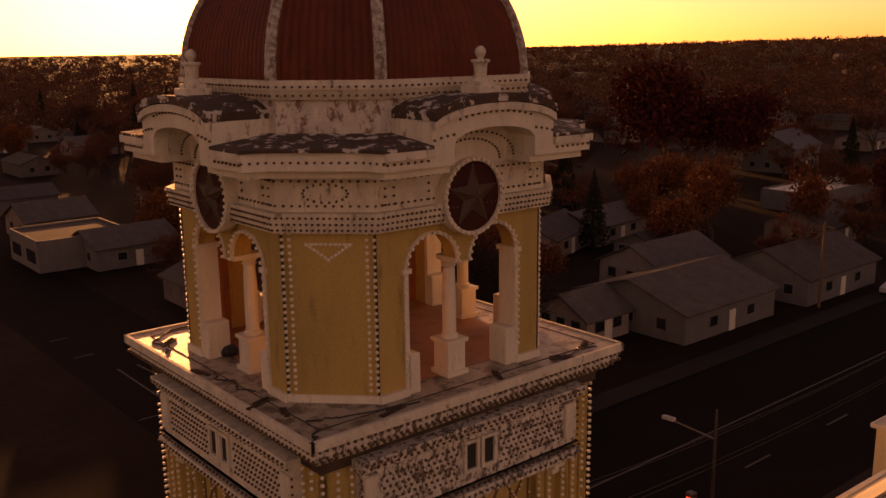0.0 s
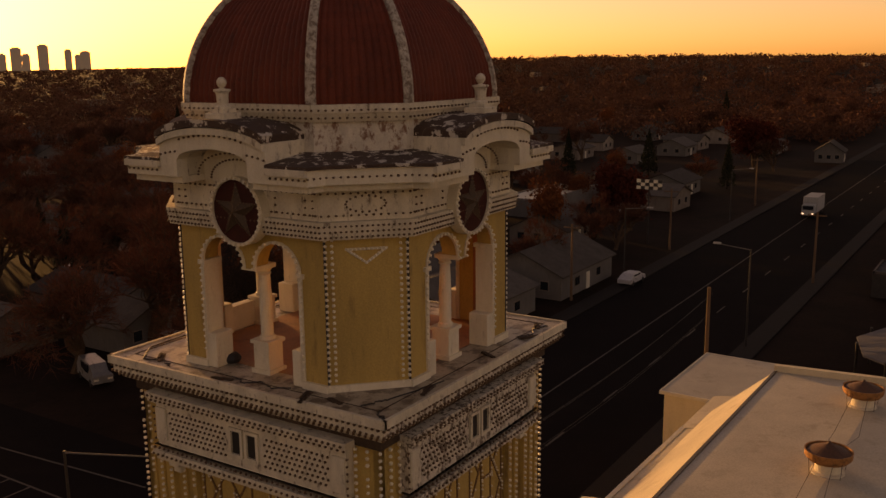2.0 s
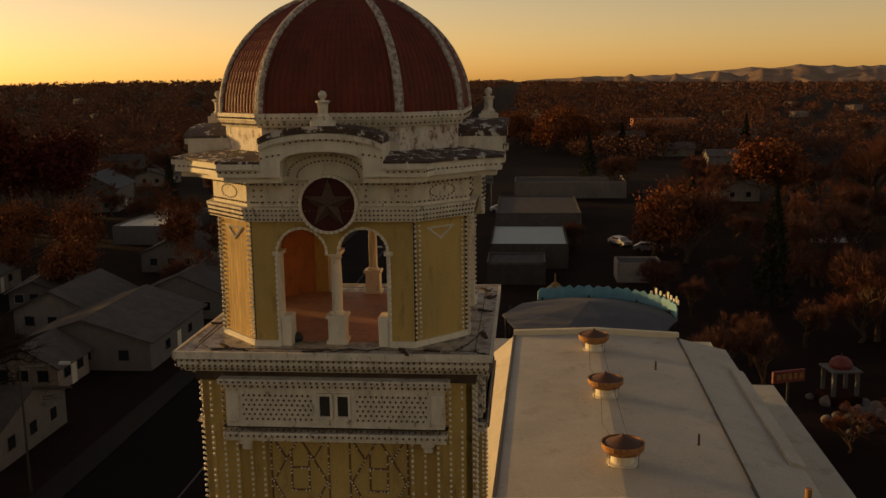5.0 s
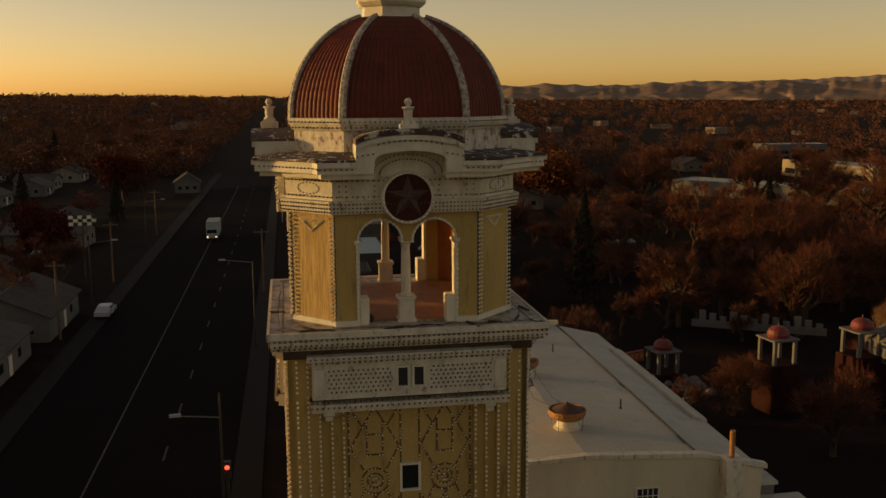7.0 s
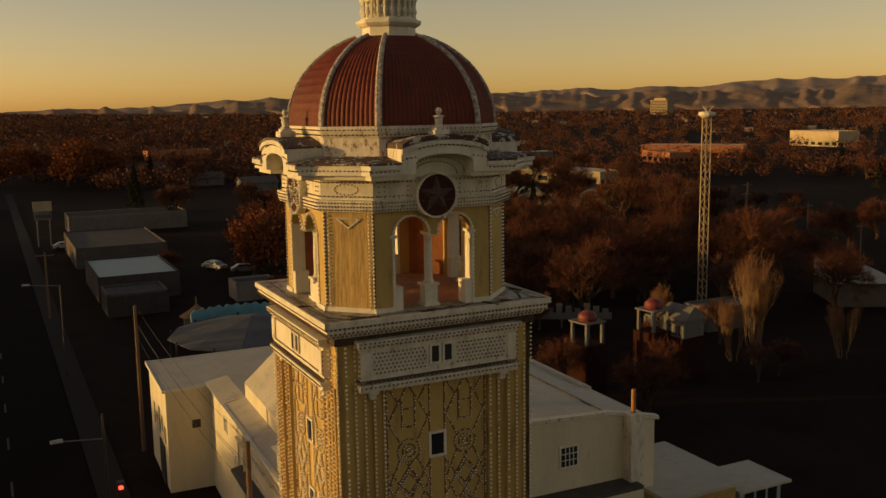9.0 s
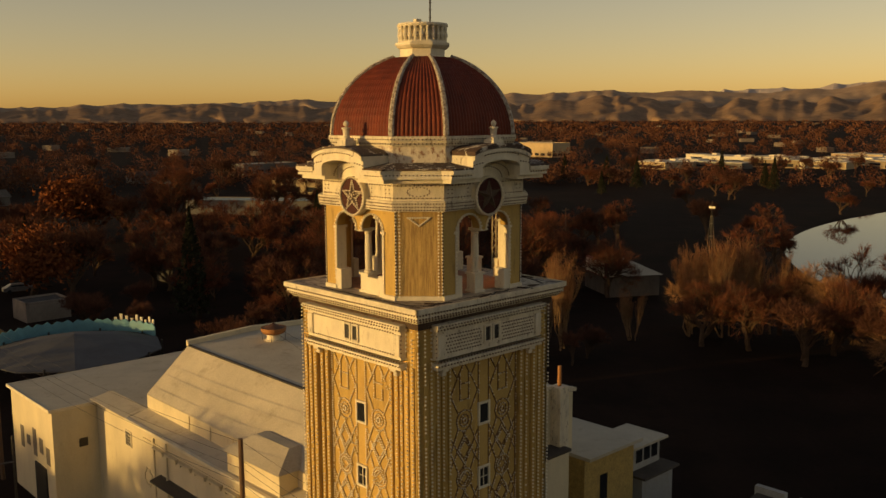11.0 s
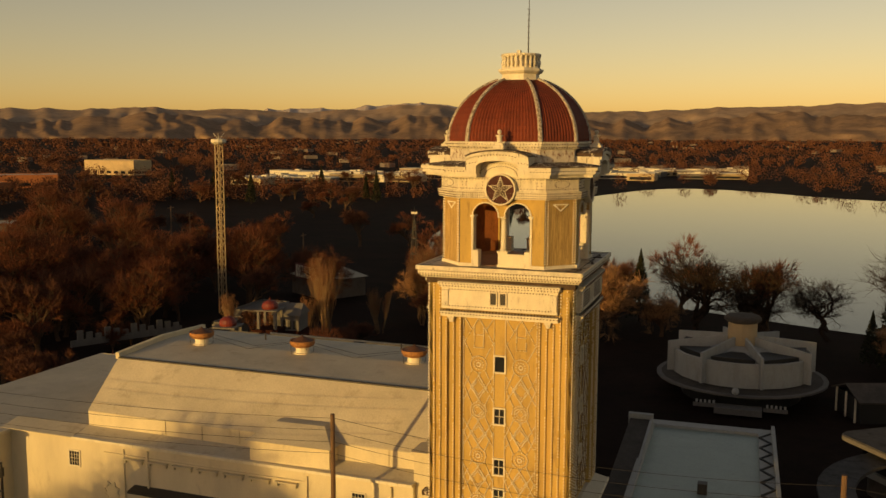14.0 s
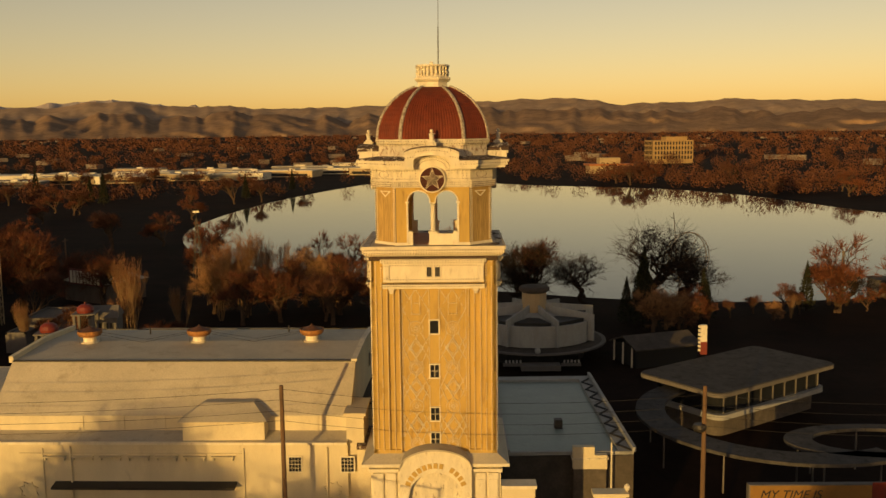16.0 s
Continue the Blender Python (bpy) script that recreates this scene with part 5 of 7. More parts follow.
def make_conifer(name, label, seed, height):
    rng = random.Random(seed)
    top = Twigs()
    for i in range(2600):
        u = rng.random() ** 0.75
        a = rng.random() * 6.283
        rad = (1 - u) * height * 0.2 * (0.55 + 0.45 * rng.random()) * (1 + 0.25 * math.sin(5 * a + 9 * u))
        p = Vector((rad * math.cos(a), rad * math.sin(a), 0.8 + u * (height - 0.8)))
        top.leaf(p, 0.22 * (1.2 - 0.6 * u), rng)
    t = thing(name, label, "tree")
    part("trunk", lathe(bmesh.new(), [(0.2, -0.2), (0.14, height * 0.5), (0.02, height * 0.97)], 7), BARKD, t)
    mesh_part("crown", top.v, top.f, PINE, t)
    return t


PROTO = {
    "bare": make_tree("bare_tree", "leafless broad tree with russet twigs", 11, 11, 0.10, 0.62, 6, BARK, TWIG, "bare", 4),
    "bare2": make_tree("bare_tree", "leafless spreading tree with russet twigs", 23, 9, 0.06, 0.72, 6, BARK, TWIG, "bare", 4),
    "dark": make_tree("dark_tree", "dark leafless tree with gnarled limbs", 37, 10, 0.04, 0.8, 6, BARKD, BARKD, "bare", 2, 1, 0.16, 0.17, 0.2, 0.008),
    "gold": make_tree("golden_tree", "leafless tree with dense tan twigs", 29, 11, 0.05, 0.75, 6, BARK, TWIGG, "bare", 6),
    "poplar": make_tree("poplar", "upright pale leafless poplar clump", 41, 12, 0.34, 0.26, 5, BARKP, TWIGP, "bare", 3, 5, 0.16, 0.06, 0.2),
    "orange": make_tree("autumn_tree", "rounded tree with orange autumn leaves", 53, 10, 0.12, 0.62, 5, BARK, LEAFO, "leafy", 26, 1, 0.15),
    "red": make_tree("autumn_tree", "large tree with dark red leaves", 67, 16, 0.16, 0.55, 5, BARK, LEAFR, "leafy", 40, 1, 0.15),
    "thin": make_tree("autumn_tree", "thin tree with sparse orange leaves", 71, 8, 0.2, 0.5, 5, BARK, LEAFO, "leafy", 14, 1, 0.14),
    "pine": make_conifer("conifer", "dark narrow evergreen conifer tree", 83, 12),
    "wood": make_tree("russet_tree", "leafless russet tree in the woods", 101, 10, 0.10, 0.64, 5, BARK, TWIG, "bare", 9, 1, 0.16, 0.08, 0.22, 0.022),
    "wood2": make_tree("brown_tree", "leafless brown tree in the woods", 113, 9, 0.14, 0.58, 5, BARK, TWIG2, "bare", 9, 1, 0.16, 0.08, 0.22, 0.022),
}
used = set()


def plant(kind_, x, y, size=1.0, turn=0.0, tall=1.0):
    m = Matrix.Translation((x, y, rise(x, y))) @ Matrix.Rotation(turn, 4, "Z") @ Matrix.Diagonal((size, size, size * tall, 1))
    if kind_ not in used:
        used.add(kind_)
        PROTO[kind_].matrix_world = m
        PROTO[kind_]["first"] = 1
        return PROTO[kind_]
    src = PROTO[kind_]
    keep = src.scale.copy()
    src.scale = (1, 1, 1)
    ob = copy_thing(src, m)
    src.scale = keep
    return ob


TREES = (
    ("poplar", 36.1, -67.0, 0.51), ("poplar", 32.8, -74.6, 0.92), ("poplar", 29.3, -76.9, 1.02),
    ("bare", 64.1, -80.0, 1.10), ("bare", 71.8, -71.5, 1.00), ("bare2", 81.8, -67.1, 1.10), ("bare", 91.8, -63.0, 1.15), ("bare2", 100.1, -71.1, 1.20), ("bare", 85.2, -81.8, 1.00),
    ("bare", 102.7, -97.2, 1.20), ("bare2", 90.9, -102.9, 1.10), ("bare", 74.7, -97.8, 1.00), ("bare2", 62.6, -95.0, 0.90), ("bare2", 54.3, -86.7, 0.90),
    ("gold", 6.2, -75.5, 0.92), ("bare", 25.0, -82.4, 0.66), ("bare2", 23.7, -72.8, 0.82), ("gold", 18.4, -82.6, 0.74), ("bare", 15.9, -77.3, 0.71), ("bare2", 11.3, -80.7, 0.77), ("gold", 0.1, -78.0, 0.56), ("bare", 28.7, -70.5, 0.71),
    ("dark", -4.5, -77.1, 1.29), ("dark", -13.6, -78.6, 1.06), ("dark", -9.3, -80.6, 0.67), ("dark", -21.2, -82.2, 0.90), ("dark", -28.5, -78.3, 1.40), ("pine", -26.6, -67.5, 0.92), ("pine", -24.7, -69.5, 0.60), ("dark", -33.9, -79.6, 1.01),
    ("bare2", -32.1, -66.6, 0.60), ("wood2", -36.1, -69.0, 0.31), ("pine", -35.7, -71.1, 0.62), ("wood2", -44.3, -75.9, 0.31), ("bare", -49.8, -79.5, 0.31), ("pine", -52.4, -77.5, 0.60), ("dark", -59.6, -81.2, 0.56), ("bare", -65.8, -80.6, 0.31), ("dark", -80.0, -76.0, 1.01),
    ("bare", 30.8, -36.7, 0.60), ("bare2", 40.7, -33.4, 0.60), ("bare", 63.3, -52.9, 0.90), ("bare2", 73.4, -48.7, 0.80), ("bare2", 112.5, -81.5, 1.20), ("bare", 123.0, -102.2, 1.30), ("bare2", 138.6, -117.7, 1.30), ("bare", 153.6, -107.1, 1.20),
    ("orange", 117.4, -24.7, 1.00), ("orange", 124.8, -30.7, 0.85), ("orange", 349.9, 9.4, 1.30), ("orange", 387.9, -17.1, 1.40), ("orange", 368.8, -3.7, 1.30), ("bare2", 125.1, -13.0, 0.50), ("orange", 177.8, -61.0, 1.30), ("bare", 168.5, -76.2, 1.30),
    ("red", 144.9, 99.4, 1.25), ("red", 155.5, 93.2, 1.00), ("thin", 106.6, 63.1, 1.15), ("thin", 108.9, 66.6, 0.90), ("orange", 115.4, 79.4, 0.80), ("red", 124.1, 40.1, 0.55), ("red", 221.4, 44.9, 0.70),
    # bare and dark trees below y 58 are added to shadow the hall front
    ("orange", 59.2, 59.4, 0.62), ("orange", 61.2, 54.6, 0.50), ("bare", 40.5, 57.0, 1.2), ("dark", 34.0, 38.5, 1.35), ("dark", 36.5, 41.0, 1.30), ("bare2", 33.5, 42.0, 1.00), ("bare2", 31.5, 57.5, 1.15), ("bare2", 31.6, 74.0, 0.80),
    ("bare2", 31.5, 84.7, 0.80), ("bare", 44.3, 89.5, 1.00), ("pine", 50.1, 106.0, 0.90), ("bare2", 63.5, 80.6, 1.00), ("bare", 74.0, 87.2, 1.00), ("pine", 96.7, 81.6, 0.80), ("orange", 38.8, 108.0, 0.70), ("bare2", 19.4, 123.2, 1.00), ("bare", 49.6, 123.6, 1.00),
    ("poplar", 26.4, -81.5, 0.92), ("poplar", 32.5, -83.0, 0.80), ("poplar", 37.8, -86.5, 0.67), ("gold", 22.0, -84.0, 0.80), ("gold", 35.0, -79.0, 0.67), ("poplar", 39.5, -57.6, 0.95), ("poplar", 41.0, -56.3, 0.55), ("poplar", 52.8, -56.2, 0.50), ("poplar", 46.0, -55.5, 0.45),
    ("bare", 170.8, -105.5, 1.20), ("bare", 163.9, -117.9, 1.15), ("bare2", 95.3, -74.3, 1.20), ("gold", 144.3, -137.0, 0.80),
    ("gold", -27.3, -64.6, 0.55), ("gold", -31.0, -66.0, 0.50), ("poplar", -29.3, -66.0, 0.45), ("poplar", -48.5, -72.5, 0.31), ("gold", -45.5, -71.0, 0.25), ("wood2", -50.5, -75.0, 0.34), ("bare", -56.0, -76.0, 0.34), ("wood", -61.0, -77.0, 0.34), ("wood", -67.0, -78.0, 0.37), ("wood2", -40.0, -73.0, 0.28), ("pine", -37.0, -74.0, 0.50),
    ("orange", 333.0, -13.0, 1.50), ("orange", 338.0, -24.0, 1.40),
)
tr = random.Random(5)
for kind_, x, y, size in TREES:
    plant(kind_, x, y, size, tr.random() * 6.28, tr.uniform(0.92, 1.08))

LAKE = smooth_loop(shore, 1)


def in_lake(x, y, grow_=1.0):
    inside = False
    n = len(LAKE)
    for i in range(n):
        (xa, ya), (xb, yb) = LAKE[i], LAKE[(i + 1) % n]
        if (ya > y) != (yb > y) and x < (xb - xa) * (y - ya) / (yb - ya) + xa:
            inside = not inside
    return inside


def clear_of_places(x, y):
    """True where trees may stand: not in the lake, the roads, the yards or the shop strip."""
    if in_lake(x, y) or in_lake(x * 0.97, y * 0.97) or abs(y - 17) < 16 or (8 < x < 30 and y > 0):
        return False
    if 60 < x < 360 and -22 < y < 36:
        return False
    return not (-60 < x < 60 and -70 < y < 60)


rng = random.Random(7)
near = 0
while near < 300:
    r, a = rng.uniform(85, 430), radians(rng.uniform(8, 235))
    x, y = r * math.sin(a), r * math.cos(a)
    if not clear_of_places(x, y) or (28 < x < 52 and 95 < y < 190) or (190 < x < 330 and -420 < y < -300):
        continue
    if noise.noise(Vector((x * 0.014, y * 0.014, 7))) < -0.12 and y < 0:
        continue
    near += 1
    tree_ = (rng.choice(("wood", "wood2", "wood", "wood2", "wood", "wood2", "wood", "pine")) if y < 40 else rng.choice(("wood", "wood2", "wood", "wood2", "thin", "pine")), x, y, rng.uniform(0.7, 1.15), rng.random() * 6.28, rng.uniform(0.85, 1.15))
    if not (125 < x < 215 and -142 < y < -82):
        plant(*tree_)

# thick growth in the park by the lake
near = 0
while near < 85:
    x, y = rng.uniform(-15, 170), rng.uniform(-165, -38)
    if in_lake(x, y) or in_lake(x - 4, y - 6) or (x < 58 and y > -66) or (38 < x < 66 and -78 < y < -54 and rng.random() < 0.7) or math.hypot(x - 60, y + 101) < 9 or x < 5 and y > -82 or (x < 74 and y < -76) or abs(x + 16 - (43 - y) * 0.533) < 6 or abs(x + 1.4 - (57 - y) * 0.386) < 4:
        continue
    near += 1
    plant(rng.choice(("wood", "wood2", "wood2")), x, y, rng.uniform(0.5, 0.95) * (0.62 if x < 62 and y < -84 else 1), rng.random() * 6.28, rng.uniform(0.85, 1.15))
near = 0
while near < 26:
    x, y = rng.uniform(34, 96), rng.uniform(-62, -21)
    if math.hypot(x - 49.5, y + 35) < 9 or math.hypot(x - 68, y + 10) < 12 or (x < 42 and y > -24):
        continue
    near += 1
    plant(rng.choice(("wood2", "wood", "wood2")), x, y, rng.uniform(0.35, 0.62), rng.random() * 6.28, rng.uniform(0.85, 1.1))
# unseen trees on the sunny side of the road, added to shade the ground
for i in range(22):
    x, y = -72 + i * 3.05 + rng.uniform(-1, 1), rng.uniform(37, 58)
    plant(rng.choice(("wood", "wood2", "thin")), x, y, rng.uniform(0.85, 1.05), rng.random() * 6.28)

near = 0
while near < 80:
    r, a = rng.uniform(100, 330), radians(rng.uniform(16, 50))
    x, y = r * math.sin(a), r * math.cos(a)
    if not clear_of_places(x, y) or (28 < x < 52 and 95 < y < 190) or (60 < x < 140 and y < 70):
        continue
    near += 1
    plant(rng.choice(("wood", "wood2", "wood2", "bare2")), x, y, rng.uniform(0.8, 1.15), rng.random() * 6.28, rng.uniform(0.85, 1.15))

# far woods: many ragged clumps, one object
wood = Twigs()
rng = random.Random(99)
count = 0
while count < 9500:
    r = 330 + 3000 * rng.random() ** 1.5
    a = rng.random() * 2 * math.pi
    if 250 < math.degrees(a) < 360:
        continue
    x, y = r * math.sin(a), r * math.cos(a)
    if not clear_of_places(x, y):
        continue
    if -560 < y < -330 and 20 < x < 300 and rng.random() < 0.8:
        continue
    count += 1
    h = rng.uniform(5, 9.5) * (1 + 0.2 * (r > 900))
    w = h * rng.uniform(0.45, 0.75) * (1 + 0.9 * (r > 900))
    z0 = rise(x, y)
    n = 150 if r < 700 else 66 if r < 1300 else 26
    size = 0.42 if r < 700 else 0.85 if r < 1300 else 1.9
    for _ in range(n):
        d = Vector((rng.gauss(0, 1), rng.gauss(0, 1), rng.gauss(0, 1)))
        d = d.normalized() * rng.random() ** 0.45
        p = Vector((x + d.x * w, y + d.y * w, z0 + h * 0.5 + d.z * h * 0.5))
        wood.leaf(p, size * rng.uniform(0.5, 1.3), rng)
count = 0
while count < 3800:
    r, a = 300 + 1000 * rng.random() ** 1.3, radians(rng.uniform(2, 105))
    x, y = r * math.sin(a), r * math.cos(a)
    if not clear_of_places(x, y):
        continue
    count += 1
    h = rng.uniform(5, 10)
    w, z0 = h * rng.uniform(0.6, 1.0), rise(x, y)
    for _ in range(110 if r < 600 else 60):
        d = Vector((rng.gauss(0, 1), rng.gauss(0, 1), rng.gauss(0, 1))).normalized() * rng.random() ** 0.45
        wood.leaf(Vector((x + d.x * w, y + d.y * w, z0 + h * 0.5 + d.z * h * 0.5)), (0.5 if r < 600 else 0.85) * rng.uniform(0.5, 1.3), rng)
tagged(mesh_part("far_woods", wood.v, wood.f, WOODS), "russet leafless woods reaching to the horizon", "woods", kind="stuff")

# ---- houses ----


def house(x, y, rz, length, width, h, roof, label, wall=HOUSEW, cover=SHINGLE, group="", windows=3, porch=False):
    t = thing("house", label, "house", (x, y, rise(x, y)), rz, group)
    bm = bmesh.new()
    L, W = length / 2, width / 2
    pts = [(-W, 0), (-W, h), (0, h + roof), (W, h), (W, 0)]
    a = [bm.verts.new((-L, p, z)) for p, z in pts]
    b = [bm.verts.new((L, p, z)) for p, z in pts]
    bm.faces.new(a)
    bm.faces.new(b[::-1])
    for i in range(5):
        bm.faces.new((a[i], b[i], b[(i + 1) % 5], a[(i + 1) % 5]))
    part("wall", bm, wall, t)
    for s in (1, -1):
        bm = bmesh.new()
        e = 0.45
        sl = roof / W
        q = [(s * (W + e), h - e * sl + 0.02), (0, h + roof + 0.02), (0, h + roof + 0.2), (s * (W + e), h - e * sl + 0.2)]
        c = [bm.verts.new((-L - e, p, z)) for p, z in q]
        d = [bm.verts.new((L + e, p, z)) for p, z in q]
        bm.faces.new(c)
        bm.faces.new(d[::-1])
        for i in range(4):
            bm.faces.new((c[i], d[i], d[(i + 1) % 4], c[(i + 1) % 4]))
        part("roof", bm, cover, t)
    for i in range(windows):
        u = -W + width * (i + 0.7) / (windows + 0.4)
        for s in (1, -1):
            wob = part("window", box(bmesh.new(), s * L - 0.05, s * L + 0.05, u - 0.6, u + 0.6, 0.95, 2.15), HOUSEW, t)
            part("pane", box(bmesh.new(), s * L - 0.07, s * L + 0.07, u - 0.5, u + 0.5, 1.05, 2.05), GLASS, wob)
    for i in range(2):
        u = -L + length * (i + 0.7) / 2.4
        wob = part("window", box(bmesh.new(), u - 0.7, u + 0.7, -W - 0.05, -W + 0.05, 0.95, 2.1), HOUSEW, t)
        part("pane", box(bmesh.new(), u - 0.6, u + 0.6, -W - 0.07, -W + 0.07, 1.05, 2.0), GLASS, wob)
    part("door", box(bmesh.new(), -0.5, 0.5, -W - 0.06, -W + 0.05, 0, 2.05), WHITE_C, t)
    return t


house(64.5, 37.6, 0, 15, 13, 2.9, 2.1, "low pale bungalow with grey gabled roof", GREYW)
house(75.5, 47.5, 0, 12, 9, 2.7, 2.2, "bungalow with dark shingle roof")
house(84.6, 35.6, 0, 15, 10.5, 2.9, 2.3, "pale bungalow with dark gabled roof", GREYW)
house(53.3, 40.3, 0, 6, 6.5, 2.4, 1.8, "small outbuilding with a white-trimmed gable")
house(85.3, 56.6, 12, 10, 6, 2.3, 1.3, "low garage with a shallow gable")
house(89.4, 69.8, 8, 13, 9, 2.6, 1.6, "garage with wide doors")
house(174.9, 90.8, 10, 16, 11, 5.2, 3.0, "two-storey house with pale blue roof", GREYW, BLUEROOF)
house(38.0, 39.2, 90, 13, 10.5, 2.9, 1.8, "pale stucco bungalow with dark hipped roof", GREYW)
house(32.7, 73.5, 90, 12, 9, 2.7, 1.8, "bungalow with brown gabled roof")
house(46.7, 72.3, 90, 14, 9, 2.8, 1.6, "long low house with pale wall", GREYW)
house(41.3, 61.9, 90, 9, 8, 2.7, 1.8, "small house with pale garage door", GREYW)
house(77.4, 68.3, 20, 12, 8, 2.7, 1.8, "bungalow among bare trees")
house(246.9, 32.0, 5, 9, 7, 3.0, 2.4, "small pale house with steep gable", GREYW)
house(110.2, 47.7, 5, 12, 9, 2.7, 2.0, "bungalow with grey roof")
hr = random.Random(17)
made = 0
for bx in range(30, 330, 24):
    for by in range(48, 330, 26):
        x, y = bx + hr.uniform(-5, 5), by + hr.uniform(-5, 5)
        if (y < 96 and x < 140) or hr.random() < 0.42 or (150 < x < 215 and 85 < y < 130):
            continue
        made += 1
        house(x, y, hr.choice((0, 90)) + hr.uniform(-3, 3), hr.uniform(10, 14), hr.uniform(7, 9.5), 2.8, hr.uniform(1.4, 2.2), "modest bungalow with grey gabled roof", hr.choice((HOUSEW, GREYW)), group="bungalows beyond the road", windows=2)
for by in (-60, -95, -140):
    for bx in range(190, 420, 30):
        if hr.random() < 0.5:
            house(bx + hr.uniform(-6, 6), by + hr.uniform(-10, 10), hr.choice((0, 90)), 12, 8.5, 2.8, 1.8, "modest bungalow with grey gabled roof", hr.choice((HOUSEW, GREYW)), group="bungalows beyond the road", windows=2)


def flat_building(x, y, lx, ly, h, label, wall=GREYW, roof=ROOFING, rz=0.0, windows=0, cat="building"):
    t = thing("flat_building", label, cat, (x, y, rise(x, y)), rz)
    part("wall", box(bmesh.new(), -lx / 2, lx / 2, -ly / 2, ly / 2, 0, h), wall, t)
    part("roof", box(bmesh.new(), -lx / 2 + 0.25, lx / 2 - 0.25, -ly / 2 + 0.25, ly / 2 - 0.25, h, h + 0.06), roof, t)
    bm = bmesh.new()
    for a in ((-lx / 2, lx / 2, -ly / 2, -ly / 2 + 0.25), (-lx / 2, lx / 2, ly / 2 - 0.25, ly / 2), (-lx / 2, -lx / 2 + 0.25, -ly / 2, ly / 2), (lx / 2 - 0.25, lx / 2, -ly / 2, ly / 2)):
        box(bm, *a, h + 0.002, h + 0.3)
    part("parapet", bm, wall, t)
    for i in range(windows):
        u = -ly / 2 + ly * (i + 0.5) / windows
        part("window", box(bmesh.new(), -lx / 2 - 0.04, -lx / 2 + 0.04, u - ly / windows * 0.3, u + ly / windows * 0.3, 1.0, 2.6), GLASS, t)
        u = -lx / 2 + lx * (i + 0.5) / windows
        part("window", box(bmesh.new(), u - lx / windows * 0.3, u + lx / windows * 0.3, ly / 2 - 0.04, ly / 2 + 0.04, 1.0, 2.6), GLASS, t)
    return t


flat_building(117, -5.6, 18.5, 11.5, 3.4, "low shop with a pale flat roof", SHINGLE, ROOFPALE, 0, 0)
flat_building(153, -7.4, 26, 15.5, 3.4, "low shop with a grey flat roof", SHINGLE, SHINGLE, 0, 0)
flat_building(100.5, -3.8, 7.5, 8.0, 2.8, "small shed beside the shops", SHINGLE, DINER)
flat_building(101, -20.5, 5, 6, 2.4, "small pale shed behind the shops", HOUSEW, DINER)
flat_building(27.5, 107.2, 12, 12, 3.8, "low white corner shop with shop window", GREYW, SHINGLE, 0, 2)
flat_building(139.2, 62.1, 24, 9, 3.0, "long low shed with white roof", GREYW, WHITE_C)
house(352, -44.3, 90, 15.5, 12, 4.2, 2.2, "white gabled workshop among dark trees", HOUSEW, SHINGLE)
house(500, -11.4, 0, 9, 7, 5.5, 4.0, "white steep-gabled house above the trees", WALLTONE, SHINGLE)
flat_building(196.7, -15.5, 12, 26, 3.6, "row of low shops", HOUSEW, SHINGLE, 0, 0)
flat_building(440.5, -72.3, 16, 30, 7, "dark brick block with flat roof", RUST, SHINGLE, 0, 4)
flat_building(54.0, -66.5, 4.5, 8, 2.6, "low white shed among bare trees", GREYW, GREYW)
flat_building(53.5, -57.5, 2.6, 4.5, 2.3, "small white shed among bare trees", GREYW, GREYW)
flat_building(191, -123, 58, 11, 3.8, "long low white shed beyond the park", GREYW, ROOFPALE, 38, 0)
flat_building(114.5, -50.0, 6, 9, 3.0, "flat pale canopy roof in the park", DINER, PAVW)
flat_building(239, -169.5, 41, 12, 5.0, "long low hall with tan gable wall", WALLTONE, ROOFING, 8, 5)
flat_building(335.6, -308.7, 50, 18, 6, "low orange-brown roadside building", RUST, ROOFING, 40, 5)
flat_building(350, -216, 12, 29, 5, "low grey-white block beyond the park", GREYW, ROOFING, 0, 5)
flat_building(308, -269, 27, 12, 5, "low building with a red-brown roof band", RUST, WALLTONE, -12, 5)
flat_building(374.5, -443.9, 40, 16, 9, "tan block of shops in sunlight", WALLTONE, ROOFING, -5, 7)

# office block windows and neighbours by the lake
ob_ = thing("office_block", "tan office block with a grid of windows", "building", (-155.3, -621.1, 0), 8)
part("wall", box(bmesh.new(), -15, 15, -9, 9, 0, 16.5), OFFICE, ob_)
part("penthouse", box(bmesh.new(), -12, 4, -5, 5, 16.5, 19), OFFICE, ob_)
for f in range(4):
    for i in range(13):
        part("window", box(bmesh.new(), -14 + i * 2.2, -12.9 + i * 2.2, 8.98, 9.06, 3.2 + f * 3.4, 5.4 + f * 3.4), GLASS, ob_)
for f in range(4):
    for i in range(6):
        part("window", box(bmesh.new(), 14.98, 15.06, -8 + i * 2.8, -6.6 + i * 2.8, 3.2 + f * 3.4, 5.4 + f * 3.4), GLASS, ob_)
lowrise = thing("lakeside_house", "tan low house with red roof by the lake", "building", (-89.7, -485.2, 0), 5)
part("wall", box(bmesh.new(), -12, 12, -6, 6, 0, 4.5), WALLTONE, lowrise)
part("roof", box(bmesh.new(), -13, 13, -7, 7, 4.5, 5.6), RUST, lowrise)
part("upper_storey", box(bmesh.new(), -6, 6, -4, 4, 5.6, 9), WALLTONE, lowrise)
mb = thing("distant_tower_block", "pale distant apartment block", "building", (1690, -1400, 0), 20)
part("wall", box(bmesh.new(), -22, 22, -14, 14, 0, 34), WALLTONE, mb)
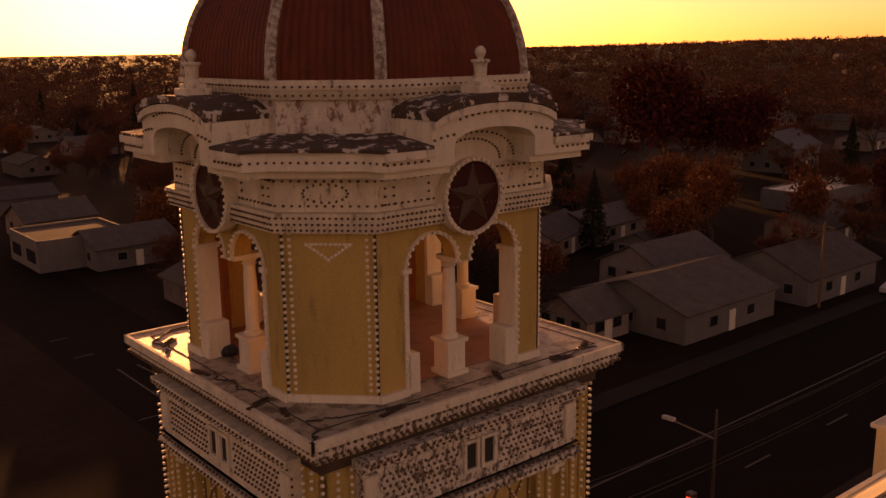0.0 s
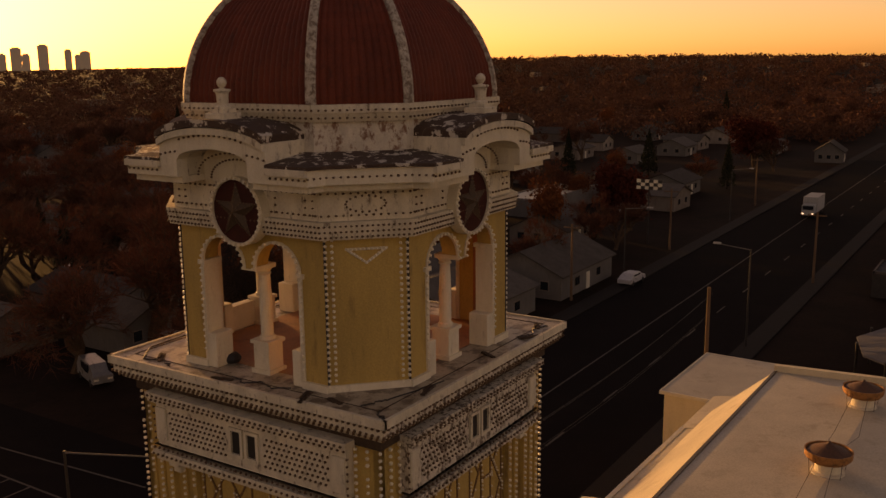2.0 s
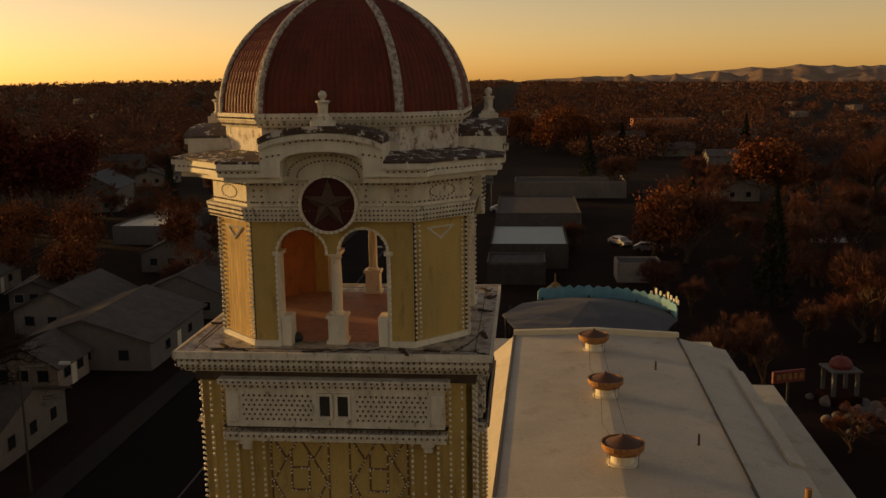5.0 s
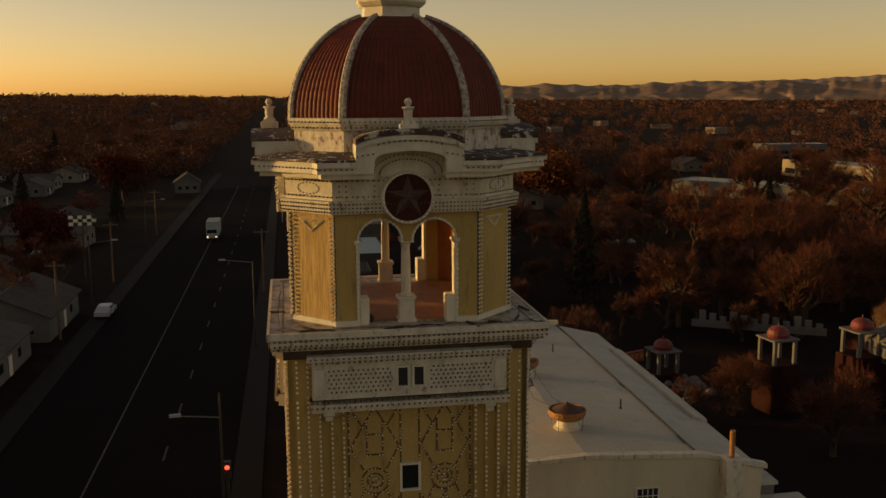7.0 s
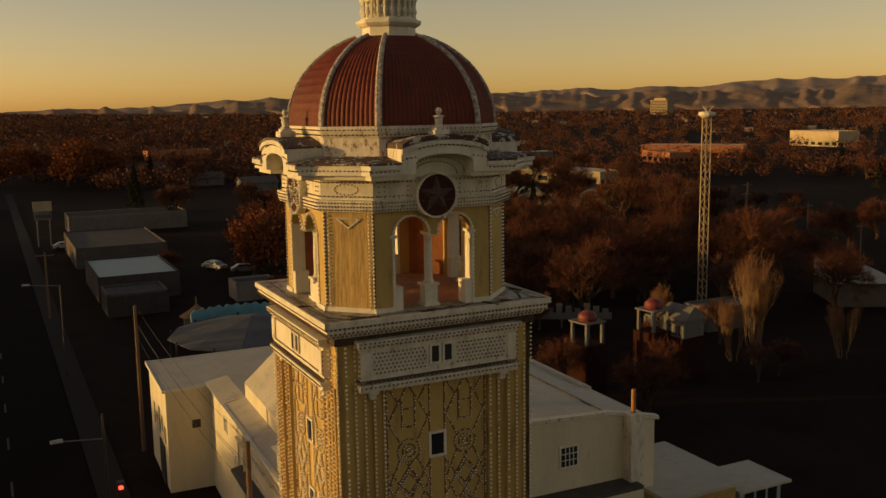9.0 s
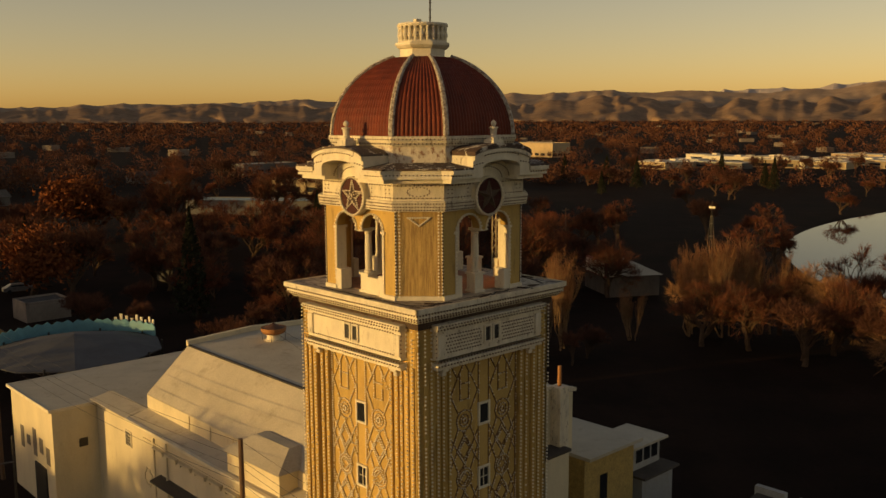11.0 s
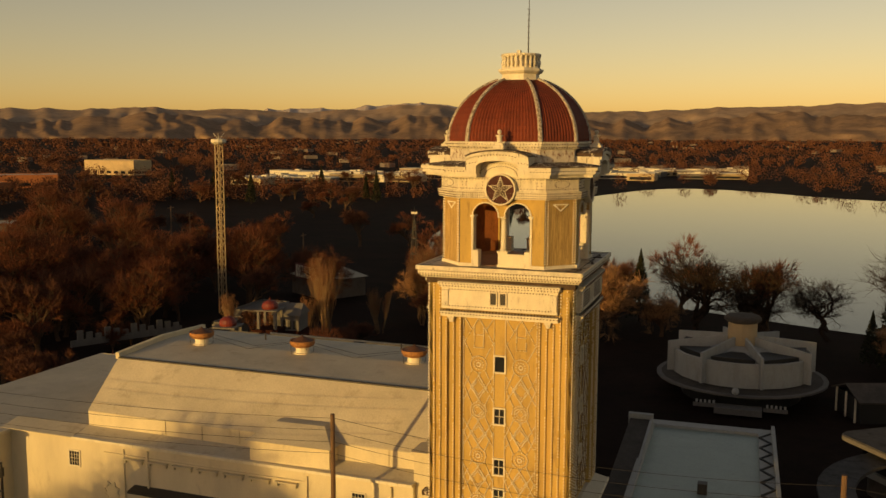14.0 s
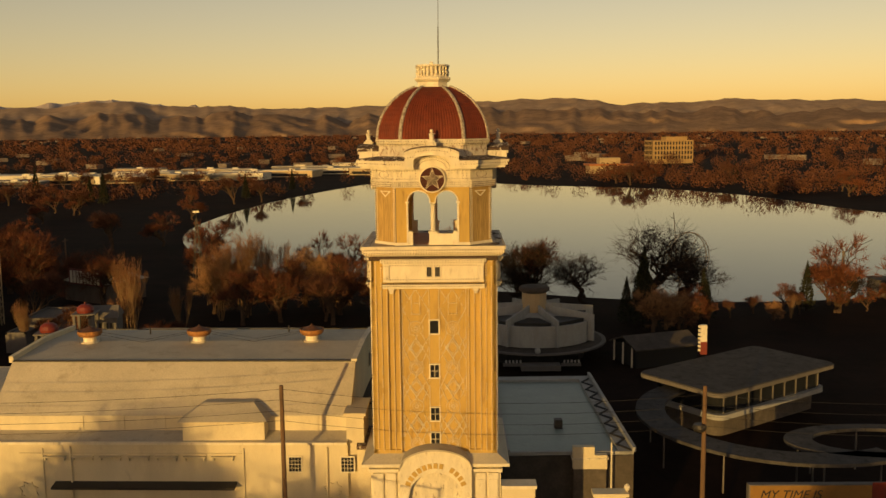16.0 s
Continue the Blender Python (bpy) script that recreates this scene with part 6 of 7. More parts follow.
part("penthouse", box(bmesh.new(), -14, 16, -8, 8, 34, 38), WALLTONE, mb)
for f in range(8):
    part("window_band", box(bmesh.new(), -21, 21, 13.9, 14.2, 5 + f * 3.6, 6.6 + f * 3.6), GLASS, mb)

# sunlit shops and sheds far across the lake
sr = random.Random(31)
for i in range(44):
    u = i / 43
    x, y = 260 - 250 * u + sr.uniform(-16, 16), -385 - 150 * u + sr.uniform(-20, 20) - 34 * (i % 3)
    t = thing("distant_shop", "low sunlit shop with pale flat roof", "building", (x, y, 0), sr.uniform(-12, 12), "shops across the lake")
    lx, ly, h = sr.uniform(14, 38), sr.uniform(8, 16), sr.uniform(2.6, 4.2)
    part("wall", box(bmesh.new(), -lx / 2, lx / 2, -ly / 2, ly / 2, 0, h), sr.choice((WALLTONE, WHITE_C, GREYW)), t)
    part("roof", box(bmesh.new(), -lx / 2 - 0.2, lx / 2 + 0.2, -ly / 2 - 0.2, ly / 2 + 0.2, h, h + 0.3), sr.choice((WHITE_C, ROOFING)), t)
    part("roof_unit", box(bmesh.new(), -2, 1.5, -1.5, 1.5, h + 0.3, h + 1.1), WHITE_C, t)
    part("shop_window", box(bmesh.new(), -lx * 0.4, lx * 0.4, ly / 2 - 0.03, ly / 2 + 0.05, 0.6, h * 0.55), GLASS, t)
# distant roofs all over the plain, one object
bm_v, bm_f = [], []
for i in range(300):
    r = 620 + 2300 * sr.random() ** 1.2
    a = radians(sr.uniform(15, 262))
    x, y = r * math.sin(a), r * math.cos(a)
    if in_lake(x, y) or abs(y - 17) < 20:
        continue
    lx, ly, h, z0 = sr.uniform(3, 8), sr.uniform(3, 5), sr.uniform(2.8, 4.5), rise(x, y)
    o = len(bm_v)
    ca, sa = math.cos(i), math.sin(i)
    for z in (z0, z0 + h):
        for sx, sy in ((-1, -1), (1, -1), (1, 1), (-1, 1)):
            bm_v.append((x + sx * lx * ca - sy * ly * sa, y + sx * lx * sa + sy * ly * ca, z))
    bm_f += [(o, o + 1, o + 5, o + 4), (o + 1, o + 2, o + 6, o + 5), (o + 2, o + 3, o + 7, o + 6), (o + 3, o, o + 4, o + 7), (o + 4, o + 5, o + 6, o + 7)]
tagged(mesh_part("distant_roofs", bm_v, bm_f, HOUSEW), "scattered distant houses among the trees", "houses", kind="stuff")
# downtown skyline on the ridge
for a, w, h in ((30.6, 40, 24), (31.0, 30, 12), (31.5, 34, 52), (32.3, 40, 22), (33.1, 38, 46), (33.6, 28, 20), (34.5, 38, 56), (35.8, 26, 36), (36.3, 22, 14), (36.7, 38, 28)):
    x, y = 4200 * math.sin(radians(a)), 4200 * math.cos(radians(a))
    t = thing("skyscraper", "distant skyscraper tinted for haze on the skyline", "building", (x, y, rise(x, y) - 2), -a, "downtown skyline")
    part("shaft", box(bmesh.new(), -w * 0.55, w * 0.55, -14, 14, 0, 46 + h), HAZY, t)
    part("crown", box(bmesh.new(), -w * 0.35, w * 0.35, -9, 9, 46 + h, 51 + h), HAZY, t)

# ---- hall details ----


def grid_window(parent, x, z, w, h, y, name="window"):
    wob = part(name, ring_frame(bmesh.new(), x - w / 2 - 0.07, x + w / 2 + 0.07, z - h / 2 - 0.07, z + h / 2 + 0.07, 0.08, y - 0.02, y + 0.07), WHITE_C, parent, "white glazed window with small panes")
    for i in range(1, 4):
        part("glazing_bar", box(bmesh.new(), x - w / 2 + w * i / 4 - 0.012, x - w / 2 + w * i / 4 + 0.012, y + 0.02, y + 0.05, z - h / 2, z + h / 2), WHITE_C, wob)
        part("glazing_bar", box(bmesh.new(), x - w / 2, x + w / 2, y + 0.022, y + 0.048, z - h / 2 + h * i / 4 - 0.012, z - h / 2 + h * i / 4 + 0.012), WHITE_C, wob)
    part("pane", box(bmesh.new(), x - w / 2, x + w / 2, y - 0.03, y + 0.03, z - h / 2, z + h / 2), GLASS, wob)


for x in (8.95, 5.62, 29.0):
    grid_window(hall, x - 15.5, 6.25, 0.8, 0.95, 0.5)
for x in spread(12.8, 23.6, 6):
    led = part("wall_ledge", box(bmesh.new(), x - 15.5, x + 1.45 - 15.5, 0.49, 0.78, 6.72, 6.8, bevel=0.01), STUCCO, hall, "cream ledge on brackets")
    for dx in (0.12, 1.33):
        part("bracket", box(bmesh.new(), x + dx - 15.55, x + dx - 15.45, 0.49, 0.7, 6.5, 6.72), STUCCO, led)
pipe = part("conduit", tube(bmesh.new(), [(26.6 - 15.5, 0.56, 6.95), (20 - 15.5, 0.57, 6.93), (12.2 - 15.5, 0.56, 6.95)], 0.045, 8), STUCCO, hall, "long painted conduit")
for x in (12.2, 25.1):
    part("conduit_leg", rod(bmesh.new(), (x - 15.5, 0.57, 3.4), (x - 15.5, 0.57, 7.3), 0.05, 0.05, 8), STUCCO, pipe)
part("awning", hall_block(bmesh.new(), [(0.49, 4.95), (0.49, 5.1), (1.25, 4.92), (1.25, 4.8)], 12.7 - 15.5, 24.4 - 15.5), IRON, hall, "long dark awning")
for x in (6.9, 23.28):
    part("downpipe", rod(bmesh.new(), (x - 15.5, 0.61, 0.2), (x - 15.5, 0.61, 7.4), 0.07, 0.07, 8), STUCCO, hall)
for x in (7.7, 12.4, 17.6, 20.3, 23.0):
    part("wall_seam", box(bmesh.new(), x - 15.53, x - 15.47, -0.89, -0.84, 7.97, 8.92), STUCCO, hall)
# star-shaped plaster ornaments
for x, z in ((6.6, 4.5), (26.2, 4.4)):
    bm = bmesh.new()
    n = 16
    for k in range(n):
        a0, a1 = 2 * math.pi * k / n, 2 * math.pi * (k + 1) / n
        r0, r1 = (0.62 if k % 2 else 0.45), (0.45 if k % 2 else 0.62)
        strip(bm, (x - 15.5 + r0 * math.cos(a0), z + r0 * math.sin(a0)), (x - 15.5 + r1 * math.cos(a1), z + r1 * math.sin(a1)), 0.09, 0.49, 0.55)
    part("plaster_star", bm, STUCCO, hall)
# hipped dormer house on the lower roof
dor = thing("roof_house", "small cream hipped structure on the hall roof", "roof structure", (13.5, -0.3, 7.7))
part("wall", box(bmesh.new(), -2.6, 2.6, -1.2, 0.65, 0, 1.3), STUCCO, dor)
part("roof", prism(bmesh.new(), [(2.85, 0.9), (-2.85, 0.9), (-2.85, -1.7), (2.85, -1.7)], 1.3, 2.15, [(1.5, -0.6), (-1.7, -0.6), (-1.7, -1.3), (1.5, -1.3)]), ROOFING, dor)
# end block between hall and tower
eb = thing("end_block", "cream end wall block between hall and tower", "building", (4.95, -1.2, 0))
part("wall", box(bmesh.new(), -0.35, 0.75, -1.6, 1.6, 0, 9.3), STUCCO, eb)
part("cap", box(bmesh.new(), -0.5, 0.9, -1.75, 1.75, 9.3, 9.5), STUCCO, eb)
link = thing("link_block", "low cream link between hall and tower", "building", (4.4, 0, 0))
part("wall", box(bmesh.new(), -0.9, 0.62, -3.0, 0.7, 0, 7.3), STUCCO, link)
part("roof", box(bmesh.new(), -0.9, 0.62, -3.0, 1.0, 7.3, 7.55), PEEL, link)
# hall end wall facing the tower: window
bm = bmesh.new()
wl = part("end_window", box(bm, X0 - 0.06, X0 + 0.02, -12.15, -11.05, 9.45, 10.6), WHITE_C, hall, "window with small panes in the end wall")
part("pane", box(bmesh.new(), X0 - 0.09, X0 - 0.02, -12.05, -11.15, 9.55, 10.5), GLASS, wl)
for y in (-11.83, -11.6, -11.37):
    part("glazing_bar", box(bmesh.new(), X0 - 0.1, X0 - 0.08, y - 0.02, y + 0.02, 9.55, 10.5), WHITE_C, wl)
for z in (9.87, 10.19):
    part("glazing_bar", box(bmesh.new(), X0 - 0.1, X0 - 0.085, -12.05, -11.15, z - 0.02, z + 0.02), WHITE_C, wl)
part("coping", hall_block(bmesh.new(), [(-3.9, RZ - 0.02), (-3.9, RZ + 0.16), (-9.0, RZ + 0.4), (-14.0, RZ + 0.16), (-17.0, 11.3), (-17.0, 11.08), (-14.0, RZ - 0.02), (-9.0, RZ + 0.22)], X0 - 0.12, X0 + 0.25), WHITE, hall)
part("front_coping", hall_block(bmesh.new(), [(-4.15, RZ + 0.0), (-4.15, RZ + 0.05), (-3.98, RZ + 0.02), (-3.98, RZ - 0.09)], X0, X1), IRON, hall, "dark metal edge strip")
# roof cables and stubs
for x, y in ((22, -12), (11.5, -12.4)):
    st = thing("roof_stub", "small dark pipe stub on the roof", "pipe", (x, y, RZ + 0.1))
    part("pipe", rod(bmesh.new(), (0, 0, 0), (0, 0, 0.5), 0.06, 0.05, 8), IRON, st)
part("roof_seam", hall_block(bmesh.new(), [(-13.86, RZ + 0.0), (-13.86, RZ + 0.07), (-13.98, RZ + 0.05), (-13.98, RZ - 0.05)], X0, X1), IRON, hall, "dark seam along the roof edge")
part("gutter_box", hall_block(bmesh.new(), [(-16.2, 11.2), (-16.2, 11.42), (-16.9, 11.2), (-16.9, 10.9)], -4, 9), ROOFING, hall)
gr = thing("rear_addition", "low flat addition behind the hall", "building", (20.5, -18.6, 0), -1.3)
part("wall", box(bmesh.new(), -10.5, 10.5, -1.6, 1.7, 0, 8.0), GREYW, gr)
part("roof", box(bmesh.new(), -10.5, 10.5, -1.8, 1.7, 8.0, 8.16), ROOFING, gr)
# wing: doors and marks
part("gate", box(bmesh.new(), -2.6, -0.4, 3.53, 3.65, 0, 3.0), IRON, wing)
for k in range(5):
    part("wall_mark", box(bmesh.new(), -3.4 + k * 1.3, -2.7 + k * 1.3, 3.54, 3.575, 3.4 + 0.5 * (k % 2), 4.6 + 0.4 * (k % 3)), GREYW, wing)
part("shutter", box(bmesh.new(), -4.24, -4.16, 1.2, 1.8, 4.6, 5.2), IRON, wing)

# ---- poles, wires, lamps ----


def utility_pole(x, y, h, label="weathered wooden utility pole with crossarm", arms=1):
    t = thing("utility_pole", label, "utility pole", (x, y, 0))
    part("pole", rod(bmesh.new(), (0, 0, -0.2), (0, 0, h), 0.17, 0.12, 10), WOODP, t)
    for k in range(arms):
        part("crossarm", box(bmesh.new(), -0.06, 0.06, -1.1, 1.1, h - 0.5 - k * 1.0, h - 0.36 - k * 1.0), WOODP, t)
    for yy in (-1.0, -0.4, 0.4, 1.0) if arms else ():
        part("insulator", lathe(bmesh.new(), [(0.05, h - 0.36), (0.06, h - 0.28), (0.02, h - 0.22)], 8, 0, yy), IRON, t)
    return t


def wire(p, q, sag, label="thin dark wire sagging between poles", r=0.012):
    bm = bmesh.new()
    p, q = Vector(p), Vector(q)
    tube(bm, [p.lerp(q, u) - Vector((0, 0, 4 * sag * u * (1 - u))) for u in spread(0, 1, 12)], r, 4)
    return tagged(part("wire", bm, IRON), label, "wire")


PY = 3.6
utility_pole(9.1, PY, 12.2, "weathered wooden utility pole without crossarm", 0)
rp = utility_pole(-15.9, PY, 12.0, "orange-brown utility pole with coiled cable", 0)
part("cable_coil", lathe(bmesh.new(), [(0.34, 9.3), (0.42, 9.5), (0.34, 9.7)], 12, 0.3, 0.1), IRON, rp)
utility_pole(44, PY, 12.0, "weathered wooden utility pole without crossarm", 0)
utility_pole(-42, PY, 12.0, "weathered wooden utility pole without crossarm", 0)
for z, dy in ((11.9, -0.25), (11.4, 0.25), (10.6, -0.2), (10.1, 0.15)):
    wire((9.1, PY + dy, z), (44, PY + dy, z - 0.3), 0.6)
    wire((-15.9, PY + dy, z - 0.5), (9.1, PY + dy, z), 0.7)
    wire((-42, PY + dy, z - 0.5), (-15.9, PY + dy, z - 0.5), 0.7)


def street_lamp(x, y, dx, dy, h=9.7, arm=3.2):
    t = thing("street_lamp", "grey steel street lamp with one arm", "street lamp", (x, y, 0))
    part("pole", rod(bmesh.new(), (0, 0, 0), (0, 0, h), 0.1, 0.07, 8), IRON, t)
    part("arm", rod(bmesh.new(), (0, 0, h - 0.1), (dx * arm, dy * arm, h + 0.25), 0.05, 0.04, 6), GREYW, t)
    part("head", box(bmesh.new(), -0.35, 0.35, -0.14, 0.14, h + 0.2, h + 0.36, Matrix.Translation((dx * arm, dy * arm, 0)) @ Matrix.Rotation(math.atan2(dy, dx), 4, "Z")), PAVW, t)
    return t


tall_ = street_lamp(27.1, 8.1, -0.1, 1, 7.4, 2.7)
part("pole_tip", rod(bmesh.new(), (0, 0, 7.4), (0, 0, 8.9), 0.07, 0.06, 8), IRON, tall_)
street_lamp(30, 28.6, 0, -1, 9.0)
street_lamp(70, 7.4, 0, 1)
street_lamp(92, 28.6, 0, -1, 9.0)
street_lamp(140, 28.6, 0, -1, 9.0)
street_lamp(9.5, 26.8, 0.3, -0.95, 7.7, 5.8)
for x, y, h in ((78, 29.5, 9), (112, 29.5, 9), (160, 29.5, 9), (100, 7.2, 9)):
    utility_pole(x, y, h, "dark utility pole beside the road")
# traffic signal
sg = thing("traffic_signal", "traffic signal with lit red lamp", "traffic light", (24.5, 7.6, 0))
part("pole", rod(bmesh.new(), (0, 0, 0), (0, 0, 5.2), 0.1, 0.08, 8), IRON, sg)
part("housing", box(bmesh.new(), -0.2, 0.2, -0.2, 0.2, 4.3, 5.4), IRON, sg)
redl = bpy.data.materials.new("red_lamp")
redl.use_nodes = True
redl.node_tree.nodes["Principled BSDF"].inputs["Emission Color"].default_value = (1, 0.05, 0.02, 1)
redl.node_tree.nodes["Principled BSDF"].inputs["Emission Strength"].default_value = 3
part("red_lamp", lathe(bmesh.new(), [(0.13, 5.0), (0.15, 5.1), (0.1, 5.2)], 10, -0.22, 0), redl, sg)
ys = thing("warning_sign", "pair of yellow diamond road signs", "road sign", (33.5, 47.5, 0))
part("post", rod(bmesh.new(), (0, 0, 0), (0, 0, 4), 0.05, 0.05, 6), IRON, ys)
for z in (3.7, 2.7):
    part("plate", box(bmesh.new(), -0.38, 0.38, -0.03, 0.03, -0.38, 0.38, Matrix.Translation((0, -0.06, z)) @ Matrix.Rotation(math.pi / 4, 4, "Z") @ Matrix.Rotation(math.pi / 4, 4, "Y")), YELLOWP, ys)

# ---- vehicles ----


def car(x, y, rz, label, paint=SILVER, van=False):
    t = thing("car", label, "car", (x, y, 0.03), rz, "cars in the streets")
    bm = bmesh.new()
    L = 2.3
    prof = [(-L, 0.35), (-L, 0.85), (-L + 0.9, 0.95), (-L + 1.5, 1.42), (L - 1.2, 1.45), (L - 0.35, 0.95), (L, 0.85), (L, 0.35)]
    if van:
        prof = [(-L, 0.35), (-L, 1.0), (-L + 0.7, 1.2), (-L + 1.2, 1.85), (L - 0.2, 1.9), (L, 1.1), (L, 0.35)]
    a = [bm.verts.new((px_, -0.88, pz)) for px_, pz in prof]
    b = [bm.verts.new((px_, 0.88, pz)) for px_, pz in prof]
    for v in a + b:
        if v.co.z > 1.2:
            v.co.y *= 0.8
    bm.faces.new(a)
    bm.faces.new(b[::-1])
    for i in range(len(prof)):
        bm.faces.new((a[i], b[i], b[(i + 1) % len(prof)], a[(i + 1) % len(prof)]))
    body = part("body", bm, paint, t)
    top = 1.85 if van else 1.4
    part("window", box(bmesh.new(), -0.75, 1.15, -0.83, 0.83, 1.0, top - 0.12), GLASS, t)
    for sx in (-1.45, 1.45):
        for sy in (-0.8, 0.8):
            part("wheel", rod(bmesh.new(), (sx, sy - 0.1, 0.32), (sx, sy + 0.1, 0.32), 0.33, 0.33, 12), TYRE, t)
    for sy in (-0.6, 0.6):
        part("headlight", box(bmesh.new(), -L - 0.02, -L + 0.05, sy - 0.2, sy + 0.2, 0.62, 0.8), WHITE_C, t)
    return t


for x, y, rz, lab, van in ((89.5, 26.6, 178, "dark saloon parked by the kerb", False), (35.6, 77.7, 95, "pale saloon parked at the kerb", False), (31.3, 53.9, 70, "white van parked beside a house", True), (44.0, 63.6, 100, "white pickup by a garage", True),
                           (41.9, 55.6, 95, "pale saloon on a driveway", False), (54.4, 90.1, 20, "pale van in a yard", True), (127.8, -20.8, 30, "pale saloon behind the shops", False), (122.2, -24.7, 80, "pale saloon behind the shops", False),
                           (97.8, 60.7, 15, "pale saloon on a driveway", False), (139.7, 47.0, 5, "dark saloon on the road side", False), (167.9, 0.1, 90, "saloon parked by a shop", False), (174.0, -3.8, 90, "saloon parked by a shop", False),
                           (177.5, -9.6, 90, "pale saloon parked by a shop", False), (227.2, -31.2, 10, "pale saloon in a car park", False), (82.1, 51.2, 0, "pale saloon behind a bungalow", False)):
    car(x, y, rz, lab, SILVER, van)

lampm = bpy.data.materials.new("lit_headlamp")
lampm.use_nodes = True
lampm.node_tree.nodes["Principled BSDF"].inputs["Emission Color"].default_value = (1, 0.85, 0.6, 1)
lampm.node_tree.nodes["Principled BSDF"].inputs["Emission Strength"].default_value = 2.0
tk = thing("box_truck", "white box truck driving with its headlights lit", "truck", (151.8, 17.9, 0.03))
part("cargo_box", box(bmesh.new(), -0.6, 5.6, -1.2, 1.2, 0.9, 3.5, bevel=0.05), PAVW, tk)
part("cab", box(bmesh.new(), -2.5, -0.75, -1.05, 1.05, 0.5, 2.4, bevel=0.15), PAVW, tk)
part("windscreen", box(bmesh.new(), -2.53, -2.45, -0.9, 0.9, 1.5, 2.2), GLASS, tk)
part("chassis", box(bmesh.new(), -2.4, 5.5, -0.9, 0.9, 0.45, 0.85), IRON, tk)
for x in (-1.7, 3.9):
    for y in (-1.0, 1.0):
        part("wheel", rod(bmesh.new(), (x, y - 0.14, 0.45), (x, y + 0.14, 0.45), 0.45, 0.45, 14), TYRE, tk)
for y in (-0.8, 0.8):
    part("headlight", box(bmesh.new(), -2.56, -2.48, y - 0.14, y + 0.14, 0.75, 0.92), lampm, tk)

# ---- signs, tent and kiosks beyond the hall ----
ps = thing("pole_sign", "tall roadside sign with faded yellow and white panels", "sign", (174, 3.5, 0))
for dx in (-1.2, 1.2):
    part("post", rod(bmesh.new(), (0, dx, 0), (0, dx, 9), 0.14, 0.12, 8), GREYW, ps)
part("panel", box(bmesh.new(), -0.2, 0.2, -1.8, 1.8, 7.2, 9.2), WALLTONE, ps)
part("lower_panel", box(bmesh.new(), -0.18, 0.18, -1.6, 1.6, 5.4, 7.0), GREYW, ps)
for k in range(5):
    part("bar", box(bmesh.new(), -0.24, -0.2, -1.4 + k * 0.6, -1.0 + k * 0.6, 5.9, 6.5), IRON, ps)
cs = thing("chequered_sign", "chequered sign board on a tall post", "sign", (115, 34, 0))
part("post", rod(bmesh.new(), (0, 0, 0), (0, 0, 9.5), 0.13, 0.1, 8), IRON, cs)
for i in range(6):
    for j in range(3):
        part("square", box(bmesh.new(), -0.05, 0.05, -2 + i * 0.66, -1.34 + i * 0.66, 8.2 + j * 0.5, 8.7 + j * 0.5), WHITE_C if (i + j) % 2 else IRON, cs)

tent = thing("ride_canopy", "broad grey ride canopy with a teal scalloped front", "ride canopy", (67.5, -11.6, 0), -22)
part("roof", lathe(bmesh.new(), [(9.0, 3.0), (9.0, 3.12), (4.5, 4.1), (0.4, 4.7), (0.1, 4.8)], 10), BLUEROOF, tent)
for i in range(10):
    a = 2 * math.pi * (i + 0.5) / 10
    part("post", rod(bmesh.new(), (8.8 * math.cos(a), 8.8 * math.sin(a), 0), (8.8 * math.cos(a), 8.8 * math.sin(a), 3.4), 0.12, 0.12, 8), IRON, tent)
for i in range(9):
    a = radians(-62 + i * 14)
    bm = bmesh.new()
    ring = [(-1.15, 0.0), (1.15, 0.0), (1.15, 1.0), (0.6, 1.4), (0, 1.2), (-0.6, 1.45), (-1.15, 1.0)]
    va = [bm.verts.new((0, u, z)) for u, z in ring]
    vb = [bm.verts.new((0.12, u, z)) for u, z in ring]
    bm.faces.new(va)
    bm.faces.new(vb[::-1])
    for k in range(7):
        bm.faces.new((va[k], vb[k], vb[(k + 1) % 7], va[(k + 1) % 7]))
    bmesh.ops.transform(bm, verts=bm.verts[:], matrix=Matrix.Translation((8.8 * math.cos(a), 8.8 * math.sin(a), 3.1)) @ Matrix.Rotation(a, 4, "Z"))
    part("front_panel", bm, TEAL, tent, "teal scalloped panel")
for i in range(9):
    a = radians(-64 + i * 4.4)
    part("letter_bar", box(bmesh.new(), 0.14, 0.24, -0.16, 0.16, 0.1, 0.62 + 0.25 * math.sin(i * 2.1), Matrix.Translation((9.0 * math.cos(a), 9.0 * math.sin(a), 4.2)) @ Matrix.Rotation(a, 4, "Z")), WHITE_C, tent)

straw = thing("straw_kiosk", "round kiosk with a yellow conical roof", "kiosk", (82.5, -8.6, 0))
part("roof", lathe(bmesh.new(), [(2.1, 2.2), (0.9, 2.9), (0.12, 3.6), (0.08, 4.6)], 14), YELLOWP, straw)
part("wall", lathe(bmesh.new(), [(1.6, 0), (1.6, 2.2)], 14), HOUSEW, straw)


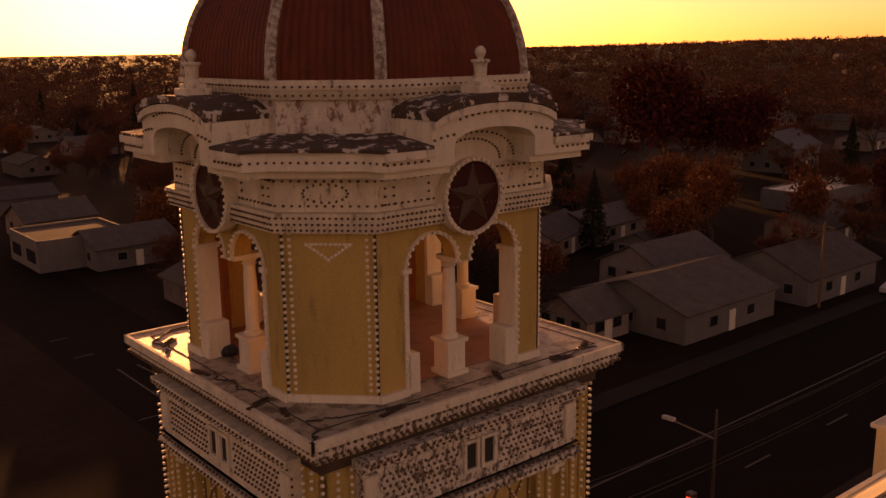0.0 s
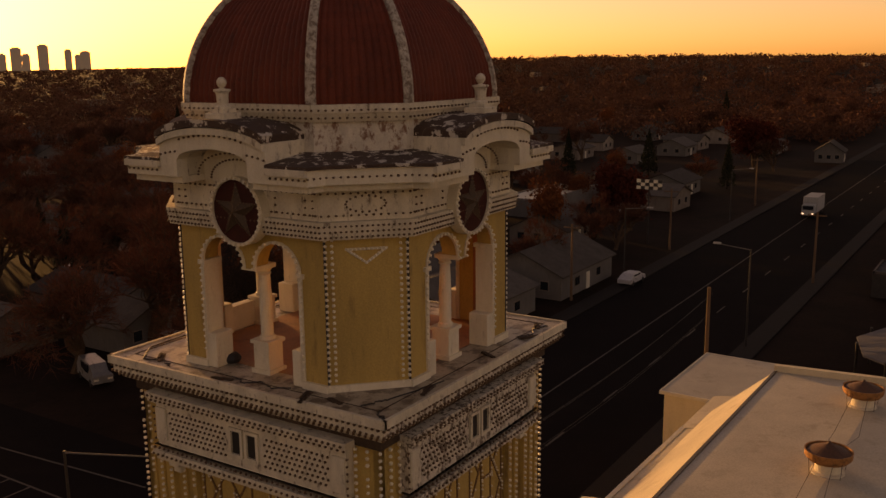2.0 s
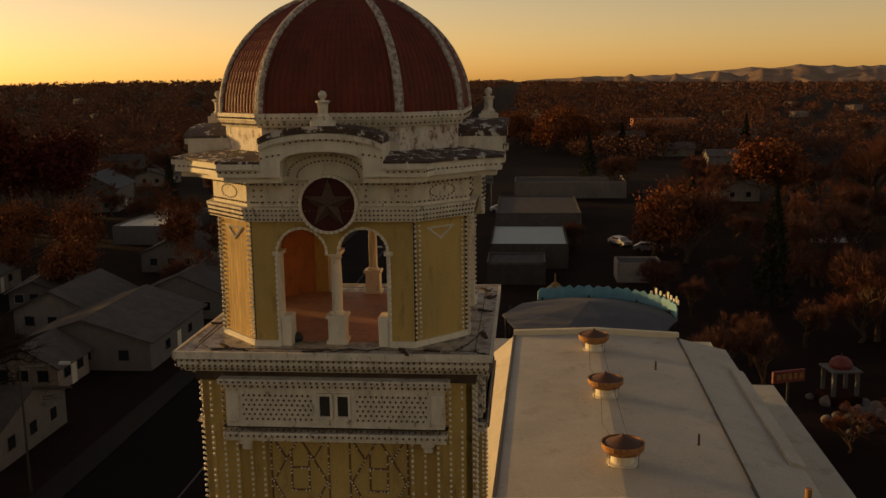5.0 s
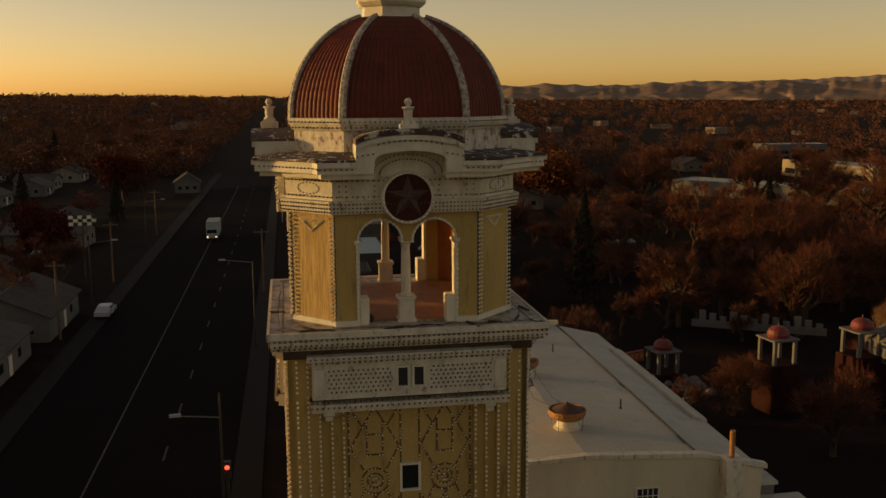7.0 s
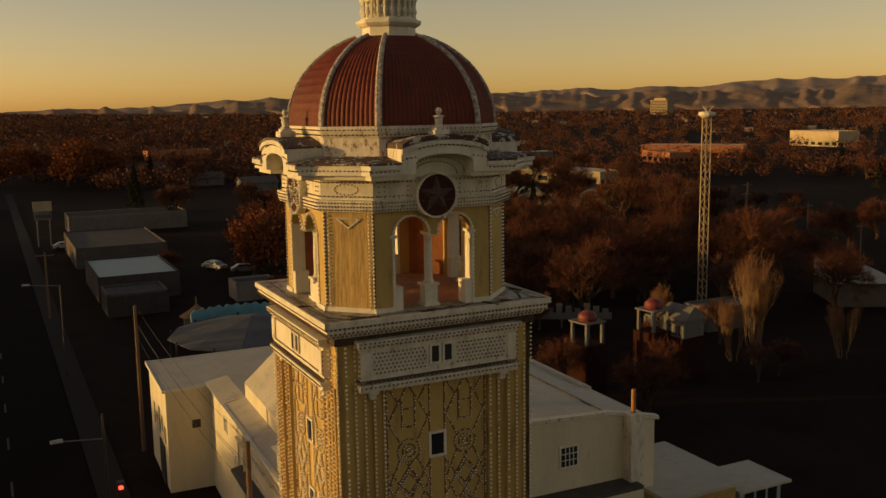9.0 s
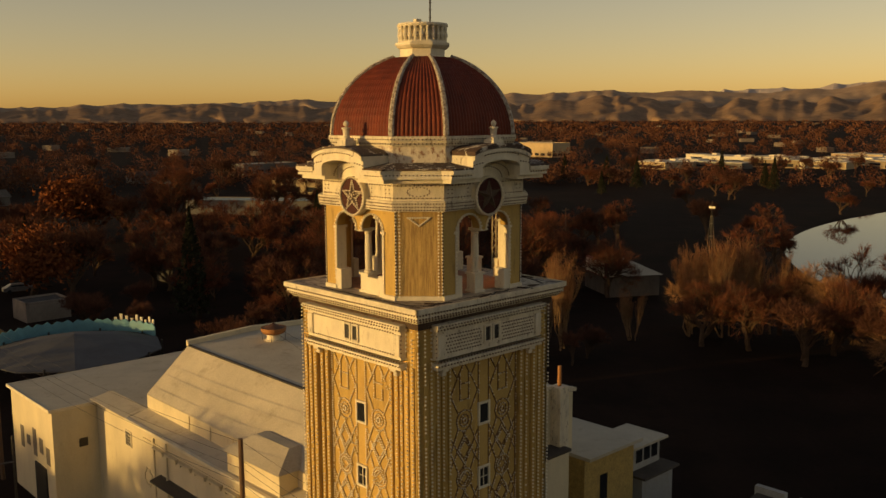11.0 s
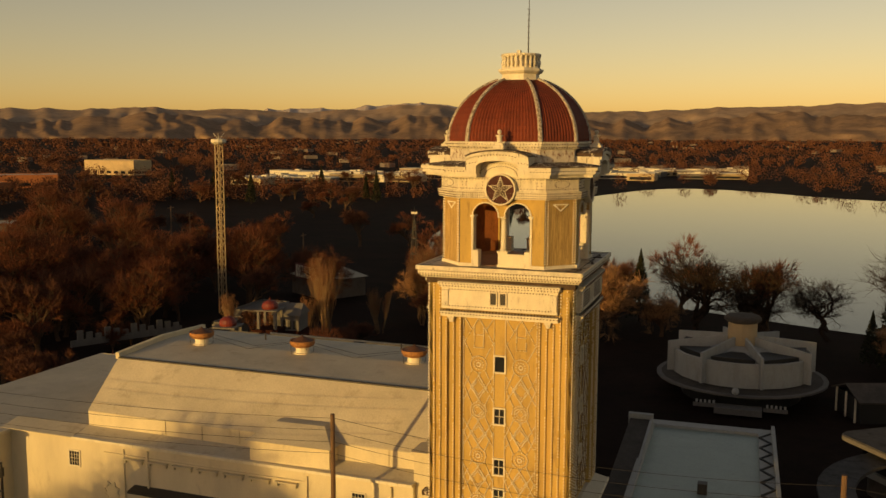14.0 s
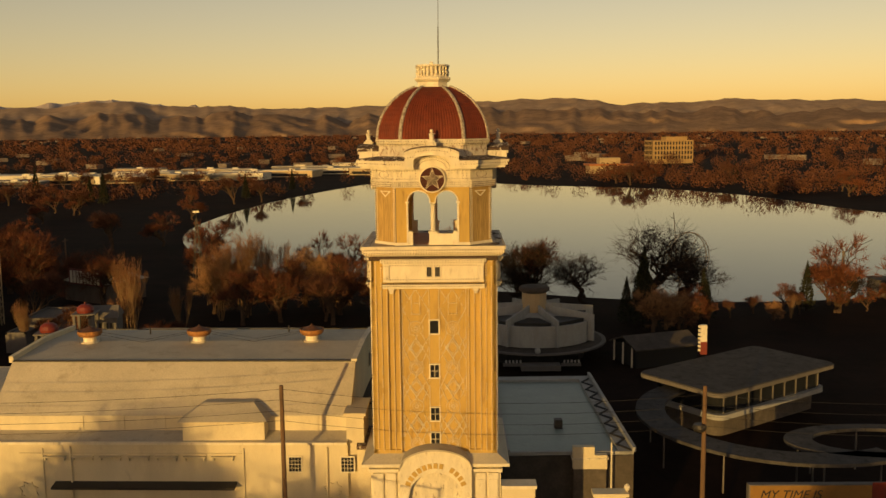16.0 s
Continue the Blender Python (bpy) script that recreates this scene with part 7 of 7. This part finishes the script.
def gazebo(x, y, z, rz, label):
    t = thing("gazebo", label, "gazebo", (x, y, 0), rz)
    part("base", box(bmesh.new(), -1.4, 1.4, -1.4, 1.4, 0, max(0.4, z - 3.2), bevel=0.05), DARKRED, t)
    for sx in (-1, 1):
        for sy in (-1, 1):
            part("column", box(bmesh.new(), sx * 1.0 - 0.15, sx * 1.0 + 0.15, sy * 1.0 - 0.15, sy * 1.0 + 0.15, max(0.4, z - 3.2), z - 1.15, bevel=0.02), GREYW, t)
    part("slab", box(bmesh.new(), -1.3, 1.3, -1.3, 1.3, z - 1.15, z - 0.98, bevel=0.03), GREYW, t)
    part("dome", lathe(bmesh.new(), [(0.88, z - 0.98), (0.95, z - 0.7), (0.82, z - 0.35), (0.5, z - 0.1), (0.08, z), (0.03, z + 0.3)], 18), REDP, t, "red domed roof")
    return t


gazebo(51.5, -31.7, 4.0, 8, "small square pavilion with white posts and red dome")
gazebo(41.4, -37.8, 7.5, 8, "small square pavilion with white posts and red dome")
gazebo(40.4, -45.0, 8.1, 8, "small red-domed pavilion with white posts on a tall base")
rk = thing("rockery", "low pale rockery between the pavilions", "rockery", (48.5, -31.5, 0))
rr_ = random.Random(12)
for i in range(30):
    w = rr_.uniform(0.3, 0.65)
    part("rock", lathe(bmesh.new(), [(w, 0), (w * 1.1, w * 0.5), (w * 0.6, w * 1.1), (0.05, w * 1.3)], 6, rr_.uniform(-2.2, 2.2) + (i - 15) * 0.18, -2.4 + rr_.uniform(-0.6, 0.6) + 0.02 * (i - 15) ** 2), GREYW, rk)
lg = thing("loggia", "white stepped loggia beside a red-domed pavilion", "building", (39.2, -47.6, 0), 8)
part("wall", box(bmesh.new(), -1.6, 1.6, -1.4, 1.4, 4.4, 6.2), GREYW, lg)
part("base", box(bmesh.new(), -1.7, 1.7, -1.5, 1.5, 0, 4.4), DARKRED, lg, "dark base wall")
for k in range(4):
    part("opening", box(bmesh.new(), -1.2 + k * 0.65, -0.8 + k * 0.65, 1.38, 1.43, 4.6, 5.6), DARK, lg)
part("gable", prism(bmesh.new(), [(1.8, 1.6), (-1.8, 1.6), (-1.8, -1.6), (1.8, -1.6)], 6.2, 7.4, [(1.6, 0.1), (-1.6, 0.1), (-1.6, -0.1), (1.6, -0.1)]), GREYW, lg)
rs = thing("ride_sign", "long low sign board with pale shapes", "sign", (61.2, -46.7, 0), 60)
part("board", box(bmesh.new(), -7, 7, -0.1, 0.1, 1.6, 2.4), GREYW, rs)
for i in range(12):
    part("bar", box(bmesh.new(), -6.6 + i * 1.1, -5.9 + i * 1.1, -0.16, 0.16, 1.9, 2.9 + 0.3 * (i % 3)), GREYW, rs)
rs2 = thing("ride_sign", "red sign board with pale shapes", "sign", (41.3, -24.5, 0), 20)
part("board", box(bmesh.new(), -0.1, 0.1, -1.35, 1.35, 5.0, 5.9), REDP, rs2)
part("post", rod(bmesh.new(), (0, 0, 0), (0, 0, 5), 0.1, 0.1, 6), IRON, rs2)
for i in range(5):
    part("bar", box(bmesh.new(), -0.16, -0.1, -1.15 + i * 0.48, -0.85 + i * 0.48, 5.25, 5.65), YELLOWP, rs2)
mq = thing("marquee_building", "low ride building with a pale striped marquee", "building", (56.5, -93, 0), -30)
part("wall", box(bmesh.new(), -5, 5, -4, 4, 0, 3.2), HOUSEW, mq)
part("roof", prism(bmesh.new(), [(5.4, 4.4), (-5.4, 4.4), (-5.4, -4.4), (5.4, -4.4)], 3.2, 5.2, [(1.5, 0.3), (-1.5, 0.3), (-1.5, -0.3), (1.5, -0.3)]), ROOFING, mq)
part("marquee", box(bmesh.new(), -5, 2.6, 4.6, 4.9, 3.0, 5.4), REDP, mq)
for i in range(9):
    part("stripe", box(bmesh.new(), -4.7 + i * 0.8, -4.15 + i * 0.8, 4.9, 4.98, 3.2, 5.2), WHITE_C, mq)

# slender lattice spire with a small vane
sp = thing("spire", "slender dark lattice spire with a vane", "spire", (40.9, -92.6, 0))
for sx, sy in ((-1, -1), (1, -1), (1, 1), (-1, 1)):
    part("leg", rod(bmesh.new(), (0.9 * sx, 0.9 * sy, 0), (0.1 * sx, 0.1 * sy, 13.0), 0.08, 0.05, 5), IRON, sp)
for z in (2.5, 5.0, 7.5, 10.0, 11.8):
    w = 0.9 - 0.8 * z / 13
    part("tie", ring_frame(bmesh.new(), -w, w, z - 0.05, z + 0.05, 0.03, -w, w), IRON, sp)
part("vane", box(bmesh.new(), -0.5, 0.5, -0.03, 0.03, 14.0, 14.3), WHITE_C, sp)
part("mast", rod(bmesh.new(), (0, 0, 12.9), (0, 0, 15.2), 0.05, 0.03, 5), IRON, sp)

# drop tower of open steelwork
dt = thing("drop_tower", "tall slender steel lattice ride tower", "ride tower", (64.0, -72.4, 0))
for sx in (-0.4, 0.4):
    for sy in (-0.4, 0.4):
        part("leg", rod(bmesh.new(), (sx, sy, 0), (sx, sy, 25.6), 0.09, 0.08, 6), WALLTONE, dt)
bm = bmesh.new()
for i in range(26):
    z = i * 0.98
    s = 1 if i % 2 else -1
    for a, b in (((-0.4 * s, -0.4), (0.4 * s, -0.4)), ((-0.4 * s, 0.4), (0.4 * s, 0.4))):
        rod(bm, (*a, z), (*b, z + 0.98), 0.045, 0.045, 4)
    for a, b in (((-0.4, -0.4 * s), (-0.4, 0.4 * s)), ((0.4, -0.4 * s), (0.4, 0.4 * s))):
        rod(bm, (*a, z), (*b, z + 0.98), 0.045, 0.045, 4)
part("bracing", bm, WALLTONE, dt)
part("head", lathe(bmesh.new(), [(0.7, 25.2), (1.1, 25.5), (1.1, 25.9), (0.5, 26.0)], 12), WHITE_C, dt)
for k in range(3):
    a = 2.1 * k
    part("top_arm", rod(bmesh.new(), (0, 0, 25.8), (0.9 * math.cos(a), 0.9 * math.sin(a), 26.8), 0.05, 0.03, 5), WHITE_C, dt)
for x, y, h in ((95, -110, 11), (88, -118, 9), (110, -125, 11), (70, -110, 8), (120, -90, 9)):
    utility_pole(x, y, h, "thin lamp post in the dark park", 1)

# ---- park buildings beside the tower ----
part("edge_strip", box(bmesh.new(), -4.6, -3.55, -8.6, 11.6, 4.052, 4.3), PAVW, pool, "broad pale edge strip")
part("edge_strip", box(bmesh.new(), -3.55, 4.6, -8.6, -7.5, 4.052, 4.3), PAVW, pool, "broad pale edge strip")
part("edge_strip", box(bmesh.new(), 4.2, 4.6, -7.5, 11.6, 4.052, 4.5), PAVW, pool)
for i in range(16):
    y0, xa, xb = -7.5 + i * 1.18, (-4.42, -3.62)[i % 2], (-3.62, -4.42)[i % 2]
    part("zigzag", rod(bmesh.new(), (xa, y0, 4.33), (xb, y0 + 1.18, 4.33), 0.09, 0.09, 5), DARK, pool, "dark zigzag trim")
part("coping", box(bmesh.new(), -4.75, -4.5, -8.7, 11.7, 4.3, 4.62), PAVW, pool)
part("front_coping", box(bmesh.new(), -4.5, 4.6, 11.3, 11.6, 4.06, 4.3), PAVW, pool)
part("hatch", box(bmesh.new(), -0.3, 0.3, 5.2, 5.8, 4.05, 4.75), IRON, pool)
fr = thing("facade_fragment", "weathered cream stepped parapet", "facade", (-10.6, -6.2, 0))
part("panel", slab(bmesh.new(), [-1.2, -0.8, -0.3, 0.5, 1.2], lambda x: 3.3, lambda x: 4.9 if -0.3 < x < 1.2 else 4.3, -0.25, 0.25), STUCCO, fr)
# lower wall given a dark colour in place of the shade there
part("backing", box(bmesh.new(), -1.15, 1.15, -0.2, 0.2, 0, 3.3), SHINGLE, fr)
part("ledge", box(bmesh.new(), -1.3, 1.3, -0.32, 0.32, 4.0, 4.12), WHITE, fr)
part("post", rod(bmesh.new(), (-1.5, 0.2, 0), (-1.5, 0.2, 5.2), 0.06, 0.06, 8), WHITE_C, fr)
fr2 = thing("gate_pier", "cream stepped pier beside the tower", "pier", (-10.3, 4.2, 0))
part("pier", box(bmesh.new(), -0.9, 0.9, -0.35, 0.35, 0, 5.6), STUCCO, fr2)
part("cap", box(bmesh.new(), -1.05, 1.05, -0.45, 0.45, 5.6, 5.8), STUCCO, fr2)
part("lamp", lathe(bmesh.new(), [(0.06, 5.8), (0.16, 5.95), (0.18, 6.1), (0.05, 6.25)], 10, -1.0, 0), WHITE_C, fr2)
fr3 = thing("entrance_wall", "cream wall stepping down from the tower", "wall", (-4.9, 3.6, 0))
part("wall", box(bmesh.new(), -1.0, 1.0, -0.5, 0.4, 0, 5.9), STUCCO, fr3)
part("cap", box(bmesh.new(), -1.1, 1.0, -0.6, 0.5, 5.9, 6.1), WHITE_C, fr3)

# white porch house beyond the annex
pr = thing("porch_house", "white two-storey house with a glazed porch", "building", (4.9, -23.4, 0))
part("wall", box(bmesh.new(), -1.2, 2.4, -1.8, 1.6, 0, 4.6), PAVW, pr)
part("lower_roof", box(bmesh.new(), -1.6, 2.4, -2.0, 1.9, 4.6, 4.75), SHINGLE, pr)
part("upper_storey", box(bmesh.new(), -0.3, 2.4, -1.6, 1.4, 4.75, 6.3), PAVW, pr)
part("roof", box(bmesh.new(), -0.7, 2.6, -2.0, 1.8, 6.3, 6.45), ROOFING, pr)
for k in range(3):
    part("porch_window", box(bmesh.new(), 0.0 + k * 0.75, 0.6 + k * 0.75, 1.38, 1.44, 5.2, 6.1), GLASS, pr)
    part("side_window", box(bmesh.new(), -0.34, -0.28, -1.3 + k * 0.85, -0.65 + k * 0.85, 5.2, 6.1), GLASS, pr)
part("window", box(bmesh.new(), -0.7, -0.3, 1.58, 1.64, 1.6, 3.0), GLASS, pr)
part("window", box(bmesh.new(), 0.8, 1.6, 1.58, 1.64, 1.9, 3.4), GLASS, pr)
part("garden_wall", box(bmesh.new(), -4.2, -1.2, 0.6, 1.0, 0, 2.6), PAVW, pr)
# dark covered stair along the flat pavilion
st_ = thing("covered_stair", "long dark covered stair with white side wall", "stair", (-3.8, -17, 0))
part("roof", hall_block(bmesh.new(), [(7.0, 3.6), (7.0, 3.8), (-6.6, 5.2), (-6.6, 5.0)], -0.75, 0.75), SHINGLE, st_)
part("side_wall", hall_block(bmesh.new(), [(7.0, 0), (7.0, 3.9), (-6.6, 5.35), (-6.6, 0)], -0.95, -0.76), PAVW, st_)
part("head_wall", box(bmesh.new(), -0.95, 0.9, -7.0, -6.62, 0, 5.6), PAVW, st_)
# round pavilion details

for i in range(8):
    a = radians(16 + 45 * i)
    bm = bmesh.new()
    fin = [(1.5, 5.3), (1.5, 6.2), (7.6, 5.5), (7.6, 2.4), (6.85, 2.4), (6.85, 4.3)]
    va = [bm.verts.new((r, -0.11, z)) for r, z in fin]
    vb = [bm.verts.new((r, 0.11, z)) for r, z in fin]
    bm.faces.new(va)
    bm.faces.new(vb[::-1])
    for k in range(6):
        bm.faces.new((va[k], vb[k], vb[(k + 1) % 6], va[(k + 1) % 6]))
    bmesh.ops.transform(bm, verts=bm.verts[:], matrix=Matrix.Rotation(a, 4, "Z"))
    part("fin", bm, PAVW, rh, "white radial fin")
    a += math.pi / 8
    part("roof_panel", prism(bmesh.new(), [(6.5 * math.cos(a + t), 6.5 * math.sin(a + t)) for t in (-0.33, 0.33)] + [(3.2 * math.cos(a + t), 3.2 * math.sin(a + t)) for t in (0.2, -0.2)], 4.3, 5.05), DARK, rh, "dark roof opening")
part("canopy", lathe(bmesh.new(), [(6.0, 2.0), (8.5, 1.85), (8.5, 1.95), (6.0, 2.25)], 28), SHINGLE, rh, "thin round canopy")
part("canopy_rim", lathe(bmesh.new(), [(8.42, 1.8), (8.58, 1.8), (8.58, 2.0), (8.42, 2.0)], 28), GREYW, rh, "white rim of the canopy")
part("core", lathe(bmesh.new(), [(6.0, 0), (6.0, 2.0)], 20), DARK, rh)
for x in (-3.4, 3.1):
    part("sign_step", box(bmesh.new(), x - 1.1, x + 1.1, 8.6, 8.8, 0.7, 1.05), GREYW, rh)
    for k in range(5):
        part("letter_bar", box(bmesh.new(), x - 0.95 + k * 0.4, x - 0.75 + k * 0.4, 8.7, 8.76, 1.1, 1.4), PAVW, rh)
part("globe_lamp", lathe(bmesh.new(), [(0.05, 2.0), (0.3, 2.15), (0.36, 2.4), (0.25, 2.65), (0.04, 2.75)], 12, 0.3, 8.4), PAVW, rh, "white globe lamp on the rim")
part("entrance", box(bmesh.new(), -2.2, 2.2, 7.8, 9.4, 0.3, 0.9), GREYW, rh)
shed = thing("park_shed", "low shed with pale gable posts", "shed", (-24.4, -49.3, 0), 20)
part("wall", box(bmesh.new(), -4, 4, -2.5, 2.5, 0, 2.2), DARK, shed)
part("roof", hall_block(bmesh.new(), [(-3, 2.2), (0, 3.3), (3, 2.2), (3, 2.05), (0, 3.12), (-3, 2.05)], -4.4, 4.4), SHINGLE, shed)
for y in (-2, 0, 2):
    part("post", box(bmesh.new(), 4.2, 4.35, y - 0.08, y + 0.08, 0, 2.5), WHITE_C, shed)
